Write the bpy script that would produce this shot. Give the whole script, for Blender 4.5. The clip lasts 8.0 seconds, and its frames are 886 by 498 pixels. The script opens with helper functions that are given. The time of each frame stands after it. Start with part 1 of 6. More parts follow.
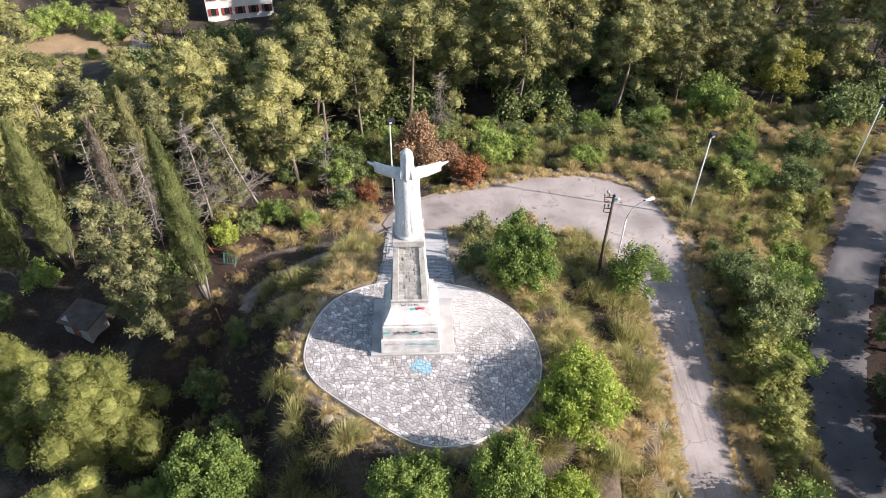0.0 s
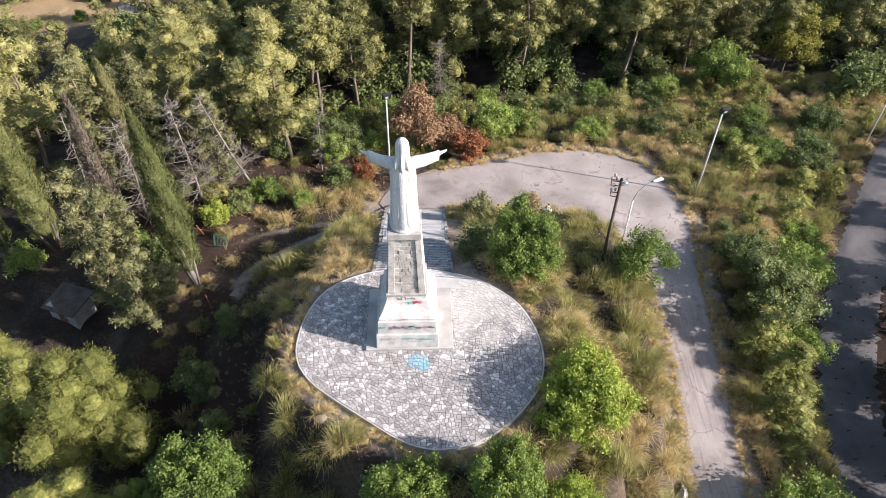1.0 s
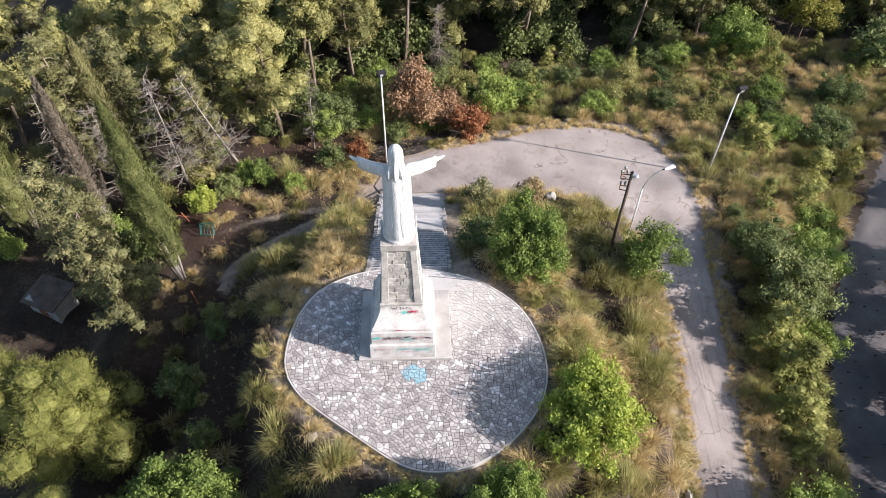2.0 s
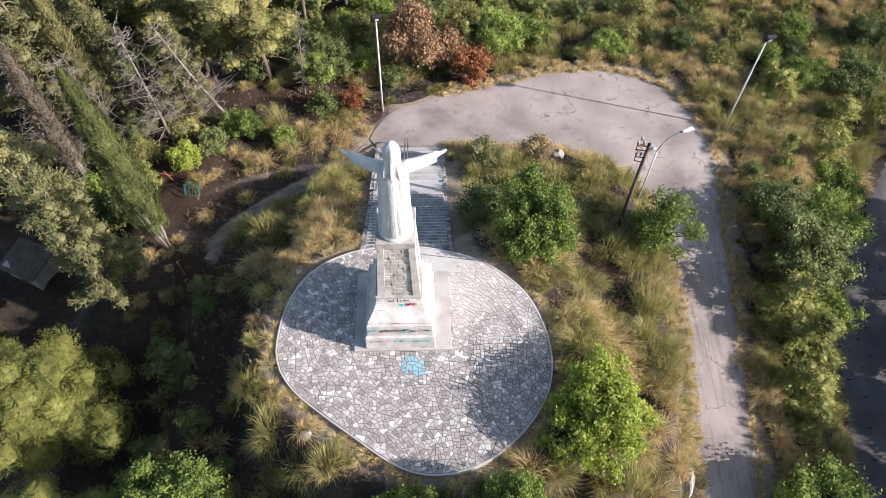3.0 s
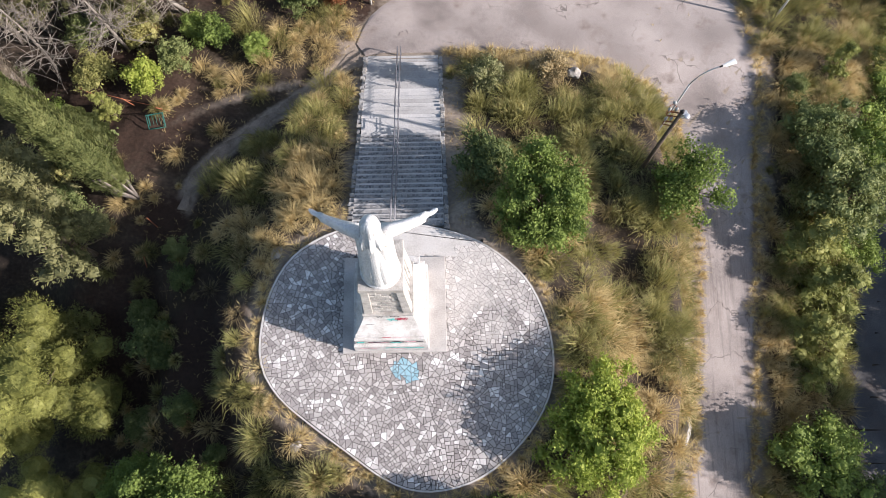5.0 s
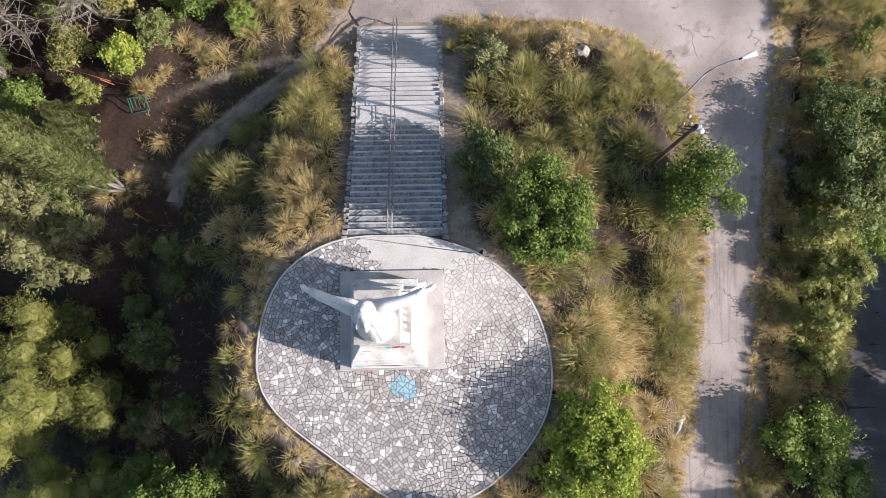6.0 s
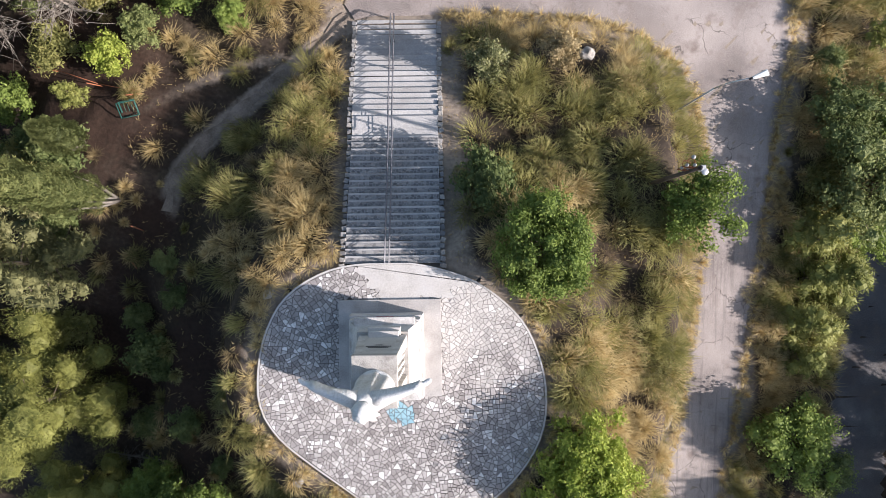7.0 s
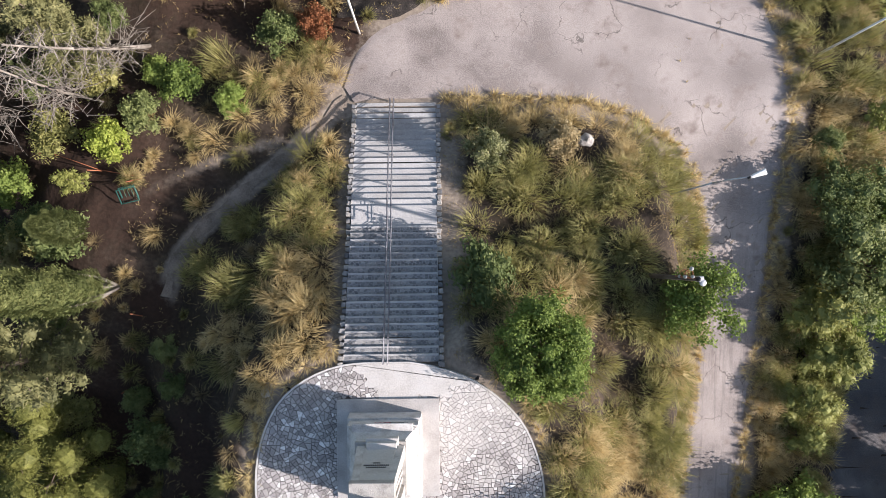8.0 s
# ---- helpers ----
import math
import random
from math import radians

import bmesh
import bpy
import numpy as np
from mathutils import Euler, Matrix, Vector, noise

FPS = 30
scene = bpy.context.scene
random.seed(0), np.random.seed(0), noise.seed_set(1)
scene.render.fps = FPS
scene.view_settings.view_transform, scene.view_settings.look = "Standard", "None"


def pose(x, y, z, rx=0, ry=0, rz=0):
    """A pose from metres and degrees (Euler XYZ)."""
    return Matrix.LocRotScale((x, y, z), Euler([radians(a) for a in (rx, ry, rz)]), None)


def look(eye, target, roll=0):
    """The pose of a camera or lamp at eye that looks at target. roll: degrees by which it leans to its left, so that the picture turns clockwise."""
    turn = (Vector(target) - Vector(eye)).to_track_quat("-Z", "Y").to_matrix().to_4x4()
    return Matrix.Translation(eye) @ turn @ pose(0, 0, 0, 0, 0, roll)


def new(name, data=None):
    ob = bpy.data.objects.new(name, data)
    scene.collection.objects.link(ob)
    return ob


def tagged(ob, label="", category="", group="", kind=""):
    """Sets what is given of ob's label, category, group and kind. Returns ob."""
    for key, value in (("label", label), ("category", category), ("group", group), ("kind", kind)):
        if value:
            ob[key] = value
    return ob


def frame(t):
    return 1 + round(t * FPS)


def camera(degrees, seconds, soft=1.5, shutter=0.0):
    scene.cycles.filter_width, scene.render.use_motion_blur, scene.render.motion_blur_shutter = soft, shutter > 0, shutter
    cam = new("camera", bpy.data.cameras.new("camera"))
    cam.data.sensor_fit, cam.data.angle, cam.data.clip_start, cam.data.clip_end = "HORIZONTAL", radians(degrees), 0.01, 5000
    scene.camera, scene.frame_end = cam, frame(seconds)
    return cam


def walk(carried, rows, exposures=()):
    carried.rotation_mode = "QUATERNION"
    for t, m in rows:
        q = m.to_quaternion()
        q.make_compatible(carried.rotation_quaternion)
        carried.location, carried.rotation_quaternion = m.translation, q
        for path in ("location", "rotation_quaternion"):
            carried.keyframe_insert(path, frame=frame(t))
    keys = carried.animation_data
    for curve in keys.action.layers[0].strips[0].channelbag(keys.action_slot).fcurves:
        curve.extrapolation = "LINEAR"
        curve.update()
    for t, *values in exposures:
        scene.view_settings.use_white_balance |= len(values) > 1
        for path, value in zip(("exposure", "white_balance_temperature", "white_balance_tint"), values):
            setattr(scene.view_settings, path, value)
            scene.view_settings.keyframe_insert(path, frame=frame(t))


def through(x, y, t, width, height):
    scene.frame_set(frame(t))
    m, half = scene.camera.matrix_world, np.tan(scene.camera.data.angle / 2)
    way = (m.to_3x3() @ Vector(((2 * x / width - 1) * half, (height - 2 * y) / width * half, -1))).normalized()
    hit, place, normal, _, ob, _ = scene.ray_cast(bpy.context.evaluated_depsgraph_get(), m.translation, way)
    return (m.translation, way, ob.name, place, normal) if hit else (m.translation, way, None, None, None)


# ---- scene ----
cam = camera(66.3, 8.0, soft=0.6)
ROWS = [
    (0, 0.501, -26.789, 28.367, 49.89, -0.45, -1.82),
    (0.5, 0.566, -25.680, 28.292, 49.22, -0.52, -1.77),
    (1, 0.665, -24.325, 28.293, 46.56, -0.49, -1.79),
    (2.5, 0.916, -18.689, 28.675, 39.50, -0.63, -1.66),
    (3, 0.871, -16.430, 28.909, 34.82, -0.93, -1.58),
    (3.5, 1.072, -14.119, 29.173, 30.22, -0.75, -1.49),
    (4, 1.276, -11.822, 29.465, 25.94, -0.59, -1.42),
    (4.5, 1.465, -9.183, 29.721, 21.38, -0.52, -1.33),
    (6, 1.729, -1.132, 30.138, 8.09, -0.66, -1.08),
    (6.5, 1.832, 1.578, 30.345, 3.52, -0.67, -0.91),
    (7, 1.892, 4.216, 30.436, 0.40, -0.72, -0.77),
    (7.5, 1.964, 6.440, 30.490, 0.62, -0.69, -0.68),
    (8, 2.052, 8.405, 30.527, 0.88, -0.64, -0.65),
]
walk(cam, [(t, pose(*row)) for t, *row in ROWS], exposures=[(0, 0.98), (1, 0.92), (2.5, 0.83), (3.5, 0.77), (4.5, 0.76), (6.5, 0.78), (8, 0.82)])

# ---------------------------------------------------------------- daylight
SUN_ELEVATION, SUN_TO = 25.0, (0.962, -0.272)  # degrees; the way towards the sun on the plan
world = bpy.data.worlds.new("sky")
scene.world = world
world.use_nodes = True
_sky = world.node_tree.nodes.new("ShaderNodeTexSky")
_sky.sky_type, _sky.sun_disc = "NISHITA", False
_sky.sun_elevation, _sky.sun_rotation = radians(SUN_ELEVATION), math.atan2(SUN_TO[0], SUN_TO[1])
_sky.air_density, _sky.dust_density = 1.0, 1.5
world.node_tree.links.new(_sky.outputs[0], world.node_tree.nodes["Background"].inputs[0])
world.node_tree.nodes["Background"].inputs[1].default_value = 0.112
_c = math.cos(radians(SUN_ELEVATION))
_sun = bpy.data.lights.new("sun", "SUN")
_sun.energy, _sun.angle, _sun.color = 5.0, radians(0.53), (1.0, 0.915, 0.9)
sun = new("sun", _sun)
sun.matrix_world = look((60 * SUN_TO[0] * _c, 60 * SUN_TO[1] * _c, 60 * math.sin(radians(SUN_ELEVATION))), (0, 0, 0))

# ---------------------------------------------------------------- the lie of the land
rng = np.random.default_rng(7)

ROAD_LEFT = [(-2.3, 17.05), (4.3, 17.4), (10.6, 17.1), (13.9, 16.1), (16.4, 14.2), (17.3, 11.1), (17.7, 7.5), (17.5, 4), (17.3, 0), (16.9, -3.4), (16.3, -7), (15.7, -10.4), (14.6, -16), (6, -60)]
ROAD_RIGHT = [(-2.9, 18.0), (-2.3, 20.4), (2.3, 22.8), (7, 24.4), (12.3, 26.1), (15.8, 26.3), (19.2, 25.3), (21.5, 22.3), (22.4, 17.7), (21.6, 11), (21.2, 5), (20.8, 0), (20.5, -3.4), (20.0, -7.1), (19.5, -10.4), (18.4, -16), (10, -60)]
LOWER_ROAD = [(29.2, -60, -20.5), (29.6, -14, -15.2), (30.2, 0, -13.3), (33, 8, -12.2), (37.5, 15.5, -11.0), (42.6, 22.5, -10.1), (46.5, 28.0, -9.7), (52, 32, -9.3), (60, 34.5, -9.0), (85, 38, -8.5)]
FOOTPATH = [(-2.7, 17.3, -6.66), (-5.2, 14.6, -6.1), (-8.2, 12.1, -5.7), (-10.6, 9.9, -5.4), (-11.7, 8.3, -5.2), (-12.0, 6.6, -5.1)]
SIDE_PATH = [(-6.2, 14.9), (-8.6, 14.2), (-11.0, 13.2), (-13.2, 12.2)]


def along(points, step):
    """Points at even steps along a polyline of any dimension, rounded at the bends."""
    p = np.array(points, float)
    for _ in range(2):
        q = np.repeat(p, 2, 0)[1:-1]
        a, b = q[0::2], q[1::2]
        p = np.vstack([p[:1], np.stack([0.75 * a + 0.25 * b, 0.25 * a + 0.75 * b], 1).reshape(-1, p.shape[1]), p[-1:]])
    d = np.r_[0, np.cumsum(np.linalg.norm(np.diff(p, axis=0), axis=1))]
    s = np.linspace(0, d[-1], max(2, int(d[-1] / step) + 1))
    return np.stack([np.interp(s, d, p[:, k]) for k in range(p.shape[1])], 1)


def road_z(x, y):
    drop = np.interp(-y, [-17, -12, -6, -1, 4, 20, 60], [0, 0.95, 2.05, 2.75, 3.4, 5.5, 12])
    return -6.55 - 0.03 * np.clip(x, 0, 22) - 0.05 * np.maximum(y - 17, 0) - drop


def ruled(left, right, n, across):
    """A grid of points between two edges."""
    a, b = along(left, 0.1), along(right, 0.1)
    a = a[np.linspace(0, len(a) - 1, n).astype(int)]
    b = b[np.linspace(0, len(b) - 1, n).astype(int)]
    k = np.linspace(0, 1, across)[None, :, None]
    return a[:, None] * (1 - k) + b[:, None] * k


road_grid = ruled(ROAD_LEFT, ROAD_RIGHT, 170, 15)
_flat = road_grid.reshape(-1, 2)
RIM_C, RIM_A = (0.35, -1.95), (6.35, 5.85)


# the outline of the paved round: straight towards the stairs, fuller to the east, drawn to a blunt point in the south
OUTLINE = [(1.0, 3.85), (-1.0, 3.85), (-2.9, 3.62), (-4.85, 2.5), (-5.8, 0.75), (-6.1, -0.9), (-6.1, -2.5), (-5.3, -3.9), (-3.9, -5.05), (-2.3, -6.2), (-0.7, -7.4), (0.6, -7.95), (2.0, -7.95), (3.5, -7.5), (4.85, -6.5), (5.95, -5.3), (6.65, -4.0), (6.9, -2.5), (6.7, -0.8), (6.0, 1.0), (4.9, 2.15), (3.5, 3.15)]
_closed = along(OUTLINE + OUTLINE[:2], 0.05)
_polar = np.arctan2(_closed[:, 1] - RIM_C[1], _closed[:, 0] - RIM_C[0])
_reach = np.hypot(_closed[:, 1] - RIM_C[1], _closed[:, 0] - RIM_C[0])
_order = np.argsort(_polar)
_polar, _reach = _polar[_order], _reach[_order]


def rim(a, grow=0.0):
    """A place on the outline of the paved round, at an angle from its middle."""
    r = float(np.interp((a + math.pi) % (2 * math.pi) - math.pi, _polar, _reach, period=2 * math.pi)) + grow
    return RIM_C[0] + r * math.cos(a), RIM_C[1] + r * math.sin(a)


_ring = np.array([(*rim(a, 0.1 - k * 0.8), -0.25) for k in range(8) for a in np.linspace(0, 2 * math.pi, 60)])
# Guides: lines of known height, with the half width over which the ground keeps that height.
GUIDES = [
    (_ring, 0.9),
    (np.c_[_flat, road_z(_flat[:, 0], _flat[:, 1])], 0.35),
    (along([(0, 3.6, -0.45), (0, 10.6, -3.9), (0, 11.6, -3.9), (0, 17, -6.68)], 0.4), 2.6),
    (along(LOWER_ROAD, 1.0), 2.5),
    (along(FOOTPATH, 0.4), 0.5),
    (along([(7.2, 12.5, -4.3), (9.9, 14.4, -5.0), (12.3, 11.5, -4.3), (12.4, 7.6, -2.8), (13.0, 2, -3.4), (12.3, -4, -4.0), (11.0, -12, -6.0)], 0.6), 0.5),
    (along([(-4.2, 6.2, -1.9), (-4.8, 9.6, -3.1), (-4.0, 13.6, -4.9)], 0.5), 0.4),
    (along([(-8.2, 6.5, -3.6), (-8.6, 4, -2.9), (-10.2, 0.5, -4.2), (-9.4, -6, -4.3), (-3, -11, -3.0), (4, -11.5, -2.8), (9.5, -8, -2.2)], 0.6), 0.5),
    (along([(-11, 17.7, -6.3), (-14, 12.2, -5.4), (-14.6, 6.8, -4.6), (-14.8, 2.5, -6.2), (-15.0, -2, -7.6), (-18, -16, -9)], 0.8), 0.5),
    (along([(-25, 9, -7.3), (-25, -6, -10), (-30, -25, -12)], 1.5), 3.0),
    (along([(24.5, 20, -7.3), (25.4, 12, -8.2), (25.2, 5, -9.9), (24.5, -2, -11.3), (25, -14, -13)], 0.8), 0.8),
    (along([(30, 27, -8.2), (33, 30, -8.6), (33, 44, -10)], 1.5), 2.0),
    (along([(-6, 24, -7.3), (6, 28, -8.1), (16, 30, -8.3)], 0.8), 0.8),
    (along([(-40, 40, -13), (0, 42, -11.5), (16, 48, -12.5), (60, 60, -12)], 3.0), 3.0),
    (along([(-90, 90, -25), (-30, 105, -25), (20, 110, -24), (90, 100, -16)], 4.0), 5.0),
    (along([(44, -30, -20), (46, 0, -14), (56, 18, -10)], 2.0), 3.0),
    (along([(-12, -30, -9), (5, -32, -10)], 2.0), 3.0),
    (along([(-55, 10, -12), (-60, 50, -17)], 3.0), 4.0),
    (along([(-400, 300, -40), (0, 400, -45), (400, 300, -30), (400, -300, -40), (-400, -300, -40), (-400, 300, -40)], 15.0), 40.0),
]


def ground(x, y, bumps=True):
    """The height of the ground at arrays of places."""
    x, y = np.atleast_1d(np.asarray(x, float)), np.atleast_1d(np.asarray(y, float))
    z = np.zeros(len(x))
    for i in range(0, len(x), 1500):
        px, py = x[i:i + 1500, None], y[i:i + 1500, None]
        total, weight, near = 0.0, 0.0, 1e9
        for pts, r in GUIDES:
            d2 = (px - pts[:, 0]) ** 2 + (py - pts[:, 1]) ** 2
            j = d2.argmin(1)
            d = np.maximum(np.sqrt(d2[np.arange(len(j)), j]) - r, 0) + 0.2
            w = d ** -2.6
            total, weight = total + w * pts[j, 2], weight + w
        z[i:i + 1500] = total / weight
    if bumps:
        free = np.clip(away_from_paving(x, y) / 1.5, 0, 1)
        z += free * (0.13 * np.sin(x * 1.3 + 2.1 * np.sin(y * 0.7)) * np.cos(y * 1.1 + 1.3 * np.sin(x * 0.5)) + 0.06 * np.sin(x * 3.1 + y * 2.3) * np.sin(y * 3.7 - x))
    return z


def away_from_paving(x, y):
    """How far places are from the paved round, the stairs and both roads."""
    x, y = np.atleast_1d(np.asarray(x, float)), np.atleast_1d(np.asarray(y, float))
    d = np.full(len(x), 1e9)
    for k, (pts, r) in enumerate(GUIDES[:5]):
        for i in range(0, len(x), 3000):
            d2 = (x[i:i + 3000, None] - pts[:, 0]) ** 2 + (y[i:i + 3000, None] - pts[:, 1]) ** 2
            d[i:i + 3000] = np.minimum(d[i:i + 3000], np.sqrt(d2.min(1)) - r + (0.35 if k == 0 else 0))
    return d


def high(x, y):
    return float(ground(x, y)[0])

# ---------------------------------------------------------------- materials
def material(name, stops, scale=1.0, rough=0.85, bump=0.2, fine=12.0, random_mix=0.0, object_mix=0.0, leafy=0.0, metal=0.0, stain=None, spec=0.3, stretch=(1, 1, 1), dust=None, cracks=None, laid=(), wheels=None):
    """A surface whose colour runs through stops (position, r, g, b) by noise at two scales, and, by random_mix and object_mix, from piece to piece."""
    m = bpy.data.materials.new(name)
    m.use_nodes = True
    t = m.node_tree
    n, link = t.nodes, t.links.new
    b = n["Principled BSDF"]
    b.inputs["Roughness"].default_value, b.inputs["Metallic"].default_value = rough, metal
    b.inputs["Specular IOR Level"].default_value = spec
    geo = n.new("ShaderNodeNewGeometry")
    place = n.new("ShaderNodeVectorMath")
    place.operation = "MULTIPLY"
    place.inputs[1].default_value = stretch
    link(geo.outputs["Position"], place.inputs[0])
    coarse = n.new("ShaderNodeTexNoise")
    coarse.inputs["Scale"].default_value, coarse.inputs["Detail"].default_value = scale, 4.0
    small = n.new("ShaderNodeTexNoise")
    small.inputs["Scale"].default_value, small.inputs["Detail"].default_value = scale * fine, 3.0
    link(place.outputs[0], coarse.inputs["Vector"])
    link(place.outputs[0], small.inputs["Vector"])

    def math_node(op, a, c):
        q = n.new("ShaderNodeMath")
        q.operation = op
        for k, v in enumerate((a, c)):
            if isinstance(v, (int, float)):
                q.inputs[k].default_value = v
            else:
                link(v, q.inputs[k])
        return q.outputs[0]

    value = math_node("ADD", math_node("MULTIPLY", coarse.outputs[0], 0.65), math_node("MULTIPLY", small.outputs[0], 0.35))
    value = math_node("ADD", math_node("MULTIPLY", math_node("SUBTRACT", value, 0.5), 2.0), 0.5)
    if random_mix or object_mix:
        info = n.new("ShaderNodeObjectInfo")
        piece = math_node("FRACT", math_node("ADD", math_node("MULTIPLY", geo.outputs["Random Per Island"], 1.0), info.outputs["Random"]), 0)
        if random_mix:
            value = math_node("ADD", math_node("MULTIPLY", value, 1 - random_mix), math_node("MULTIPLY", piece, random_mix))
        if object_mix:
            value = math_node("ADD", math_node("MULTIPLY", value, 1 - object_mix), math_node("MULTIPLY", info.outputs["Random"], object_mix))
    ramp = n.new("ShaderNodeValToRGB")
    link(value, ramp.inputs[0])
    e = ramp.color_ramp.elements
    while len(e) < len(stops):
        e.new(0.5)
    for el, (pos, *rgb) in zip(e, stops):
        el.position, el.color = pos, (*rgb, 1)
    colour = ramp.outputs[0]
    if stain:
        amount, size, tint = stain
        s = n.new("ShaderNodeTexNoise")
        s.inputs["Scale"].default_value, s.inputs["Detail"].default_value, s.inputs["Roughness"].default_value = size, 6.0, 0.65
        link(place.outputs[0], s.inputs["Vector"])
        mask = n.new("ShaderNodeMapRange")
        mask.inputs[1].default_value, mask.inputs[2].default_value, mask.inputs[4].default_value = 0.52, 0.72, amount
        link(s.outputs[0], mask.inputs[0])
        mix = n.new("ShaderNodeMix")
        mix.data_type = "RGBA"
        link(mask.outputs[0], mix.inputs[0])
        link(colour, mix.inputs[6])
        mix.inputs[7].default_value = (*tint, 1)
        colour = mix.outputs[2]
    def mixed(mask_out, under, tint):
        mix = n.new("ShaderNodeMix")
        mix.data_type = "RGBA"
        link(mask_out, mix.inputs[0])
        link(under, mix.inputs[6])
        mix.inputs[7].default_value = (*tint, 1)
        return mix.outputs[2]

    if dust:
        # cement dust trodden out from a place, thinning with noise
        amount, tint, centre, reach = dust
        away = n.new("ShaderNodeVectorMath")
        away.operation = "DISTANCE"
        link(geo.outputs["Position"], away.inputs[0])
        away.inputs[1].default_value = centre
        blot = n.new("ShaderNodeTexNoise")
        blot.inputs["Scale"].default_value, blot.inputs["Detail"].default_value = 0.8, 6.0
        link(geo.outputs["Position"], blot.inputs["Vector"])
        reach_out = math_node("ADD", math_node("DIVIDE", away.outputs["Value"], reach), math_node("MULTIPLY", math_node("SUBTRACT", blot.outputs[0], 0.5), 2.2))
        mask = n.new("ShaderNodeMapRange")
        mask.inputs[1].default_value, mask.inputs[2].default_value, mask.inputs[3].default_value, mask.inputs[4].default_value = 0.35, 1.05, amount, 0.0
        link(reach_out, mask.inputs[0])
        colour = mixed(mask.outputs[0], colour, tint)
    if cracks:
        # thin wandering cracks
        size, tint = cracks
        warp = n.new("ShaderNodeTexNoise")
        warp.inputs["Scale"].default_value, warp.inputs["Detail"].default_value = 0.9, 5.0
        link(geo.outputs["Position"], warp.inputs["Vector"])
        push = n.new("ShaderNodeVectorMath")
        push.operation = "MULTIPLY_ADD"
        link(warp.outputs["Color"], push.inputs[0])
        push.inputs[1].default_value = (2.2, 2.2, 0)
        link(geo.outputs["Position"], push.inputs[2])
        vor = n.new("ShaderNodeTexVoronoi")
        vor.feature = "DISTANCE_TO_EDGE"
        vor.inputs["Scale"].default_value = size
        link(push.outputs[0], vor.inputs["Vector"])
        part_of = n.new("ShaderNodeMapRange")
        part_of.inputs[1].default_value, part_of.inputs[2].default_value, part_of.inputs[3].default_value, part_of.inputs[4].default_value = 0.004, 0.012, 0.75, 0.0
        link(vor.outputs["Distance"], part_of.inputs[0])
        here = n.new("ShaderNodeMapRange")
        here.inputs[1].default_value, here.inputs[2].default_value = 0.48, 0.6
        link(coarse.outputs[0], here.inputs[0])
        colour = mixed(math_node("MULTIPLY", part_of.outputs[0], here.outputs[0]), colour, tint)
    if wheels:
        # long scuffs and tar lines along the lane, where the mesh says so
        amount, tint = wheels
        told = n.new("ShaderNodeAttribute")
        told.attribute_name = "lane"
        drawn = n.new("ShaderNodeVectorMath")
        drawn.operation = "MULTIPLY"
        drawn.inputs[1].default_value = (4.2, 0.16, 1.0)
        link(geo.outputs["Position"], drawn.inputs[0])
        lines = n.new("ShaderNodeTexNoise")
        lines.inputs["Scale"].default_value, lines.inputs["Detail"].default_value, lines.inputs["Roughness"].default_value = 1.0, 5.0, 0.65
        link(drawn.outputs[0], lines.inputs["Vector"])
        thin = n.new("ShaderNodeMapRange")
        thin.inputs[1].default_value, thin.inputs[2].default_value, thin.inputs[4].default_value = 0.5, 0.68, amount
        link(lines.outputs[0], thin.inputs[0])
        colour = mixed(math_node("MULTIPLY", thin.outputs[0], told.outputs["Fac"]), colour, tint)
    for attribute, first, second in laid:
        # bare earth, or litter with painted-in pine shade, where the mesh says so, with a ragged edge
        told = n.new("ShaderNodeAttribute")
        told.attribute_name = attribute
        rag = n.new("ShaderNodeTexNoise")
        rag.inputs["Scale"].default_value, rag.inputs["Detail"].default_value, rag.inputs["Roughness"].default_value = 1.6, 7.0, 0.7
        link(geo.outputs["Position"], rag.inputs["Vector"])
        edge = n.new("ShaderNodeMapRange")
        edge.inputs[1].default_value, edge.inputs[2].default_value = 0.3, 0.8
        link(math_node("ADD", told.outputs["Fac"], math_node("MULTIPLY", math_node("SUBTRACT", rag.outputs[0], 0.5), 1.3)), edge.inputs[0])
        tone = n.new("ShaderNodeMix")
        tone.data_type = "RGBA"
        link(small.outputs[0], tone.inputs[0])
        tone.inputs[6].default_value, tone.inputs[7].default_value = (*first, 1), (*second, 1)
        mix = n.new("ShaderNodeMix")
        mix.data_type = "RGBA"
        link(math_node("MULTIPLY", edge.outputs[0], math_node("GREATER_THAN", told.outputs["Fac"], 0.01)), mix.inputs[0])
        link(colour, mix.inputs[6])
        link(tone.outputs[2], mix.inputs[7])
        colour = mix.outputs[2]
    link(colour, b.inputs["Base Color"])
    if bump:
        bp = n.new("ShaderNodeBump")
        bp.inputs["Strength"].default_value, bp.inputs["Distance"].default_value = bump, 0.05
        link(small.outputs[0], bp.inputs["Height"])
        link(bp.outputs[0], b.inputs["Normal"])
    if leafy:
        tr = n.new("ShaderNodeBsdfTranslucent")
        link(colour, tr.inputs[0])
        mx = n.new("ShaderNodeMixShader")
        mx.inputs[0].default_value = leafy
        link(b.outputs[0], mx.inputs[1])
        link(tr.outputs[0], mx.inputs[2])
        link(mx.outputs[0], n["Material Output"].inputs[0])
    return m


def plain(name, rgb, rough=0.6, metal=0.0):
    return material(name, [(0.2, *(0.82 * c for c in rgb)), (0.8, *(min(1, 1.15 * c) for c in rgb))], 3.0, rough, 0.05, 10.0, metal=metal)


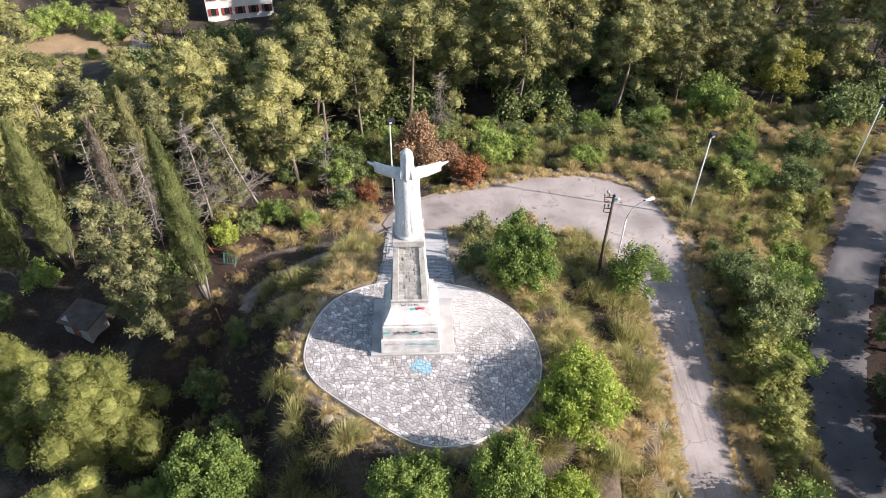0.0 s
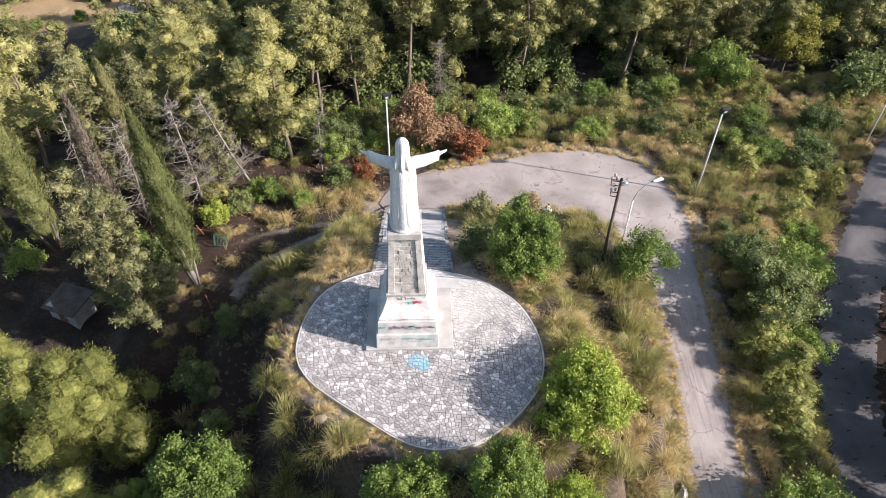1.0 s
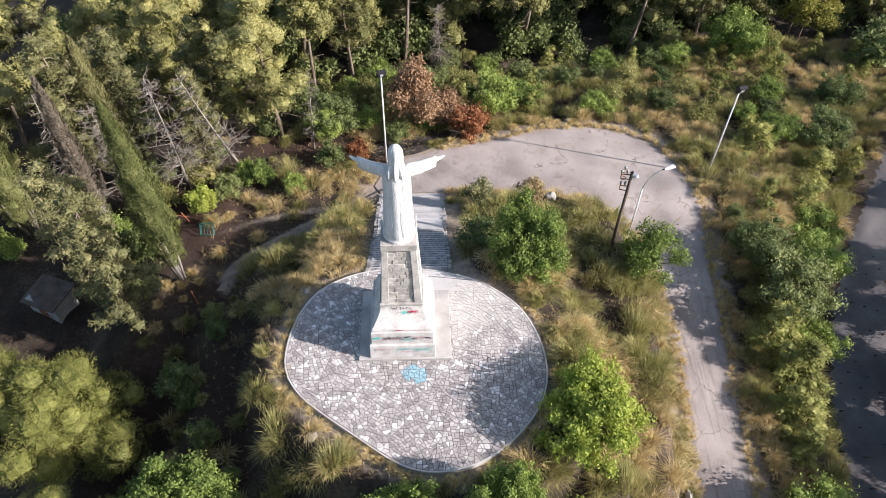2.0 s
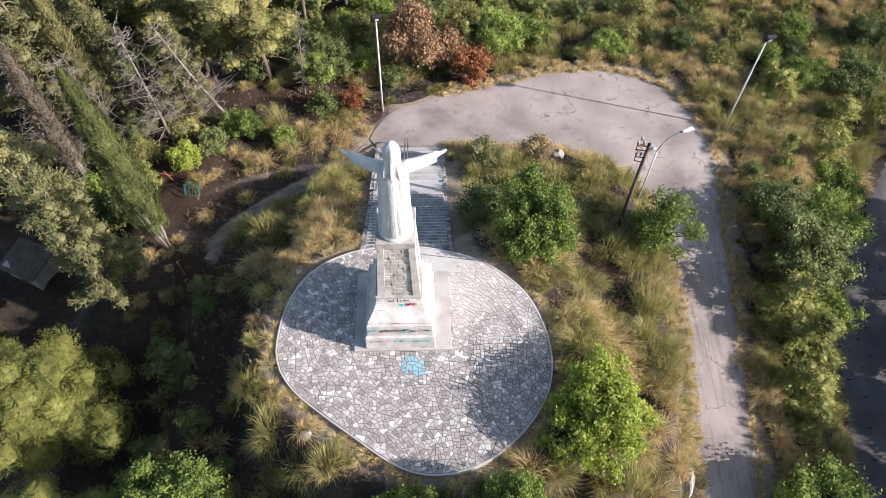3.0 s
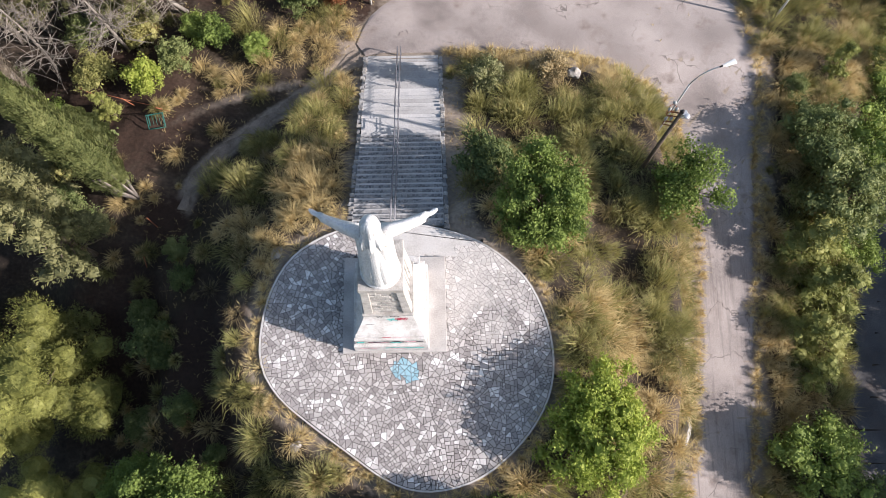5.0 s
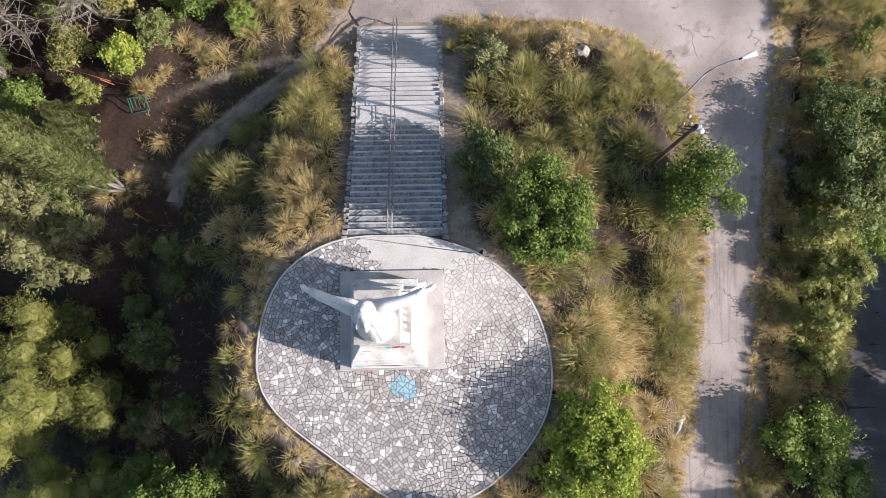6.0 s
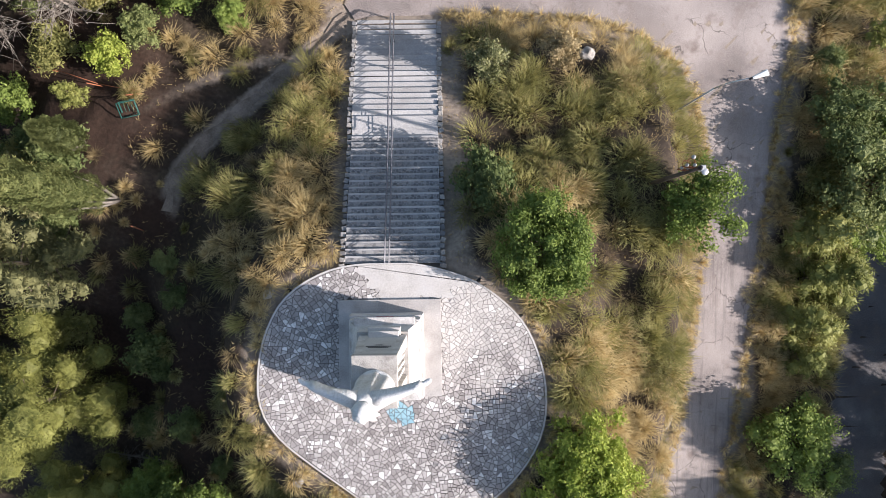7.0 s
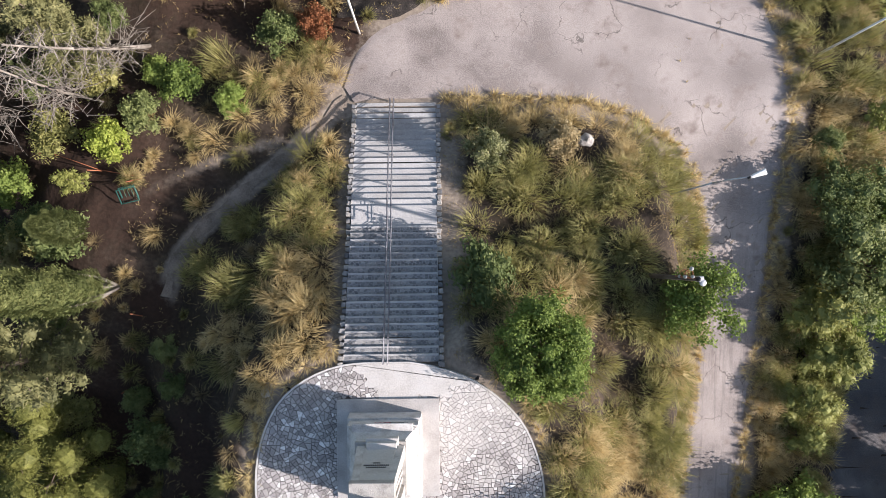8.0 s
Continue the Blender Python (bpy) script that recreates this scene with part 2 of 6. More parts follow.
def leaf(name, dark, mid, light, through=0.3, each=0.4):
    return material(name, [(0.15, *dark), (0.5, *mid), (0.9, *light)], 0.9, 0.6, 0, 6.0, random_mix=each, object_mix=0.32, leafy=through, spec=0.2)


# last laid pair: leaf litter, its dark tone also standing for pine shade
M_SOIL = material("soil", [(0.2, 0.024, 0.018, 0.014), (0.5, 0.05, 0.037, 0.027), (0.8, 0.115, 0.085, 0.06)], 0.35, 0.95, 0.7, 14.0, stain=(0.6, 0.25, (0.05, 0.043, 0.02)), laid=(("bare", (0.16, 0.128, 0.1), (0.4, 0.335, 0.27)), ("litter_shade", (0.018, 0.0115, 0.0085), (0.066, 0.038, 0.026))))
M_ROAD = material("dusty_asphalt", [(0.28, 0.19, 0.162, 0.15), (0.5, 0.315, 0.274, 0.254), (0.72, 0.415, 0.362, 0.335)], 0.4, 0.9, 0.22, 45.0, stain=(0.85, 0.8, (0.2, 0.16, 0.14)), dust=(0.4, (0.44, 0.382, 0.35), (15.0, 21.0, -7.0), 6.5), cracks=(0.36, (0.1, 0.086, 0.078)), wheels=(0.5, (0.12, 0.105, 0.1)))
M_ASPHALT = material("worn_asphalt", [(0.2, 0.085, 0.082, 0.085), (0.5, 0.125, 0.118, 0.12), (0.8, 0.19, 0.176, 0.17)], 0.5, 0.9, 0.25, 30.0, stain=(0.5, 0.6, (0.16, 0.12, 0.095)))
M_PATH = material("trodden_earth", [(0.2, 0.15, 0.12, 0.094), (0.8, 0.33, 0.272, 0.22)], 1.2, 0.95, 0.5, 10.0)
M_MORTAR = material("dark_mortar", [(0.2, 0.04, 0.036, 0.034), (0.8, 0.115, 0.104, 0.096)], 1.2, 0.95, 0.3, 10.0, dust=(0.75, (0.5, 0.465, 0.43), (2.6, 1.6, 0.0), 4.0))
M_STONE = material("paving_stone", [(0.14, 0.27, 0.246, 0.236), (0.38, 0.4, 0.368, 0.352), (0.64, 0.5, 0.465, 0.445), (0.77, 0.59, 0.56, 0.538), (0.83, 0.82, 0.805, 0.785)], 1.5, 0.75, 0.35, 16.0, random_mix=0.64, stain=(0.45, 0.35, (0.27, 0.246, 0.23)), dust=(0.65, (0.64, 0.61, 0.575), (2.8, 1.8, 0.0), 4.0))
M_BLUE = material("blue_paint", [(0.2, 0.24, 0.42, 0.5), (0.6, 0.33, 0.52, 0.6), (0.9, 0.52, 0.6, 0.63)], 3.0, 0.7, 0.2, 10.0, random_mix=0.4)
M_CEMENT = material("pale_cement", [(0.2, 0.43, 0.41, 0.385), (0.5, 0.54, 0.515, 0.49), (0.85, 0.63, 0.61, 0.58)], 0.9, 0.85, 0.2, 14.0, stain=(0.5, 0.9, (0.42, 0.42, 0.42)))
M_SLAB = material("base_concrete", [(0.2, 0.33, 0.31, 0.295), (0.5, 0.43, 0.405, 0.385), (0.85, 0.52, 0.495, 0.475)], 1.1, 0.9, 0.25, 14.0, stain=(0.5, 0.8, (0.3, 0.28, 0.265)))
M_WHITE = material("weathered_white_paint", [(0.2, 0.4, 0.378, 0.355), (0.5, 0.57, 0.55, 0.53), (0.85, 0.68, 0.665, 0.645)], 1.4, 0.75, 0.3, 12.0, stain=(0.75, 1.3, (0.3, 0.265, 0.235)))
M_STATUE = material("statue_white", [(0.2, 0.46, 0.455, 0.445), (0.5, 0.66, 0.66, 0.65), (0.85, 0.76, 0.76, 0.75)], 1.6, 0.75, 0.5, 12.0, stain=(0.75, 1.6, (0.33, 0.295, 0.26)), stretch=(1, 1, 0.4))
M_BLOCK = material("grey_limestone_block", [(0.2, 0.34, 0.32, 0.295), (0.6, 0.5, 0.475, 0.445), (0.9, 0.62, 0.595, 0.56)], 2.2, 0.9, 0.5, 10.0, object_mix=0.35, stain=(0.8, 1.9, (0.16, 0.148, 0.135)))
M_STEP = material("step_concrete", [(0.2, 0.32, 0.31, 0.3), (0.5, 0.44, 0.43, 0.42), (0.85, 0.6, 0.585, 0.57)], 0.8, 0.9, 0.25, 14.0, object_mix=0.35, stain=(0.6, 0.8, (0.27, 0.27, 0.28)))
M_STEPSTONE = material("step_stone", [(0.1, 0.14, 0.14, 0.142), (0.5, 0.25, 0.246, 0.243), (0.9, 0.42, 0.408, 0.395)], 1.5, 0.85, 0.3, 14.0, random_mix=0.55)
M_BARK = material("bark", [(0.2, 0.09, 0.065, 0.048), (0.6, 0.19, 0.15, 0.115), (0.9, 0.3, 0.25, 0.2)], 3.0, 0.95, 0.6, 6.0, stretch=(1, 1, 0.25))
M_DEADWOOD = material("bleached_wood", [(0.2, 0.13, 0.11, 0.092), (0.6, 0.25, 0.22, 0.19), (0.9, 0.38, 0.345, 0.305)], 3.0, 0.9, 0.4, 6.0, stretch=(1, 1, 0.25))
M_PINE = leaf("pine_needles", (0.048, 0.055, 0.021), (0.21, 0.207, 0.078), (0.45, 0.42, 0.16), 0.22, each=0.24)
M_CYPRESS = leaf("cypress_scales", (0.045, 0.062, 0.024), (0.165, 0.185, 0.068), (0.31, 0.31, 0.125), 0.2, each=0.3)
M_GREYCON = leaf("grey_green_scales", (0.05, 0.058, 0.027), (0.172, 0.17, 0.074), (0.35, 0.325, 0.155), 0.2, each=0.3)
M_BROAD = leaf("fresh_leaves", (0.055, 0.09, 0.025), (0.232, 0.305, 0.075), (0.46, 0.53, 0.155), 0.35, each=0.35)
M_LIME = leaf("yellow_green_leaves", (0.08, 0.12, 0.02), (0.27, 0.34, 0.06), (0.5, 0.53, 0.13), 0.35, each=0.35)
M_SHRUB = leaf("dark_shrub_leaves", (0.047, 0.07, 0.026), (0.157, 0.195, 0.07), (0.35, 0.37, 0.15), 0.3, each=0.3)
M_OLIVE = leaf("olive_shrub_leaves", (0.074, 0.088, 0.028), (0.262, 0.26, 0.09), (0.5, 0.455, 0.185), 0.3, each=0.3)
M_BROWN = leaf("scorched_brown_leaves", (0.14, 0.085, 0.05), (0.36, 0.23, 0.135), (0.56, 0.4, 0.25), 0.25)
M_RUST = leaf("rusty_red_leaves", (0.12, 0.05, 0.025), (0.27, 0.11, 0.05), (0.4, 0.2, 0.1), 0.25)
M_BLOSSOM = leaf("pale_blossom_leaves", (0.12, 0.14, 0.05), (0.3, 0.3, 0.15), (0.75, 0.7, 0.55), 0.3)
M_STRAW = leaf("straw_blades", (0.24, 0.175, 0.08), (0.58, 0.45, 0.215), (0.84, 0.71, 0.42), 0.3)
M_GRASS = leaf("olive_blades", (0.1, 0.1, 0.036), (0.31, 0.28, 0.1), (0.58, 0.49, 0.23), 0.3)
M_BROOM = leaf("broom_twigs", (0.085, 0.09, 0.034), (0.28, 0.272, 0.094), (0.56, 0.49, 0.22), 0.3)
M_DRY = leaf("dry_brown_blades", (0.11, 0.085, 0.045), (0.31, 0.24, 0.125), (0.54, 0.44, 0.25), 0.25)
M_GREYDEAD = leaf("withered_grey_scales", (0.09, 0.075, 0.055), (0.19, 0.16, 0.125), (0.32, 0.275, 0.21), 0.2)
M_PINESUN = leaf("bright_pine_needles", (0.07, 0.08, 0.02), (0.275, 0.28, 0.08), (0.54, 0.5, 0.16), 0.25, each=0.22)
M_YOUNGPINE = leaf("young_pine_needles", (0.08, 0.095, 0.024), (0.27, 0.285, 0.082), (0.52, 0.49, 0.17), 0.3, each=0.3)
M_YELLOWTREE = leaf("yellowing_leaves", (0.09, 0.095, 0.02), (0.27, 0.26, 0.06), (0.5, 0.46, 0.13), 0.3, each=0.3)
M_FIELD = material("mown_dry_meadow", [(0.2, 0.14, 0.13, 0.05), (0.42, 0.33, 0.23, 0.13), (0.9, 0.42, 0.3, 0.18)], 0.16, 0.95, 0.3, 12.0)
M_STEEL = plain("galvanised_steel", (0.55, 0.56, 0.57), 0.45, 0.6)
M_WHITEMETAL = plain("white_enamel", (0.72, 0.72, 0.7), 0.4)
M_RAIL = plain("rail_steel", (0.2, 0.2, 0.22), 0.5, 0.5)
M_POLE = material("creosoted_wood", [(0.2, 0.06, 0.045, 0.035), (0.8, 0.15, 0.115, 0.09)], 4.0, 0.9, 0.4, 6.0, stretch=(1, 1, 0.2))
M_BLACK = plain("black_plastic", (0.025, 0.025, 0.028), 0.5)
M_GLASS = plain("lamp_glass", (0.6, 0.63, 0.66), 0.15)
M_CERAMIC = plain("insulator_porcelain", (0.34, 0.34, 0.33), 0.3)
M_RUSTMETAL = plain("rusted_steel", (0.22, 0.09, 0.045), 0.85)
M_GREENMETAL = plain("green_enamel", (0.03, 0.12, 0.1), 0.5)
M_ORANGE = plain("orange_plastic", (0.36, 0.13, 0.065), 0.7)
M_ROCK = material("white_limestone", [(0.2, 0.26, 0.24, 0.215), (0.8, 0.48, 0.455, 0.42)], 3.0, 0.9, 0.5, 8.0)
M_ASH = material("charred_ground", [(0.2, 0.02, 0.018, 0.017), (0.6, 0.05, 0.042, 0.037), (0.95, 0.16, 0.13, 0.11)], 2.0, 0.95, 0.5, 8.0)
M_HUTROOF = material("hut_roof_sheet", [(0.2, 0.07, 0.055, 0.046), (0.8, 0.14, 0.11, 0.092)], 1.5, 0.9, 0.3, 8.0)
M_HUTWALL = material("hut_render", [(0.2, 0.3, 0.29, 0.28), (0.8, 0.46, 0.45, 0.43)], 1.5, 0.9, 0.3, 8.0)
M_HOUSE = material("house_render", [(0.2, 0.68, 0.64, 0.58), (0.8, 0.8, 0.77, 0.72)], 0.5, 0.9, 0.1, 8.0)
M_SHUTTER = plain("red_shutter", (0.3, 0.07, 0.05), 0.6)
M_ROOFTILE = material("clay_tile", [(0.2, 0.24, 0.11, 0.065), (0.8, 0.42, 0.22, 0.13)], 1.0, 0.9, 0.3, 10.0)
M_SPRAY = [plain("black_spray", (0.03, 0.03, 0.035)), plain("red_spray", (0.4, 0.03, 0.06)), plain("teal_spray", (0.1, 0.5, 0.47)), plain("pink_spray", (0.62, 0.36, 0.4))]

# ---------------------------------------------------------------- mesh helpers
def mesh_of(name, verts, faces, mat, smooth=False):
    """A mesh from arrays of corners and of faces with three or four corners each (lists of face arrays are joined)."""
    me = bpy.data.meshes.new(name)
    verts = np.asarray(verts, np.float32).reshape(-1, 3)
    groups = [np.asarray(f, np.int32) for f in (faces if isinstance(faces, list) else [faces]) if len(f)]
    loops = np.concatenate([f.ravel() for f in groups])
    sizes = np.concatenate([np.full(len(f), f.shape[1], np.int32) for f in groups])
    me.vertices.add(len(verts))
    me.vertices.foreach_set("co", verts.ravel())
    me.loops.add(len(loops))
    me.loops.foreach_set("vertex_index", loops)
    me.polygons.add(len(sizes))
    me.polygons.foreach_set("loop_start", np.r_[0, np.cumsum(sizes)[:-1]].astype(np.int32))
    me.polygons.foreach_set("use_smooth", np.full(len(sizes), smooth))
    me.update(calc_edges=True)
    me.validate()
    me.materials.append(mat)
    return me


def bm_mesh(name, bm, mat, smooth=False):
    me = bpy.data.meshes.new(name)
    bm.normal_update()
    bm.to_mesh(me)
    bm.free()
    for p in me.polygons:
        p.use_smooth = smooth
    me.materials.append(mat)
    return me


def part(name, shape, mat, parent, label="", at=None, smooth=False):
    """One mesh object under a thing or a part, from a bmesh or a ready mesh."""
    ob = new(name, bm_mesh(name, shape, mat, smooth) if isinstance(shape, bmesh.types.BMesh) else shape)
    ob.parent = parent
    if at is not None:
        ob.matrix_basis = at
    return tagged(ob, label)


def thing(name, label, category, at=None, group="", kind=""):
    ob = new(name)
    ob.empty_display_size = 0.2
    ob.matrix_basis = at or Matrix.Identity(4)
    return tagged(ob, label, category, group, kind)


def box(bm, x0, x1, y0, y1, z0, z1, bevel=0.0, top=None):
    """A block added to bm; top: how far each side draws in at the top."""
    t = top or 0.0
    c = [(x0, y0, z0), (x1, y0, z0), (x1, y1, z0), (x0, y1, z0), (x0 + t, y0 + t, z1), (x1 - t, y0 + t, z1), (x1 - t, y1 - t, z1), (x0 + t, y1 - t, z1)]
    v = [bm.verts.new(p) for p in c]
    f = [bm.faces.new([v[i] for i in q]) for q in ((3, 2, 1, 0), (4, 5, 6, 7), (0, 1, 5, 4), (1, 2, 6, 5), (2, 3, 7, 6), (3, 0, 4, 7))]
    if bevel:
        bmesh.ops.bevel(bm, geom=list({e for q in f for e in q.edges}), offset=bevel, segments=1, affect="EDGES")
    return bm


def block(*size, **more):
    return box(bmesh.new(), *size, **more)


def tube(points, radii, sides=6):
    """Corners and faces of a tube along points, with a radius at each."""
    p, r = np.asarray(points, float), np.broadcast_to(np.asarray(radii, float), (len(points),))
    t = np.gradient(p, axis=0)
    t /= np.linalg.norm(t, axis=1)[:, None] + 1e-9
    ref = np.where(np.abs(t[:, 2:3]) > 0.9, [[1.0, 0, 0]], [[0, 0, 1.0]])
    u = np.cross(t, ref)
    u /= np.linalg.norm(u, axis=1)[:, None]
    w = np.cross(t, u)
    a = np.linspace(0, 2 * math.pi, sides, endpoint=False)
    v = p[:, None] + r[:, None, None] * (u[:, None] * np.cos(a)[None, :, None] + w[:, None] * np.sin(a)[None, :, None])
    i = np.arange(len(p) - 1)[:, None] * sides + np.arange(sides)
    j = np.arange(len(p) - 1)[:, None] * sides + (np.arange(sides) + 1) % sides
    f = np.stack([i, j, j + sides, i + sides], -1).reshape(-1, 4)
    end = len(p) * sides
    v = np.vstack([v.reshape(-1, 3), p[:1], p[-1:]])
    k = np.arange(sides)
    caps = np.vstack([np.stack([(k + 1) % sides, k, np.full(sides, end)], 1), np.stack([end - sides + k, end - sides + (k + 1) % sides, np.full(sides, end + 1)], 1)])
    return v, f, caps


def tubes(name, many, mat, sides=6, smooth=True):
    """One mesh of several tubes: (points, radii) each."""
    vs, fs, cs, n = [], [], [], 0
    for pts, r in many:
        v, f, c = tube(pts, r, sides)
        vs.append(v), fs.append(f + n), cs.append(c + n)
        n += len(v)
    return mesh_of(name, np.vstack(vs), [np.vstack(fs), np.vstack(cs)], mat, smooth)


def sheet(name, grid, mat, smooth=True):
    """A mesh over a grid of points (rows, columns, 3)."""
    r, c = grid.shape[:2]
    i = (np.arange(r - 1)[:, None] * c + np.arange(c - 1)).ravel()
    return mesh_of(name, grid, np.stack([i, i + 1, i + c + 1, i + c], 1), mat, smooth)


# ---------------------------------------------------------------- ground, roads, path
def spread(lo, hi, step, far):
    mid = np.arange(lo, hi + step, step)
    out, d, x = [], step, 0.0
    while x < far:
        d *= 1.22
        x += d
        out.append(x)
    out = np.array(out)
    return np.r_[lo - out[::-1], mid, mid[-1] + out]


_gx, _gy = spread(-34, 50, 0.4, 2800), spread(-16, 46, 0.4, 2800)
_X, _Y = np.meshgrid(_gx, _gy)
_Z = ground(_X.ravel(), _Y.ravel()).reshape(_X.shape)
_soil = sheet("ground", np.stack([_X, _Y, _Z], -1), M_SOIL)


def far_from(px, py, pts, reach):
    """How far places are from a line of points, up to a reach."""
    d = np.full(len(px), reach)
    near = np.where((px > pts[:, 0].min() - reach) & (px < pts[:, 0].max() + reach) & (py > pts[:, 1].min() - reach) & (py < pts[:, 1].max() + reach))[0]
    for i in range(0, len(near), 3000):
        k = near[i:i + 3000]
        d[k] = np.minimum(reach, np.sqrt(((px[k, None] - pts[:, 0]) ** 2 + (py[k, None] - pts[:, 1]) ** 2).min(1)))
    return d


_fx, _fy = _X.ravel(), _Y.ravel()
_bare = np.zeros(len(_fx))
for _pts, _width, _full, _most in ((_flat, 1.8, 0.5, 1.0), (_ring[:60], 1.3, 0.3, 0.85), (along([(-2.3, 4), (-2.3, 17)], 0.3), 1.2, 0.3, 0.7), (along([(2.3, 4), (2.3, 17)], 0.3), 2.0, 0.7, 0.9), (along(FOOTPATH, 0.2), 0.8, 0.3, 1.0), (along(SIDE_PATH, 0.2), 0.6, 0.1, 0.7)):
    _bare = np.maximum(_bare, _most * np.clip((_width - far_from(_fx, _fy, _pts, _width)) / (_width - _full), 0, 1))
# dark leaf litter, and pine shade painted into the soil round (-10, 23.5)
_litter_shade = np.zeros(len(_fx))
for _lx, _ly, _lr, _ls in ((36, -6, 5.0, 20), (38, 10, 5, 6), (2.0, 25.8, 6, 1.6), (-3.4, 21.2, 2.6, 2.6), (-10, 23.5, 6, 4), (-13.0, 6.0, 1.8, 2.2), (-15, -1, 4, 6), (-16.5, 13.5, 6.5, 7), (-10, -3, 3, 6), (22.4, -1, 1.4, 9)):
    _litter_shade = np.maximum(_litter_shade, np.clip(1.4 - np.hypot((_fx - _lx) / _lr, (_fy - _ly) / _ls), 0, 1) * 0.9)
for _key, _values in (("bare", _bare), ("litter_shade", _litter_shade)):
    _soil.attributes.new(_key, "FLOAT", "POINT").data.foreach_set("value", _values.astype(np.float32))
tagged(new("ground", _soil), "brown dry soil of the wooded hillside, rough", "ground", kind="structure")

_z = road_z(road_grid[..., 0], road_grid[..., 1])
_edge = np.abs(np.linspace(-1, 1, road_grid.shape[1]))[None, :]
_g = np.dstack([road_grid, _z + 0.035 - 0.06 * (_edge > 0.99)])
_wob = 0.25 * np.sin(np.arange(170) * 0.35) + 0.15 * np.sin(np.arange(170) * 0.83)
_g[:, 0, 1] += _wob * 0.4
_g[:, -1, 1] += np.roll(_wob, 30) * 0.6
_g[:, -1, 0] += np.roll(_wob, 11) * 0.5
_lane = sheet("road", _g, M_ROAD)
_lane.attributes.new("lane", "FLOAT", "POINT").data.foreach_set("value", np.clip((12.0 - _g[..., 1].ravel()) / 5.0, 0, 1).astype(np.float32))
tagged(new("road", _lane), "pale dusty cracked asphalt lane widening into a turning place", "road", kind="structure")

_c = along([p[:2] for p in LOWER_ROAD], 0.7)
_t = np.gradient(_c, axis=0)
_n = np.stack([_t[:, 1], -_t[:, 0]], 1) / np.linalg.norm(_t, axis=1)[:, None]
_k = np.linspace(-2.3, 2.3, 9)
_xy = _c[:, None] + _n[:, None] * _k[None, :, None]
_lz = np.interp(np.linspace(0, 1, len(_c)), np.linspace(0, 1, len(along(LOWER_ROAD, 0.7))), along(LOWER_ROAD, 0.7)[:, 2])
tagged(new("road", sheet("lower_road", np.dstack([_xy, np.repeat(_lz[:, None] + 0.07, 9, 1) - 0.1 * (np.abs(_k) > 2.2)]), M_ASPHALT)), "dark grey asphalt road below the hill, dappled by shade", "road", kind="structure")

_c = along(FOOTPATH, 0.3)
_t = np.gradient(_c[:, :2], axis=0)
_n = np.stack([_t[:, 1], -_t[:, 0]], 1) / np.linalg.norm(_t, axis=1)[:, None]
_w = 0.27 + 0.1 * np.sin(np.arange(len(_c)) * 0.8)
_xy = _c[:, None, :2] + _n[:, None] * (np.linspace(-1, 1, 5)[None, :] * _w[:, None])[..., None]
_pz = ground(_xy[..., 0].ravel(), _xy[..., 1].ravel()).reshape(_xy.shape[:2]) + 0.05
tagged(new("footpath", sheet("footpath", np.dstack([_xy, _pz]), M_PATH)), "narrow trodden earth path across the dry slope", "path", kind="structure")


def patch(name, cx, cy, rx, ry, mat, lift, label, wobble=0.15, turn=0.0):
    """A piece of ground of another kind, laid on the slope."""
    a = np.linspace(0, 2 * math.pi, 49)
    k = np.linspace(0.02, 1, 9)
    edge = 1 + wobble * np.sin(a * 3 + 1) + wobble * 0.6 * np.sin(a * 7 + 2)
    ex, ey = rx * np.cos(a) * edge, ry * np.sin(a) * edge
    x = cx + k[:, None] * (ex * math.cos(turn) - ey * math.sin(turn))[None]
    y = cy + k[:, None] * (ex * math.sin(turn) + ey * math.cos(turn))[None]
    z = ground(x.ravel(), y.ravel()).reshape(x.shape) + lift
    return tagged(new(name, sheet(name, np.dstack([x, y, z]), mat)), label, "ground", kind="structure")


patch("charred_ground", 1.0, 24.4, 5.5, 1.7, M_ASH, 0.1, "blackened burnt soil at the edge of the asphalt", turn=0.42)
patch("meadow", -63, 93, 17, 12, M_FIELD, 0.6, "dry mown yellow meadow beyond the wood")
patch("far_lane", -50.5, 93.5, 2.2, 9.0, M_ROAD, 0.8, "pale concrete lane beside the far meadow", 0.05, 0.3)

# ---------------------------------------------------------------- the paved round
pavement = thing("pavement", "round terrace of broken pale stone paving round a monument", "terrace", kind="structure")
_out = np.array([rim(a) for a in np.linspace(0, 2 * math.pi, 72, endpoint=False)])
_out[:, 1] = np.minimum(_out[:, 1], 3.8)


def slab_of(outline, z0, z1):
    bm = bmesh.new()
    lo, hi = [bm.verts.new((x, y, z0)) for x, y in outline], [bm.verts.new((x, y, z1)) for x, y in outline]
    bm.faces.new(hi)
    bm.faces.new(lo[::-1])
    for i in range(len(lo)):
        j = (i + 1) % len(lo)
        bm.faces.new((lo[i], lo[j], hi[j], hi[i]))
    return bm


part("bed", slab_of(_out * 0.995 + 0.005 * np.array(RIM_C), -0.75, -0.022), M_MORTAR, pavement, "grey mortar bed")
_in = RIM_C + (_out - RIM_C) * 0.991
_bm = bmesh.new()
_rings = [[_bm.verts.new((x, y, z)) for x, y in o] for o, z in ((_out * 1.004 - 0.004 * np.array(RIM_C), -0.3), (_out * 1.004 - 0.004 * np.array(RIM_C), 0.012), (_in, 0.012), (_in, -0.03))]
for _a, _b in zip(_rings, _rings[1:]):
    for _i in range(72):
        _j = (_i + 1) % 72
        _bm.faces.new((_a[_i], _a[_j], _b[_j], _b[_i]))
part("edging", _bm, M_CEMENT, pavement, "pale cement edging")
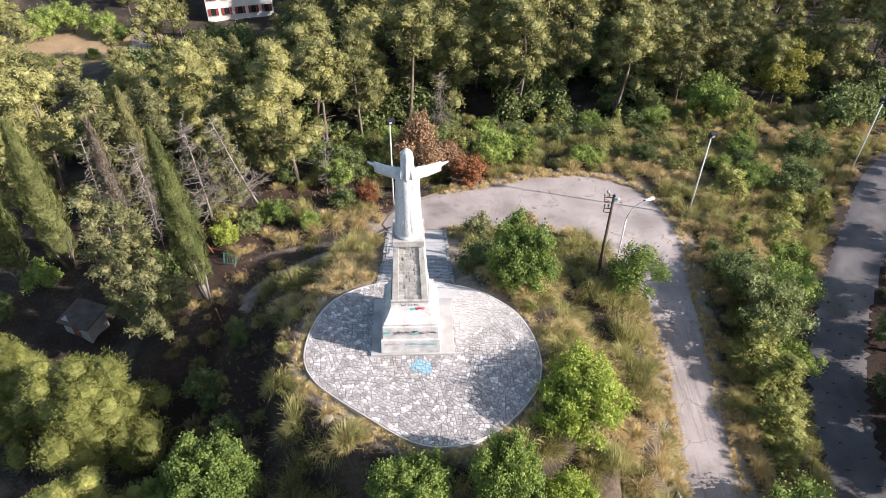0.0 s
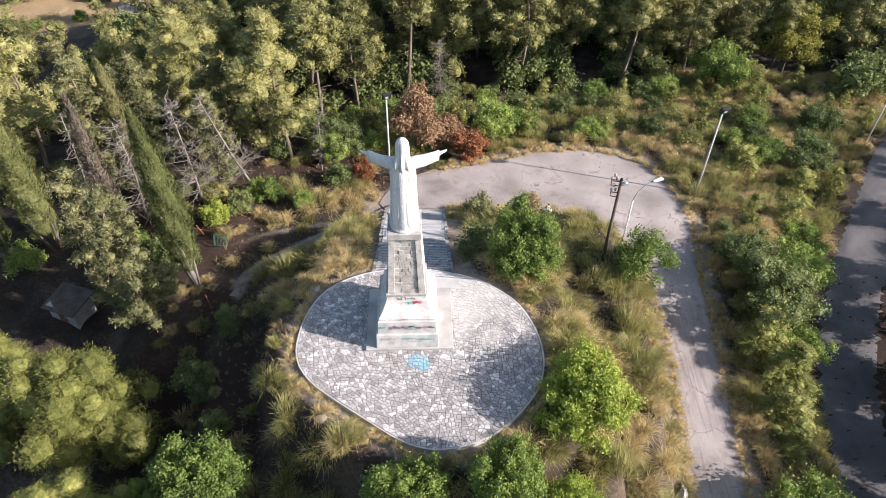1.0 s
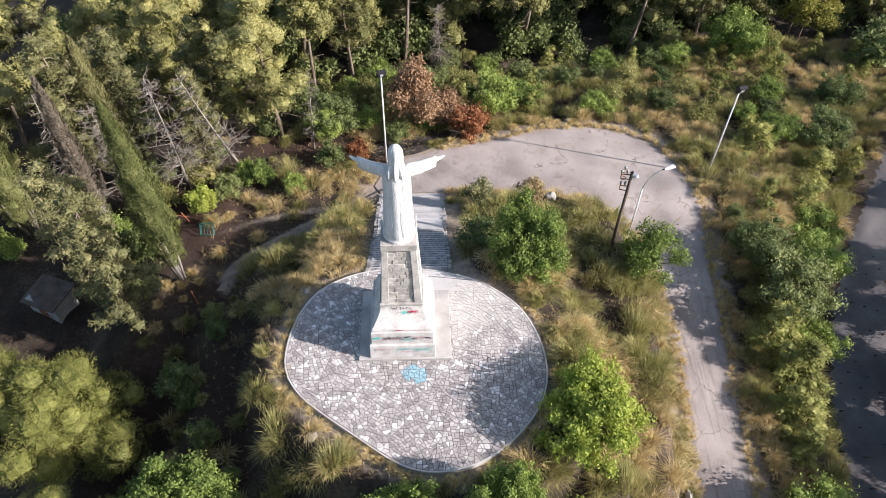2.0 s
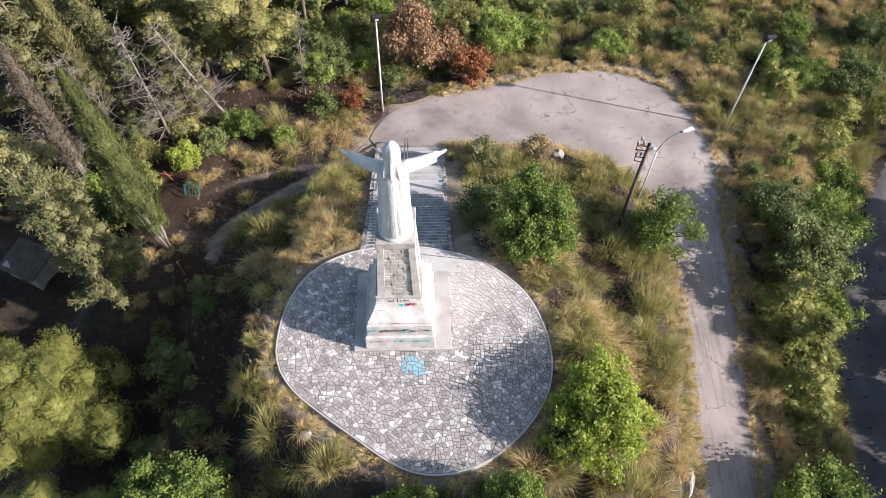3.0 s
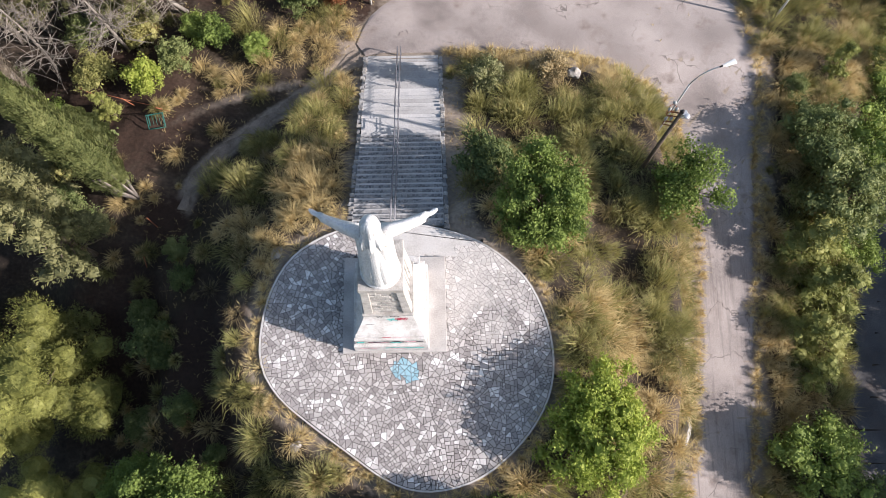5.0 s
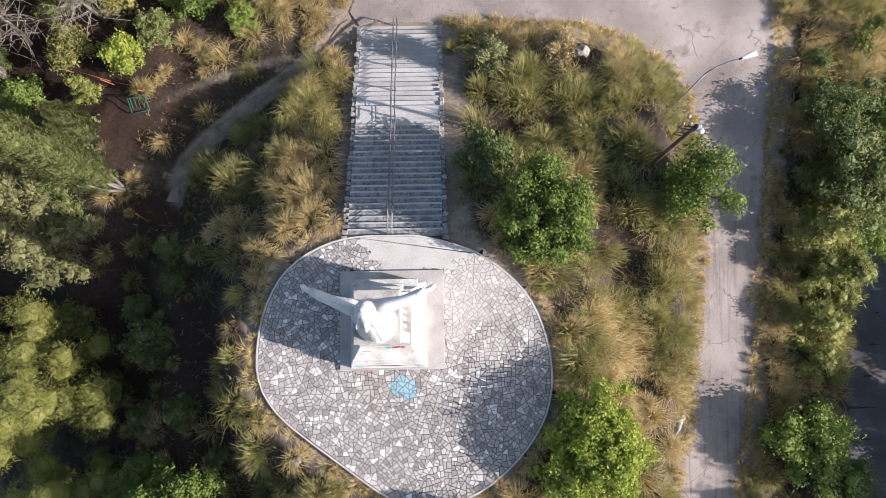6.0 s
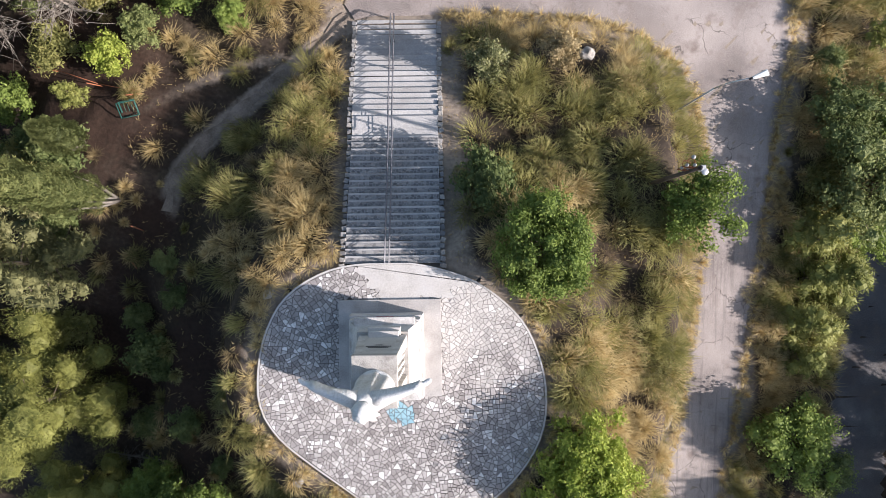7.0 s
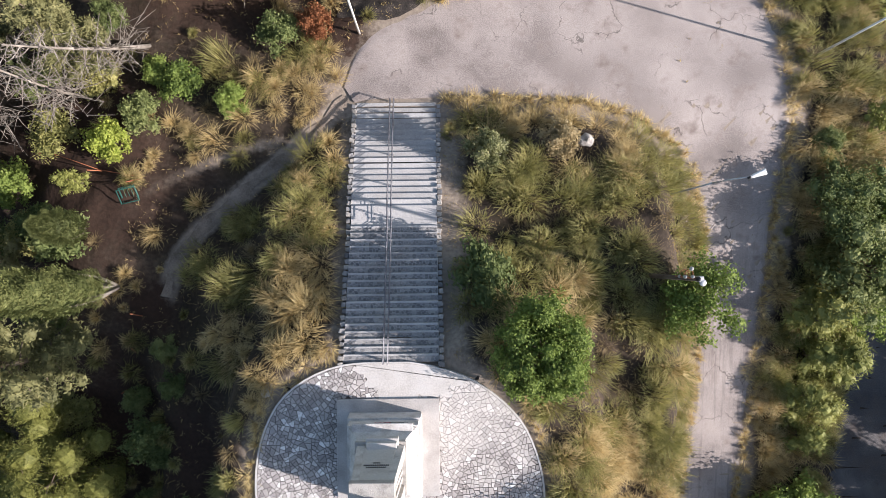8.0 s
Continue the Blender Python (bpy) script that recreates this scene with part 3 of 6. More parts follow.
# black stubs added in place of the shaded pockets under the terrace edge
for _a in (0.15, -0.2, -0.65, 0.55, 0.95, 1.98, 2.4, 2.8, 3.25, 3.75):
    _p = np.array(rim(_a))
    _d = (_p - RIM_C) / np.linalg.norm(_p - RIM_C)
    part("drain", tubes("drain", [([(*(_p - 0.3 * _d), -0.36), (*(_p + 0.22 * _d), -0.4)], 0.17)], M_BLACK, 8), M_BLACK, pavement, "black stub standing for a pocket of shade under the rim")


def clip(poly, nx, ny, c):
    """The side of a polygon on which nx x + ny y <= c."""
    out = []
    for i, (x, y) in enumerate(poly):
        px, py = poly[i - 1]
        d, e = nx * x + ny * y - c, nx * px + ny * py - c
        if (d <= 0) != (e <= 0):
            k = e / (e - d)
            out.append((px + k * (x - px), py + k * (y - py)))
        if d <= 0:
            out.append((x, y))
    return out


def cells(seeds, bounds, half=0.6):
    """The region of each seed, cut by the lines half way to its neighbours and by the bounds (nx, ny, c)."""
    found = []
    for i, s in enumerate(seeds):
        d = ((seeds - s) ** 2).sum(1)
        poly = [(s[0] + half * c, s[1] + half * e) for c, e in ((-1, -1), (1, -1), (1, 1), (-1, 1))]
        for j in np.argpartition(d, 15)[:16] if len(seeds) > 16 else range(len(seeds)):
            if j == i:
                continue
            n, m = seeds[j] - s, (seeds[j] + s) / 2
            poly = clip(poly, n[0], n[1], n @ m)
            if not poly:
                break
        for nx, ny, c in bounds:
            if poly and nx * s[0] + ny * s[1] > c - 0.7:
                poly = clip(poly, nx, ny, c)
        found.append(poly)
    return found


def shrink(poly, by):
    """A polygon drawn in by a joint's half width."""
    p = np.array(poly)
    if len(p) < 3:
        return []
    area = 0.5 * np.sum(p[:, 0] * np.roll(p[:, 1], -1) - p[:, 1] * np.roll(p[:, 0], -1))
    if area < 0.003:
        return []
    q = [tuple(v) for v in p]
    for i in range(len(p)):
        e = p[(i + 1) % len(p)] - p[i]
        l = np.hypot(*e)
        if l < 1e-6:
            continue
        n = np.array((e[1], -e[0])) / l
        q = clip(q, n[0], n[1], n @ p[i] - by)
        if len(q) < 3:
            return []
    keep = [q[i] for i in range(len(q)) if math.hypot(q[i][0] - q[i - 1][0], q[i][1] - q[i - 1][1]) > 0.015]
    return keep if len(keep) > 2 else []


def split(poly, r):
    """Some stones fall into two strips along their length."""
    p = np.array(poly)
    c = p.mean(0)
    w, v = np.linalg.eigh(np.cov((p - c).T))
    n = v[:, 0] if r.random() < 0.8 else v[:, 1]
    c = c + n * r.uniform(-0.03, 0.03)
    return [clip(poly, n[0], n[1], n @ c), clip(poly, -n[0], -n[1], -(n @ c))]


def stone_arrays(poly, z0, z1, r):
    """Corners and faces of one flat stone with a chamfered top."""
    p = np.array(poly)
    n = len(p)
    q = p + (p.mean(0) - p) * 0.06
    tilt = r.normal(0, 0.008, 2)
    top = z1 + (q - p.mean(0)) @ tilt + r.uniform(-0.006, 0.01)
    v = np.vstack([np.c_[p, np.full(n, z0)], np.c_[p, np.full(n, z1 - 0.012)], np.c_[q, top]])
    return v, n


def stones_mesh(name, polys, z0, z1, r, mat, origin=(0, 0, 0)):
    vs, fs, n0 = [], [], 0
    for poly in polys:
        v, n = stone_arrays(poly, z0, z1, r)
        vs.append(v - origin)
        for k in (0, n):
            fs += [(n0 + k + i, n0 + k + (i + 1) % n, n0 + k + n + (i + 1) % n, n0 + k + n + i) for i in range(n)]
        fs.append(tuple(n0 + 2 * n + i for i in range(n)))
        n0 += 3 * n
    me = bpy.data.meshes.new(name)
    me.from_pydata(np.vstack(vs).tolist(), [], fs)
    me.materials.append(mat)
    return me


def apron_reach(t):
    """How far the smooth cement before the stairs reaches, by angle from its middle."""
    base = 1.0 / math.hypot(math.cos(t) / 2.6, math.sin(t) / 1.15)
    return base * (1 + 0.12 * math.sin(3 * t + 1) + 0.1 * math.sin(7 * t) + 0.08 * math.sin(13 * t + 2) + 0.06 * math.sin(23 * t))


def in_apron(x, y):
    return math.hypot(x - 0.9, y - 3.2) < apron_reach(math.atan2(y - 3.2, x - 0.9)) - 0.04


def scatter(n, box4, gap, r):
    """Places in a box, none nearer to another than a gap."""
    x0, x1, y0, y1 = box4
    grid, out = {}, []
    for _ in range(n):
        x, y = r.uniform(x0, x1), r.uniform(y0, y1)
        g = gap * (0.8 + 0.5 * r.random())
        k = (int(x / gap), int(y / gap))
        if all((x - a) ** 2 + (y - b) ** 2 > g * g for i in (-1, 0, 1) for j in (-1, 0, 1) for a, b in grid.get((k[0] + i, k[1] + j), ())):
            grid.setdefault(k, []).append((x, y))
            out.append((x, y))
    return np.array(out)


_r = np.random.default_rng(3)
# slabs broken again and again across their length
_seeds = scatter(900, (-7, 8, -9, 4.5), 0.85, _r)
_ctr = np.array(RIM_C)
_edges = []
for _i in range(72):
    _p, _q = _in[_i], _in[(_i + 1) % 72]
    _n = np.array((_q[1] - _p[1], _p[0] - _q[0]))
    _n /= np.linalg.norm(_n) + 1e-9
    _edges.append((_n[0], _n[1], _n @ _p - 0.01))


def broken(poly, r, small):
    """Cuts a slab across its longer side until the pieces are small."""
    p = np.array(poly)
    area = 0.5 * np.sum(p[:, 0] * np.roll(p[:, 1], -1) - p[:, 1] * np.roll(p[:, 0], -1))
    if area < 0.004:
        return []
    c = p.mean(0)
    w, v = np.linalg.eigh(np.cov((p - c).T))
    long_side = np.ptp((p - c) @ v[:, 1])
    if area < small and long_side < 0.5 or area < small * 0.6:
        return [poly]
    a = math.atan2(v[1, 1], v[0, 1]) + r.normal(0, 0.07)
    n = np.array((math.cos(a), math.sin(a)))
    q = (p - c) @ n
    k = n @ c + q.min() + np.ptp(q) * r.uniform(0.34, 0.66)
    return [s for half in (clip(poly, n[0], n[1], k), clip(poly, -n[0], -n[1], -k)) if len(half) > 2 for s in broken(half, r, r.uniform(0.03, 0.085))]


_polys = []
for _seed, _poly in zip(_seeds, cells(_seeds, [], 1.6)):
    for _nx, _ny, _c in _edges:
        if _poly and _nx * _seed[0] + _ny * _seed[1] > _c - 1.5:
            _poly = clip(_poly, _nx, _ny, _c)
    if len(_poly) < 3:
        continue
    for _piece in broken(_poly, _r, 0.055):
        _s = shrink(_piece, 0.011)
        if not _s:
            continue
        _m = np.mean(_s, 0)
        if -2.35 < _m[0] < 2.1 and -2.1 < _m[1] < 2.15 or in_apron(*_m):
            continue
        _polys.append(_s)


def in_blue(x, y):
    return ((x - 0.27) / 0.62) ** 2 + ((y + 2.98) / 0.55) ** 2 < 1 and not (x < 0.25 and y < -3.25) and y < -2.55 + 0.3 * math.cos(3 * x)


_blue = [p for p in _polys if in_blue(*np.mean(p, 0))]
_polys = [p for p in _polys if not in_blue(*np.mean(p, 0))]
_polys.sort(key=lambda p: (abs(np.mean(p, 0)[0] - 3.0) + abs(np.mean(p, 0)[1] + 1.5)))
part("paving_rest", stones_mesh("paving_rest", _polys[270:], -0.06, 0.0, _r, M_STONE), M_STONE, pavement, "broken pale stone paving", None)
tagged(pavement.children[-1], kind="stuff")
PAVING_PIECES = [(p, M_STONE) for p in _polys[:270]] + [(p, M_BLUE) for p in _blue]

_a = np.linspace(0, 2 * math.pi, 180, endpoint=False)
_ap = []
for _t in _a:
    _k = apron_reach(_t)
    _x, _y = 0.9 + _k * math.cos(_t), 3.2 + _k * math.sin(_t)
    for _nx, _ny, _cc in _edges:
        _o = _nx * _x + _ny * _y - _cc
        if _o > 0:
            _x, _y = _x - _nx * _o, _y - _ny * _o
    _ap.append((_x, min(_y, 3.76)))
part("cement_apron", slab_of(_ap, -0.1, -0.006), M_CEMENT, pavement, "smooth whitish cement skim")

# ---------------------------------------------------------------- the pedestal
CX = -0.22
pedestal = thing("pedestal", "tall stepped white-painted pedestal with sprayed scribbles and weathered blocks", "pedestal")
part("base_slab", block(-2.42, 2.15, -2.15, 2.2, -0.05, 0.13, bevel=0.015), M_SLAB, pedestal, "low pale concrete slab")


def tier(x0, x1, y0, y1, z0, z1, top=0.0, bevel=0.02):
    return box(bmesh.new(), x0, x1, y0, y1, z0, z1, bevel=bevel, top=top)


part("lower_plinth", tier(-1.86, 1.38, -2.06, 1.62, 0.13, 1.12, 0.03), M_WHITE, pedestal)
part("upper_plinth", tier(-1.74, 1.27, -1.92, 1.5, 1.12, 1.98, 0.02), M_WHITE, pedestal)
part("plinth_moulding", tier(-1.66, 1.2, -1.8, 1.4, 1.98, 2.1, 0.0), M_WHITE, pedestal)
# the waist, drawn in along a hollow curve
_bm = bmesh.new()
_prev = None
for _k in range(9):
    _u = _k / 8
    _in_x, _in_y = 0.40 * (1 - (1 - _u) ** 2.2), 0.62 * (1 - (1 - _u) ** 2.2)
    _ring = [_bm.verts.new(p) for p in ((-1.62 + _in_x, -1.68 + _in_y, 2.1 + 0.98 * _u), (1.15 - _in_x, -1.68 + _in_y, 2.1 + 0.98 * _u), (1.15 - _in_x, 1.36 - 0.42 * _in_y, 2.1 + 0.98 * _u), (-1.62 + _in_x, 1.36 - 0.42 * _in_y, 2.1 + 0.98 * _u))]
    if _prev:
        for _i in range(4):
            _bm.faces.new((_prev[_i], _prev[(_i + 1) % 4], _ring[(_i + 1) % 4], _ring[_i]))
    _prev = _ring
_bm.faces.new(_prev)
part("waist", _bm, M_WHITE, pedestal, "hollow-curved white waist", None)
part("ledge", tier(-1.27, 0.81, -1.12, 1.12, 3.06, 3.2, bevel=0.02), M_BLOCK, pedestal, "dirty stone ledge")


def tapered(x0, x1, y0, y1, X0, X1, Y0, Y1, z0, z1):
    """A shaft whose foot and head have sizes of their own."""
    bm = bmesh.new()
    v = [bm.verts.new(p) for p in ((x0, y0, z0), (x1, y0, z0), (x1, y1, z0), (x0, y1, z0), (X0, Y0, z1), (X1, Y0, z1), (X1, Y1, z1), (X0, Y1, z1))]
    for q in ((3, 2, 1, 0), (4, 5, 6, 7), (0, 1, 5, 4), (1, 2, 6, 5), (2, 3, 7, 6), (3, 0, 4, 7)):
        bm.faces.new([v[i] for i in q])
    bmesh.ops.bevel(bm, geom=list(bm.edges), offset=0.015, segments=1, affect="EDGES")
    return bm


part("shaft", tapered(-0.95, 0.48, -0.72, 0.86, -0.8, 0.38, -0.68, 0.6, 3.2, 6.82), M_BLOCK, pedestal, "grey stone core of the shaft")
for _sx in (-1, 1):
    _a0, _a1 = CX + _sx * 0.6, CX + _sx * 0.96
    _b0, _b1 = CX + _sx * 0.48, CX + _sx * 0.76
    for _y0, _y1, _Y0, _Y1 in ((-1.04, -0.62, -0.99, -0.6), (0.5, 0.98, 0.38, 0.7)):
        part("pilaster", tapered(min(_a0, _a1), max(_a0, _a1), _y0, _y1, min(_b0, _b1), max(_b0, _b1), _Y0, _Y1, 3.2, 6.82), M_BLOCK if _y0 < 0 else M_WHITE, pedestal, "pale corner pilaster")
    # ribbed side panel with a round-headed niche
    for _k in range(4):
        _y = -0.42 + _k * 0.27
        part("rib", tapered(min(_a0, CX + _sx * 0.86), max(_a0, CX + _sx * 0.86), _y, _y + 0.13, min(_b0, CX + _sx * 0.69), max(_b0, CX + _sx * 0.69), _y, _y + 0.12, 3.2, 5.9 if _k in (1, 2) else 6.82), M_WHITE, pedestal)
# courses of blocks in the recess of the back
_r = np.random.default_rng(11)
for _k in range(15):
    _z0 = 3.21 + _k * 0.24
    _u = _k / 15
    _w = 0.59 - 0.11 * _u
    _n = 3 + _k % 2
    _cuts = np.linspace(-_w, _w, _n + 1) + np.r_[0, _r.uniform(-0.08, 0.08, _n - 1), 0]
    for _p, _q in zip(_cuts, _cuts[1:]):
        part("stone_block", block(CX + _p + 0.005, CX + _q - 0.005, -0.975 + 0.05 * _u + _r.uniform(-0.016, 0.016), -0.62, _z0, _z0 + 0.23, bevel=0.012), M_BLOCK, pedestal)
part("cap", tier(-1.02, 0.58, -1.06, 0.78, 6.82, 7.2, bevel=0.025), M_BLOCK, pedestal, "weathered stone cap")
part("front_tablet", tapered(-0.86, 0.42, 0.9, 0.98, -0.72, 0.28, 0.62, 0.7, 3.4, 6.7), M_CEMENT, pedestal, "sloping pale inscription tablet")
part("front_step", tier(-0.8, 0.5, 0.9, 1.32, 3.08, 3.42), M_CEMENT, pedestal)
part("front_step", tier(-0.75, 0.45, 0.9, 1.2, 3.42, 3.7), M_CEMENT, pedestal)
part("front_moulding", tier(-1.5, 1.05, 1.0, 1.62, 2.02, 2.24), M_WHITE, pedestal, "stained white moulding")
# the inscription: rows of short dark bars, unreadable
for _row, (_z, _n) in enumerate(((5.45, 11), (5.25, 14), (5.02, 4))):
    _u = (_z - 3.4) / 3.3
    for _k in range(_n):
        _x = CX + (_k - (_n - 1) / 2) * 0.068
        _y = 0.98 - 0.28 * _u
        part("letter_bar", block(_x - 0.022, _x + 0.022, _y - 0.01, _y + 0.012, _z, _z + 0.11), M_SPRAY[0], pedestal)


def waist_y(z):
    """Where the hollow face of the waist lies at a height."""
    u = np.clip((z - 2.1) / 0.98, 0, 1)
    return -1.68 + 0.62 * (1 - (1 - u) ** 2.2)


def sprayed(mat, x, z, y, thick):
    part("sprayed_line", tubes("sprayed_line", [(np.stack([x, y(z) - 0.004 if callable(y) else np.full(len(x), y), z], 1), thick)], mat, 4), mat, pedestal)


def scribble(mat, x0, x1, z, h, y, waves, phase, thick=0.011):
    """A sprayed line that loops along a face like hasty handwriting, unreadable."""
    k = np.linspace(0, 1, int(16 * waves))
    x = x0 + (x1 - x0) * k + 0.3 * h * np.sin(k * waves * 6.28 + phase)
    sprayed(mat, x, z + h * 0.5 * np.cos(k * waves * 6.28 + 0.8 * np.sin(k * 9 + phase)) * (0.55 + 0.45 * np.sin(k * 13 + phase)), y, thick)


def strokes(mat, x0, z0, w, h, corners, y, thick=0.013):
    """A line drawn straight from corner to corner, given in shares of a box."""
    p = along([(x0 + w * a, z0 + h * b) for a, b in corners], 0.03)
    sprayed(mat, p[:, 0], p[:, 1], y, thick)


strokes(M_SPRAY[0], -0.72, 2.74, 0.26, 0.2, ((0, 1), (0.25, 0), (0.5, 0.8), (0.75, 0), (1, 1)), waist_y)
strokes(M_SPRAY[0], -0.36, 2.76, 0.12, 0.2, ((0, 0.7), (0.6, 1), (0.5, 0)), waist_y)
scribble(M_SPRAY[0], -0.22, 0.2, 2.85, 0.16, waist_y, 2.5, 1)
scribble(M_SPRAY[1], 0.02, 0.48, 2.66, 0.15, waist_y, 7, 2, 0.016)
scribble(M_SPRAY[2], -0.26, 0.04, 2.63, 0.16, waist_y, 4, 3, 0.014)
scribble(M_SPRAY[0], -0.2, 0.3, 2.62, 0.12, waist_y, 4, 0)
scribble(M_SPRAY[0], -1.2, -0.85, 2.42, 0.04, waist_y, 5, 0, 0.006)
scribble(M_SPRAY[1], -0.55, -0.2, 2.06, 0.07, -1.805, 5, 1, 0.013)
scribble(M_SPRAY[3], -0.1, 0.6, 2.05, 0.06, -1.805, 6, 2)
for _m, _x0, _x1, _z, _h, _w, _p, _t in ((2, -1.62, -1.36, 1.6, 0.16, 5, 1, 0.02), (0, -1.15, -0.82, 1.56, 0.3, 2, 0, 0.01), (0, -0.85, -0.2, 1.62, 0.26, 4, 2, 0.01), (0, -0.1, 0.12, 1.66, 0.16, 3, 1, 0.014), (3, -1.2, -0.3, 1.5, 0.2, 5, 1, 0.01), (2, -0.25, 0.2, 1.46, 0.14, 4, 2, 0.012), (0, 0.18, 0.42, 1.56, 0.2, 2, 4, 0.009), (0, 0.82, 1.12, 1.58, 0.16, 3, 4, 0.012), (3, 0.4, 0.9, 1.6, 0.2, 4, 4, 0.01)):
    scribble(M_SPRAY[_m], _x0, _x1, _z, _h, -1.925, _w, _p, _t)
for _m, _x0, _x1, _z, _h, _w, _p in ((2, -0.5, 0.1, 0.84, 0.18, 5, 1), (2, 0.2, 1.1, 0.8, 0.2, 7, 3), (3, -1.6, -0.8, 0.84, 0.2, 5, 1), (3, -0.3, 0.3, 0.62, 0.14, 4, 3)):
    scribble(M_SPRAY[_m], _x0, _x1, _z, _h, -2.055, _w, _p, 0.009)
scribble(M_SPRAY[1], -0.6, 0.1, 2.14, 0.1, 1.625, 4, 1)
scribble(M_SPRAY[0], -0.2, 0.8, 2.12, 0.12, 1.627, 6, 2)


# ---------------------------------------------------------------- the statue
def figure():
    """A plain robed figure with both arms held out, as one closed skin of rings."""
    vs, fs, n0 = [], [], 0

    def loft(rings):
        nonlocal n0
        k = len(rings[0])
        for r in rings:
            vs.append(r)
        for i in range(len(rings) - 1):
            for j in range(k):
                fs.append((n0 + i * k + j, n0 + i * k + (j + 1) % k, n0 + (i + 1) * k + (j + 1) % k, n0 + (i + 1) * k + j))
        fs.append(tuple(n0 + j for j in reversed(range(k))))
        fs.append(tuple(n0 + (len(rings) - 1) * k + j for j in range(k)))
        n0 += len(rings) * k

    a = np.linspace(0, 2 * math.pi, 56, endpoint=False)
    # foot block and robe: radii across and along at heights, with long folds
    rings = []
    for z, rx, ry, fold in ((7.18, 0.7, 0.64, 0), (7.33, 0.71, 0.65, 0), (7.35, 0.64, 0.58, 0.02), (7.5, 0.66, 0.59, 0.05), (7.8, 0.65, 0.55, 0.055), (8.3, 0.61, 0.5, 0.05), (8.9, 0.585, 0.46, 0.045), (9.5, 0.57, 0.43, 0.04), (10.0, 0.565, 0.4, 0.035), (10.3, 0.56, 0.38, 0.02), (10.52, 0.5, 0.34, 0.01), (10.7, 0.38, 0.28, 0), (10.84, 0.2, 0.18, 0)):
        deep = fold * (np.abs(np.sin(a * 4 + 0.5 + 0.15 * z)) * 1.6 - 0.9 + 0.3 * np.sin(a * 11 + 2.0 + 0.3 * z) + 0.5 * np.cos(a * 3 - 0.6))
        ring = np.stack([CX + 0.02 + (rx + deep) * np.cos(a), -0.12 - 0.25 * min(1.0, max(0.0, (10.2 - z) / 2.6)) + (ry + deep) * np.sin(a), np.full(56, z)], 1)
        if z < 7.5:
            ring[:, 2] += 0.05 * np.sin(a * 2 + 1.1)
        rings.append(ring)
    loft(rings)
    # mantle falling down the back on one side
    rings = []
    for z, rx, ry, tilt in ((7.42, 0.5, 0.3, 0), (7.55, 0.6, 0.37, 0.12), (8.2, 0.56, 0.33, 0.1), (9.2, 0.47, 0.24, 0.05), (10.0, 0.38, 0.15, 0), (10.25, 0.3, 0.08, 0)):
        deep = 0.022 * np.sin(a * 7 + 0.5 * z) * (z < 10.3)
        rings.append(np.stack([CX + 0.06 + (rx + deep) * np.cos(a), -0.3 - 0.28 * min(1.0, max(0.0, (10.2 - z) / 2.6)) + (ry + deep) * np.sin(a), z + tilt * np.cos(a) * 1.2], 1))
    loft(rings)
    # sleeves and arms, wide and hanging at the cuff
    b = np.linspace(0, 2 * math.pi, 20, endpoint=False)
    for s, hx, hy, hz in ((-1, -2.1, 0.62, 10.75), (1, 1.77, 0.56, 10.77)):
        x0 = CX + s * 0.2
        path = [(0.0, 0.0, 0.27, 0.3, 0.0), (0.2, 0.1, 0.24, 0.32, -0.03), (0.45, 0.28, 0.18, 0.3, -0.06), (0.7, 0.5, 0.15, 0.29, -0.08), (0.8, 0.53, 0.14, 0.27, -0.08), (0.805, 0.53, 0.11, 0.11, 0.0), (0.86, 0.62, 0.085, 0.07, 0.0), (0.93, 0.8, 0.1, 0.045, 0.0), (0.985, 0.95, 0.06, 0.03, 0.0), (1.0, 1.0, 0.02, 0.015, 0.0)]
        rings = []
        for k, _, ry, rz, sag in path:
            c = np.array((x0 + (hx - x0) * k, -0.05 + (hy + 0.05) * k ** 1.4, 10.5 + (hz - 10.5) * k ** 1.3 + sag))
            fold = 0.02 * np.sin(b * 4 + k * 9) * (k < 0.8)
            rings.append(np.stack([np.full(20, c[0]), c[1] + (ry + fold) * np.cos(b) * (s if True else 1), c[2] + (rz + fold) * np.sin(b)], 1))
        loft(rings)
    # head under long hair, without features
    c = np.linspace(0, 2 * math.pi, 72, endpoint=False)
    rings = []
    for z, rx, ry, dy, lock in ((10.55, 0.33, 0.1, -0.4, 0.1), (10.64, 0.35, 0.15, -0.36, 0.1), (10.82, 0.34, 0.2, -0.28, 0.08), (11.02, 0.29, 0.25, -0.17, 0.055), (11.2, 0.275, 0.28, -0.09, 0.04), (11.45, 0.3, 0.31, -0.04, 0.025), (11.66, 0.27, 0.285, -0.03, 0.015), (11.82, 0.19, 0.2, -0.03, 0.01), (11.92, 0.06, 0.06, -0.03, 0)):
        deep = lock * (0.75 * np.maximum(np.sin(c * 7 + 0.4), -0.6) + 0.35 * np.sin(c * 17 + 4 * z)) * (np.sin(c) < 0.3)
        rings.append(np.stack([CX + 0.03 + (rx + deep) * np.cos(c), dy - 0.13 + (ry + deep) * np.sin(c), z - 0.6 * deep * (z < 10.6)], 1))
    loft(rings)
    me = bpy.data.meshes.new("statue")
    me.from_pydata(np.vstack(vs).tolist(), [], fs)
    for p in me.polygons:
        p.use_smooth = len(p.vertices) == 4
    me.materials.append(M_STATUE)
    return me


statue = tagged(new("statue", figure()), "white weathered robed statue with outstretched arms on a pedestal", "statue")

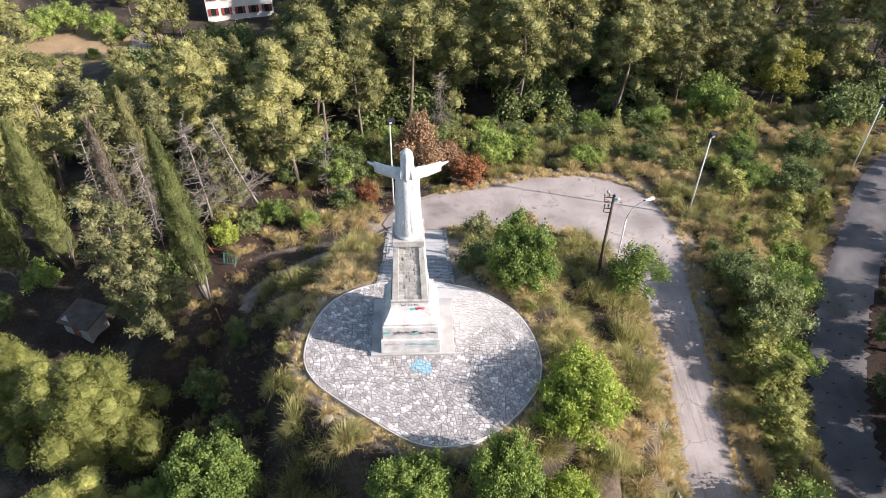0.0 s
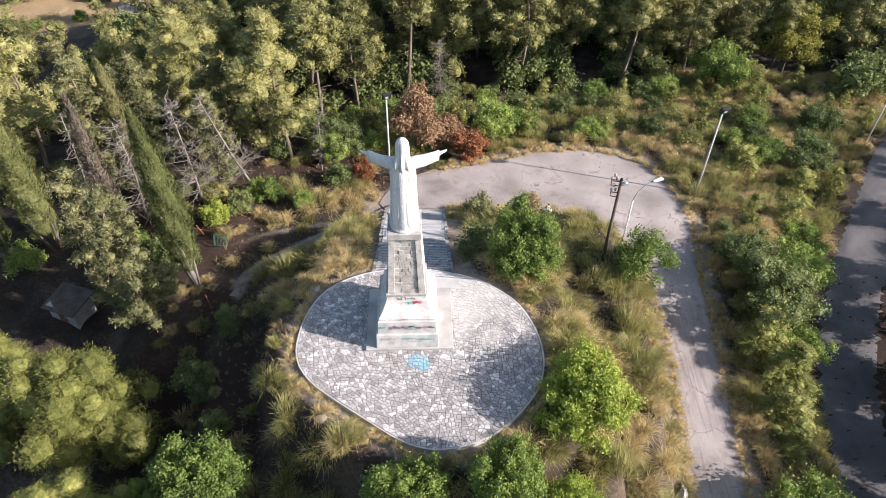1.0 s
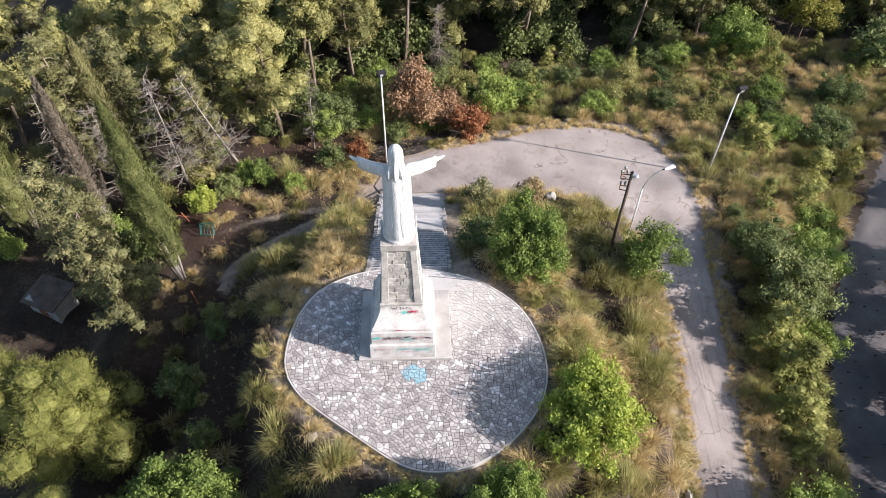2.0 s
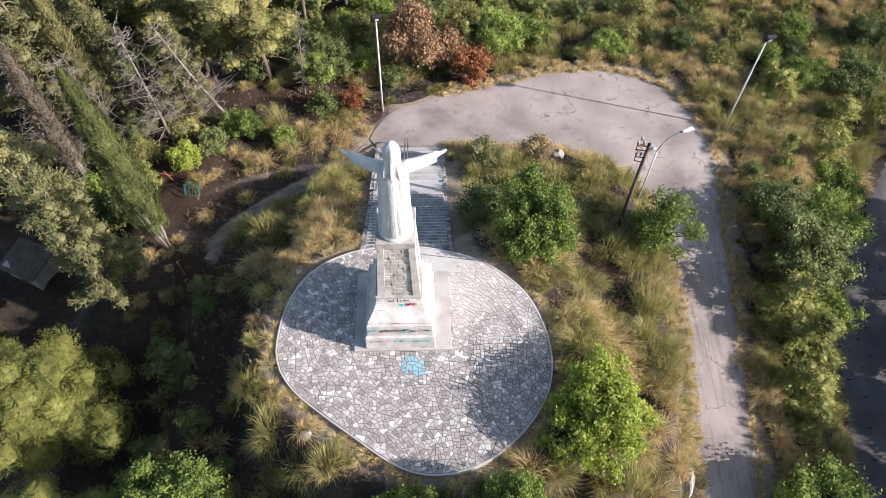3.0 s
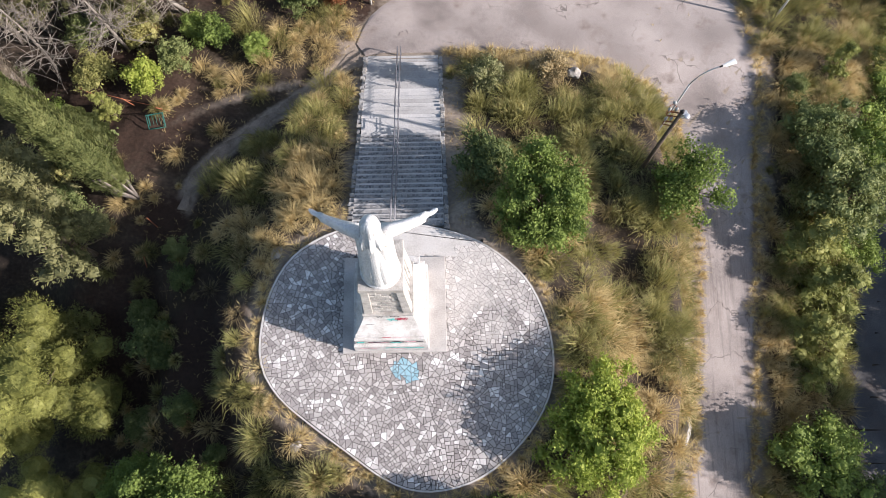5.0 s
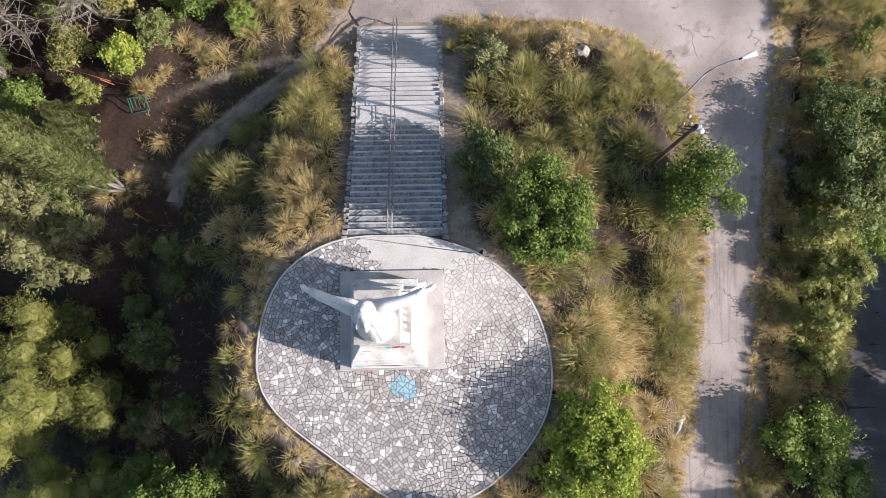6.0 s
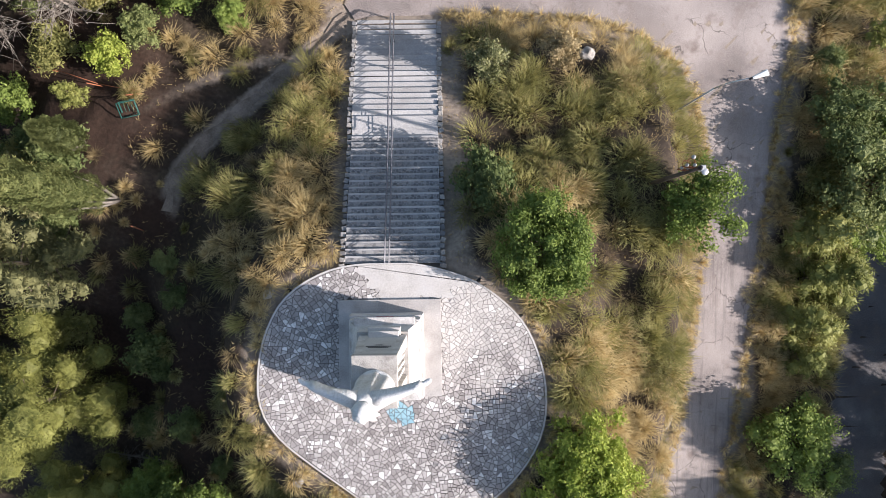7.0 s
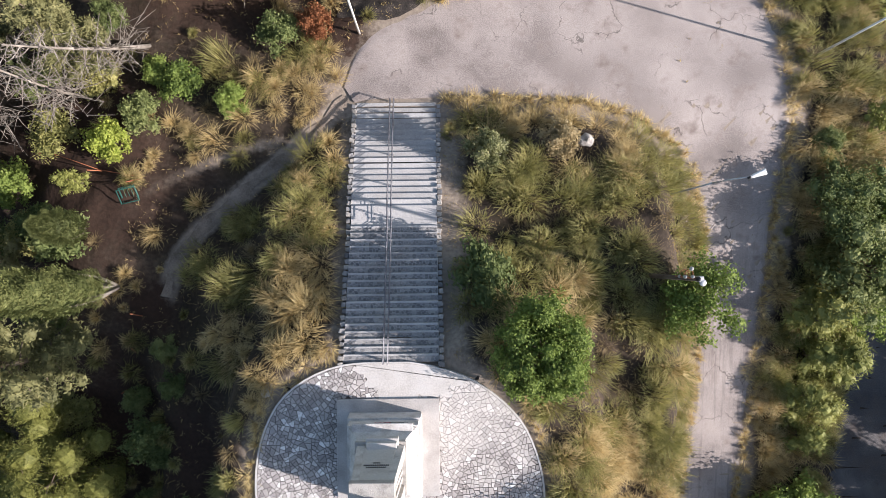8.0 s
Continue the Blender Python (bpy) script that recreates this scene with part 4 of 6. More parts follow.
# ---------------------------------------------------------------- the stairs
stairs = thing("stairs", "long straight stone stairs in two flights with a landing", "stairs", kind="structure")
RISE = 6.53 / 38
_step = bm_mesh("step", box(bmesh.new(), -2.16, 2.16, 0, 0.36, -0.45, 0, bevel=0.012), M_STEP)
_r = np.random.default_rng(5)
_facing = []
for _k in range(4):
    _s = scatter(500, (-2.16, 2.16, 0.0, 0.29), 0.125, _r)
    _bd = [(1, 0, 2.14), (-1, 0, 2.14), (0, 1, 0.275), (0, -1, -0.015)]
    _f = [p for p in (shrink(q, 0.009) for q in cells(_s, _bd) if len(q) > 2) if p]
    _facing.append(stones_mesh("stone_facing", _f, -0.03, 0.014, _r, M_STEPSTONE))
_y, _z = 3.8, 0.0
for _k in range(19):
    _z -= RISE
    _st = part("step", _step, M_STEP, stairs, at=pose(0, _y, _z))
    part("stone_facing", _facing[_k % 4], M_STEPSTONE, _st, "grey stones set in the tread")
    _y += 0.3305
_z -= RISE
part("landing", block(-2.16, 2.16, _y, _y + 1.06, _z - 0.45, _z, bevel=0.012), M_STEP, stairs, "patchy concrete landing")
_y += 1.02
for _k in range(18):
    _z -= RISE
    part("step", _step, M_STEP, stairs, at=pose(0, _y, _z))
    _y += 0.3265
# rough stone kerbs along both sides
for _sx in (-1, 1):
    for _k in range(46):
        _u = _k / 45
        _yy = 3.7 + _u * 13.1
        _zz = -np.interp(_yy, [3.8, 10.08, 11.1, 17.0], [0.0, 3.44, 3.44, 6.53])
        _w = _r.uniform(0.1, 0.14)
        _bm = block(-_w, _w, -0.12, 0.12, -0.55, _r.uniform(-0.06, 0.07), bevel=0.03)
        for _v in _bm.verts:
            _v.co += Vector(_r.normal(0, 0.012, 3))
        part("kerb_stone", _bm, M_ROCK if _r.random() < 0.35 else M_STEPSTONE, stairs, at=pose(_sx * 2.27 + _r.normal(0, 0.02), _yy, _zz, 0, 0, _r.uniform(-15, 15)))

# twin handrail up the middle
handrail = thing("handrail", "twin grey steel handrail up the middle of the stairs", "handrail")
_line = np.array([(3.85, 0.0), (10.08, -3.44), (11.1, -3.44), (17.05, -6.53)])
for _x in (-0.29, -0.10):
    _pts = [(_x, y, z + 0.92) for y, z in _line]
    part("rail", tubes("rail", [([(_x, 3.85, 0.0), *_pts, (_x, 17.05, -6.5)], 0.028)], M_RAIL, 6), M_RAIL, handrail)
    part("lower_rail", tubes("lower_rail", [([(_x, y, z + 0.5) for y, z in _line], 0.018)], M_RAIL, 5), M_RAIL, handrail)
    for _yy in np.linspace(5.4, 15.6, 7):
        _zz = float(np.interp(_yy, _line[:, 0], _line[:, 1]))
        part("post", tubes("post", [([(_x, _yy, _zz - 0.25), (_x, _yy, _zz + 0.92)], 0.022)], M_RAIL, 5), M_RAIL, handrail)

# ---------------------------------------------------------------- plants
def unit(v):
    return v / (np.linalg.norm(v, axis=-1, keepdims=True) + 1e-9)


def leaf_arrays(p, out, length, width, r, lift=0.5, loose=0.55):
    """Pointed leaves, one at each place p, lying roughly across the outward way and tipped up from it by lift."""
    n = len(p)
    out = unit(out + r.normal(0, loose * 0.6, (n, 3)))
    d = unit(np.cross(out, r.normal(size=(n, 3))) + out * lift + r.normal(0, loose * 0.4, (n, 3)))
    side = unit(np.cross(d, out))
    l = (length * r.uniform(0.7, 1.3, n))[:, None]
    w = (width * r.uniform(0.7, 1.3, n))[:, None]
    fold = np.cross(side, d) * w * 0.2
    v = np.stack([p, p + d * l * 0.45 + side * w / 2 + fold, p + d * l, p + d * l * 0.45 - side * w / 2 + fold], 1)
    return v.reshape(-1, 3), np.arange(4 * n).reshape(n, 4)


_q = np.array([(x, y, z) for x in (-1, 0, 1) for y in (-1, 0, 1) for z in (-1, 0, 1) if abs(x) + abs(y) + abs(z) > 0], float)
_index = {tuple(int(c) for c in v): k for k, v in enumerate(_q)}
CORE_V, CORE_F = unit(_q), []
for _ax in range(3):
    for _s in (-1, 1):
        for _a in (-1, 0):
            for _b in (-1, 0):
                _f = []
                for _da, _db in ((0, 0), (1, 0), (1, 1), (0, 1)):
                    _p = [0, 0, 0]
                    _p[_ax], _p[(_ax + 1) % 3], _p[(_ax + 2) % 3] = _s, _a + _da, _b + _db
                    _f.append(_index[tuple(_p)])
                CORE_F.append(_f if _s > 0 else _f[::-1])
CORE_F = np.array(CORE_F)
# a rounder, simpler lump: eight corners, six caps and a rhomb over each edge
LUMP_V = unit(np.array([(x, y, z) for x in (-1, 1) for y in (-1, 1) for z in (-1, 1)] + [(-2, 0, 0), (2, 0, 0), (0, -2, 0), (0, 2, 0), (0, 0, -2), (0, 0, 2)], float))
LUMP_F = []
for _a in range(8):
    for _ax in range(3):
        _b = _a ^ (4 >> _ax)
        if _b > _a:
            _u, _w = [k for k in range(3) if k != _ax]
            _f = [_a, 8 + 2 * _u + (1 if _a & (4 >> _u) else 0), _b, 8 + 2 * _w + (1 if _a & (4 >> _w) else 0)]
            _n = np.cross(LUMP_V[_f[1]] - LUMP_V[_f[0]], LUMP_V[_f[2]] - LUMP_V[_f[0]])
            LUMP_F.append(_f if _n @ LUMP_V[_f].sum(0) > 0 else _f[::-1])
LUMP_F = np.array(LUMP_F)


def with_cores(leaves, lobes, flat, r, full=0.78):
    """Adds a knobbly dark heart of packed foliage inside each lobe (centre, radius) of leaves."""
    v, f = leaves
    vs, fs, n = [v], [f], len(v)
    body, faces = (CORE_V, CORE_F) if len(f) > 3000 else (LUMP_V, LUMP_F)
    for c, g in lobes:
        vs.append(c + body * (1, 1, flat) * (g * r.uniform(full - 0.22, full, (len(body), 1))))
        fs.append(faces + n)
        n += len(body)
    return np.vstack(vs), np.vstack(fs)


def sphere_points(n, r):
    return unit(r.normal(size=(n, 3)))


def stem_path(a, b, bend, r, n=5):
    k = np.linspace(0, 1, n)[:, None]
    return a + (b - a) * k + np.sin(k * math.pi) * r.normal(0, bend, 3)


def broadleaf_meshes(seed, height, spread, n, size, lumps=18, low=0.25, gaps=0.0, slim=0.62, lobe=(0.22, 0.42)):
    """The wood and the leaves of a bushy tree: lobes of leaves at the ends of forking limbs."""
    r = np.random.default_rng(seed)
    c = sphere_points(lumps, r) * r.uniform(0.4, 0.95, (lumps, 1))
    c[:, 2] = np.abs(c[:, 2]) * 1.0 - 0.25 * (r.random(lumps) < 0.4)
    swell = 0.8 + 0.4 * np.abs(np.sin(np.arctan2(c[:, 1], c[:, 0]) * 1.5 + seed) * np.cos(c[:, 2] * 2.5 + seed))
    c *= swell[:, None]
    mid = np.array([0, 0, height * (low + (1 - low) * 0.42)])
    c = mid + c * (spread, spread, height * (1 - low) * 0.6)
    rad = r.uniform(*lobe, lumps) * spread
    limbs = [(stem_path(np.zeros(3), mid * 0.8, 0.06 * height, r), np.linspace(0.055, 0.035, 5) * (0.5 + height / 5))]
    for q in c:
        limbs.append((stem_path(mid * r.uniform(0.35, 0.8), q, 0.08 * spread, r), np.linspace(0.03, 0.008, 5) * (0.5 + height / 5)))
    per = (rad ** 2 / (rad ** 2).sum() * n).astype(int)
    ps, ds = [], []
    for q, a, m in zip(c, rad, per):
        u = sphere_points(m, r)
        bumpy = 1 + 0.22 * np.sin(u[:, 0] * 7 + seed) * np.sin(u[:, 1] * 6 + 1) + 0.15 * np.sin(u[:, 2] * 9)
        ps.append(q + u * (a * bumpy * np.where(r.random(m) < 0.75, r.uniform(0.86, 1.08, m), r.uniform(0.4, 0.9, m)))[:, None] * (1, 1, 0.85))
        ds.append(u + (0, 0, 0.2))
    for q, a in zip(c, rad):
        for _ in range(8):
            u = unit(r.normal(size=3) + (0, 0, 0.5))
            m = max(4, int(n / lumps / 22))
            ps.append(q + u * a * r.uniform(0.85, 1.75, (m, 1)) + r.normal(0, 0.06, (m, 3)))
            ds.append(u + r.normal(0, 0.5, (m, 3)))
    p, d = np.vstack(ps), np.vstack(ds)
    keep = p[:, 2] > 0.05
    if gaps:
        keep &= np.sin(p[:, 0] * 3.1 + seed) * np.sin(p[:, 1] * 2.7) * np.sin(p[:, 2] * 3.3 + 1) < 0.75 - gaps
    return limbs, with_cores(leaf_arrays(p[keep], d[keep], size, size * slim, r, 0.35 if slim > 0.5 else 0.8), [] if gaps > 0.1 else list(zip(c, rad * 0.9)), 0.8, r)


def pine_meshes(seed, height, spread, n, size, bare=0.4, droop=0.0, clump=0.6, top=0.22, dead=12, tiers=9, arms=5, slim=0.3, gaps=0.12, lift=1.1, flat=0.72):
    """The wood and the needles of a pine: tiers of branches that carry rounded cushions of needles towards their ends."""
    r = np.random.default_rng(seed)
    lean = np.array([r.normal(0, 0.04), r.normal(0, 0.04), 1.0]) * height
    trunk = stem_path(np.zeros(3), lean, 0.03 * height, r, 8)
    limbs = [(trunk, np.linspace(0.016, 0.003, 8) * height)]
    at = lambda u: np.array([np.interp(u, np.linspace(0, 1, 8), trunk[:, j]) for j in range(3)])
    cushions = [(at(0.97), clump * 0.85), (at(0.9) + r.normal(0, 0.3, 3), clump)]
    side = r.uniform(0, 6.28)
    for i in range(tiers):
        u = bare + (0.95 - bare) * (i + 0.3) / tiers
        shape = (math.sin(min(1, (u - bare) / (1 - bare) + 0.2) * math.pi * 0.8 + 0.2) ** 0.7) * (1 - top * u)
        for j in range(arms):
            if r.random() < gaps:
                continue
            v = u + r.normal(0, 0.03)
            a = (i * 0.7 + j / arms) * 6.283 + r.normal(0, 0.35)
            length = spread * shape * r.uniform(0.5, 1.15) * (1 + 0.25 * math.cos(a - side))
            base = at(v)
            end = base + np.array([math.cos(a) * length, math.sin(a) * length, length * (0.3 * u + 0.05 - droop) + r.normal(0, 0.2)])
            limbs.append((stem_path(base, end, 0.05 * length, r, 3), np.linspace(0.0042, 0.0012, 3) * height))
            m = max(1, int(round(length / (clump * 1.3))))
            for q in np.linspace(1.0, 0.45, m):
                cushions.append((base + (end - base) * q + r.normal(0, 0.16 * clump, 3), clump * r.uniform(0.6, 1.15)))
    area = sum(g * g for _, g in cushions)
    ps, ds = [], []
    for c, g in cushions:
        w = max(4, int(n * g * g / area))
        v = unit(sphere_points(w, r) + (0, 0, 0.22))
        knob = 1 + 0.24 * np.sin(v[:, 0] * 5.5 + seed + c[0] * 3) * np.sin(v[:, 1] * 5.5 + c[1] * 3) + 0.12 * np.sin(v[:, 2] * 8 + c[0] * 5)
        ps.append(c + v * (1, 1, flat - 0.3 * droop) * (g * knob * r.uniform(0.74, 0.98, w))[:, None])
        ds.append(v + (0, 0, 0.3 - droop))
    for _ in range(dead):
        u = r.uniform(0.12, bare + 0.12)
        base, a, length = at(u), r.uniform(0, 6.28), spread * r.uniform(0.3, 0.75)
        limbs.append((stem_path(base, base + np.array([math.cos(a) * length, math.sin(a) * length, -0.1 * length]), 0.1, r, 3), np.linspace(0.003, 0.0008, 3) * height))
    return limbs, with_cores(leaf_arrays(np.vstack(ps), np.vstack(ds), size, size * slim, r, lift, 0.4), cushions, flat - 0.3 * droop, r, 0.84)


def cypress_meshes(seed, height, radius, n, size):
    """A column of upright scale sprays round a slender trunk that forks at the foot."""
    r = np.random.default_rng(seed)
    limbs = [(stem_path(np.zeros(3), np.array([0, 0, height * 0.9]), 0.05, r, 6), np.linspace(0.013, 0.003, 6) * height)]
    for _ in range(9):
        a = r.uniform(0, 6.28)
        limbs.append((np.array([(0.2 * math.cos(a), 0.1 * math.sin(a), 0.02 * height), (0.5 * radius * math.cos(a), 0.5 * radius * math.sin(a), 0.16 * height), (0.7 * radius * math.cos(a), 0.7 * radius * math.sin(a), 0.32 * height)]), np.linspace(0.0085, 0.003, 3) * height))
    u = r.beta(1.1, 1.25, n)
    prof = np.clip(np.sin(np.clip(u * 0.86 + 0.14, 0, 1) * math.pi) ** 0.62 * (1.05 - 0.45 * u), 0.02, 2)
    a = r.uniform(0, 6.283, n)
    lobes = 1 + 0.16 * np.sin(a * 5 + u * 23) + 0.12 * np.sin(a * 3 - u * 41 + seed)
    q = radius * prof * lobes * r.uniform(0.55, 1.0, n) ** 0.45
    p = np.stack([q * np.cos(a), q * np.sin(a), height * (0.15 + 0.85 * u)], 1)
    out = unit(np.stack([np.cos(a), np.sin(a), np.full(n, 0.15)], 1) + r.normal(0, 0.25, (n, 3)))
    d = unit(np.stack([np.cos(a) * 0.4, np.sin(a) * 0.4, np.full(n, 1.0)], 1) + r.normal(0, 0.25, (n, 3)))
    side = unit(np.cross(d, out)) * (size * 0.17 * r.uniform(0.7, 1.3, n))[:, None]
    l = d * (size * r.uniform(0.7, 1.3, n))[:, None]
    v = np.stack([p, p + l * 0.5 + side, p + l, p + l * 0.5 - side], 1)
    knots = [(np.array((0, 0, height * (0.15 + 0.85 * k))), radius * float(np.interp(k, np.sort(u), prof[np.argsort(u)]))) for k in np.linspace(0.06, 0.94, 26)]
    return limbs, with_cores((v.reshape(-1, 3), np.arange(4 * n).reshape(n, 4)), knots, 1.0, r, 0.86)


def dead_wood(seed, height, spread, count, twigs=4):
    """The limbs of a leafless tree."""
    r = np.random.default_rng(seed)
    trunk = stem_path(np.zeros(3), np.array([r.normal(0, 0.05) * height, r.normal(0, 0.05) * height, height]), 0.02 * height, r, 8)
    limbs = [(trunk, np.linspace(0.012, 0.003, 8) * height)]
    for i in range(count):
        u = r.uniform(0.18, 0.97)
        base = np.array([np.interp(u, np.linspace(0, 1, 8), trunk[:, j]) for j in range(3)])
        a, length = r.uniform(0, 6.28), spread * (1.1 - 0.75 * u) * r.uniform(0.6, 1.2)
        end = base + np.array([math.cos(a) * length, math.sin(a) * length, r.uniform(-0.15, 0.3) * length])
        way = stem_path(base, end, 0.08 * length, r, 5)
        limbs.append((way, np.linspace(0.0028, 0.001, 5) * height))
        for _ in range(twigs):
            k = r.uniform(0.3, 0.95)
            b = base + (end - base) * k
            limbs.append((stem_path(b, b + r.normal(0, 0.25, 3) * length + (0, 0, 0.05), 0.03, r, 3), np.linspace(0.0016, 0.0006, 3) * height))
    return limbs


KINDS = {}


def plant(name, kind, make, wood, leaf_mat, label, category, at, scale=(1, 1, 1), turn=0.0, group="", lean=(0, 0), sink=0.1, z=None):
    """A tree or bush at a place on the plan; those of one kind share their meshes."""
    if kind not in KINDS:
        limbs, leaves = make()
        KINDS[kind] = (tubes(kind + "_wood", limbs, wood, 3 if kind in ("far_a", "far_b", "far_c", "underwood", "dark_bush", "olive_shrub") else 5), mesh_of(kind + "_leaves", leaves[0], leaves[1], leaf_mat) if leaves else None)
    s = (scale, scale, scale) if isinstance(scale, (int, float)) else scale
    z = high(*at) if z is None else z
    m = pose(at[0], at[1], z - sink, lean[0], lean[1], turn) @ Matrix.Diagonal((*s, 1))
    ob = thing(name, label, category, m, group)
    w, l = KINDS[kind]
    part("trunk", w, wood, ob)
    if l:
        part("crown", l, leaf_mat, ob)
    return ob


_pines = {
    "pine_a": lambda: pine_meshes(21, 13, 3.1, 5600, 0.3, bare=0.42, clump=1.0, slim=0.3, tiers=6, arms=5),
    "pine_b": lambda: pine_meshes(22, 14, 2.8, 5600, 0.3, bare=0.48, clump=0.95, slim=0.3, tiers=6, arms=5),
    "pine_c": lambda: pine_meshes(23, 11, 3.2, 5600, 0.3, bare=0.26, clump=1.05, slim=0.3, tiers=6, arms=5),
    "pine_d": lambda: pine_meshes(24, 12, 2.7, 5600, 0.28, bare=0.3, droop=0.12, clump=0.8, top=0.5, slim=0.28, tiers=8, arms=5),
    "pine_lobed": lambda: pine_meshes(28, 13.6, 3.3, 14000, 0.24, bare=0.3, clump=0.95, top=0.35, slim=0.24, tiers=8, arms=5, gaps=0.2),
    "far_a": lambda: pine_meshes(25, 13.5, 3.1, 2300, 0.42, bare=0.3, clump=1.2, dead=2, tiers=5, arms=4, slim=0.32),
    "far_b": lambda: pine_meshes(26, 14.5, 2.8, 2300, 0.42, bare=0.34, clump=0.95, dead=2, tiers=7, arms=4, slim=0.32, top=0.62),
    "far_c": lambda: pine_meshes(27, 12, 3.3, 2300, 0.42, bare=0.24, clump=1.25, dead=2, tiers=5, arms=4, slim=0.32),
}
_cons = {
    "grey_a": lambda: pine_meshes(31, 12, 2.5, 9000, 0.22, bare=0.2, droop=0.2, clump=0.55, top=0.6, dead=26, tiers=12, arms=5, slim=0.3),
    "grey_b": lambda: pine_meshes(32, 11, 2.4, 9000, 0.22, bare=0.24, droop=0.2, clump=0.55, top=0.62, dead=26, tiers=11, arms=5, slim=0.3),
}
PINE = ("tall Aleppo pine with bare lower trunk and yellow-green crown", "pine tree")
GREYC = ("grey-green conifer with drooping open sprays", "conifer")


def pine(kind, x, y, s=1.0, turn=0.0, mat=None, group="pine wood beyond the turning place", **more):
    return plant("pine_tree", kind, _pines[kind], M_BARK, mat or M_PINE, *PINE, (x, y), s, turn, group, **more)


# trees whose stems show at the edge of the wood
pine("pine_b", -9.7, 36.9, 1.0, 70)
pine("pine_a", -6.1, 39.9, 1.0, 140)
pine("pine_b", -0.9, 42.5, 1.15, 210)
pine("pine_a", 10.7, 49.1, 1.2, 280)
pine("pine_d", 18.9, 51.6, 1.25, 350)
pine("pine_c", 36.1, 57.7, 0.85, 30)
pine("pine_a", 43.4, 56.5, 1.05, 100)
pine("pine_c", 3.5, 47.0, 1.1, 60)
pine("pine_d", 26.5, 54.0, 1.15, 10)
# a great pine low on the western slope, near the camera's start
plant("pine_tree", "pine_near", lambda: pine_meshes(41, 8.4, 3.7, 56000, 0.15, bare=0.12, clump=1.05, top=0.3, dead=6, tiers=6, arms=6, slim=0.22, lift=1.2, flat=0.82), M_BARK, M_PINESUN, "broad bushy Aleppo pine in sun on the slope", "pine tree", (-17.5, -2.9), (1, 1, 1.0), 40)
plant("pine_tree", "pine_near", None, M_BARK, M_PINESUN, "broad bushy Aleppo pine in sun on the slope", "pine tree", (-24.4, 0.4), (0.8, 0.8, 0.85), 160)
plant("pine_tree", "pine_near", None, M_BARK, M_PINESUN, "broad bushy Aleppo pine in sun on the slope", "pine tree", (-17.6, -9.2), (0.8, 0.8, 0.8), 250)
plant("pine_tree", "pine_lobed", _pines["pine_lobed"], M_BARK, M_PINE, "lush lobed Aleppo pine with leaning pale trunk", "pine tree", (-10.7, 24.6), 1.0, 20)
plant("pine_tree", "pine_lobed", None, M_BARK, M_PINE, "lush lobed Aleppo pine with leaning pale trunk", "pine tree", (-21.8, 33.0), (1.1, 1.1, 1.05), 200)
# grey conifers, cypresses and dead trees on the west side
plant("conifer", "grey_a", _cons["grey_a"], M_BARK, M_GREYCON, *GREYC, (-16.6, 4.3), 0.95, 0, "grey conifers")
plant("conifer", "grey_b", _cons["grey_b"], M_BARK, M_GREYCON, *GREYC, (-19.8, 7.5), 1.05, 70, "grey conifers")
plant("conifer", "grey_a", None, M_BARK, M_GREYCON, *GREYC, (-23.5, 18.5), 1.1, 120, "grey conifers")
plant("cypress_tree", "brown_cypress", lambda: cypress_meshes(52, 12, 0.8, 8000, 0.2), M_DEADWOOD, M_GREYDEAD, "withered grey-brown cypress spire", "cypress tree", (-21.8, 14.0), (1, 1, 1.08), 0, "cypresses")
plant("conifer", "grey_a", None, M_BARK, M_GREYCON, *GREYC, (-20.4, 20.5), 1.0, 250, "grey conifers")
plant("conifer", "grey_b", None, M_BARK, M_GREYCON, *GREYC, (-15.6, 19.3), 0.85, 310, "grey conifers")
CYP = ("slender dark green cypress with split grey foot", "cypress tree")
_cyp = lambda: cypress_meshes(51, 12, 1.15, 22000, 0.155)
plant("cypress_tree", "cypress", _cyp, M_DEADWOOD, M_CYPRESS, *CYP, (-14.35, 7.2), (0.97, 0.97, 1.14), 0, "cypresses", z=-4.6, lean=(0, -2))
plant("cypress_tree", "cypress", None, M_DEADWOOD, M_CYPRESS, *CYP, (-27.0, 13.7), (1.2, 1.2, 1.1), 80, "cypresses")
plant("cypress_tree", "cypress", None, M_DEADWOOD, M_CYPRESS, *CYP, (-29.8, 12.0), (1.2, 1.2, 1.05), 170, "cypresses")
plant("cypress_tree", "cypress", None, M_DEADWOOD, M_CYPRESS, *CYP, (-34.0, 18.0), (1.1, 1.1, 1.1), 260, "cypresses")
plant("cypress_tree", "cypress", None, M_DEADWOOD, M_CYPRESS, *CYP, (28.5, 62.0), (1.0, 1.0, 1.2), 30, "cypresses")
plant("cypress_tree", "cypress", None, M_DEADWOOD, M_CYPRESS, *CYP, (-16.3, 10.2), (0.8, 0.8, 0.42), 30, "cypresses")
DEAD = ("leafless bleached dead conifer with fine twigs", "dead tree")
plant("cypress_tree", "grey_spire", lambda: cypress_meshes(53, 11, 1.1, 10000, 0.22), M_DEADWOOD, M_GREYCON, "ragged grey-olive cypress spire", "cypress tree", (-21.6, 19.0), (1, 1, 1.1), 0, "cypresses")
plant("dead_tree", "dead_a", lambda: (dead_wood(61, 10, 2.4, 80, 6), None), M_DEADWOOD, None, *DEAD, (-16.5, 17.3), 1.0, 0, "dead trees")
plant("dead_tree", "dead_b", lambda: (dead_wood(62, 11, 1.9, 60, 5), None), M_DEADWOOD, None, *DEAD, (-13.3, 20.2), 1.0, 40, "dead trees", lean=(4, -14))
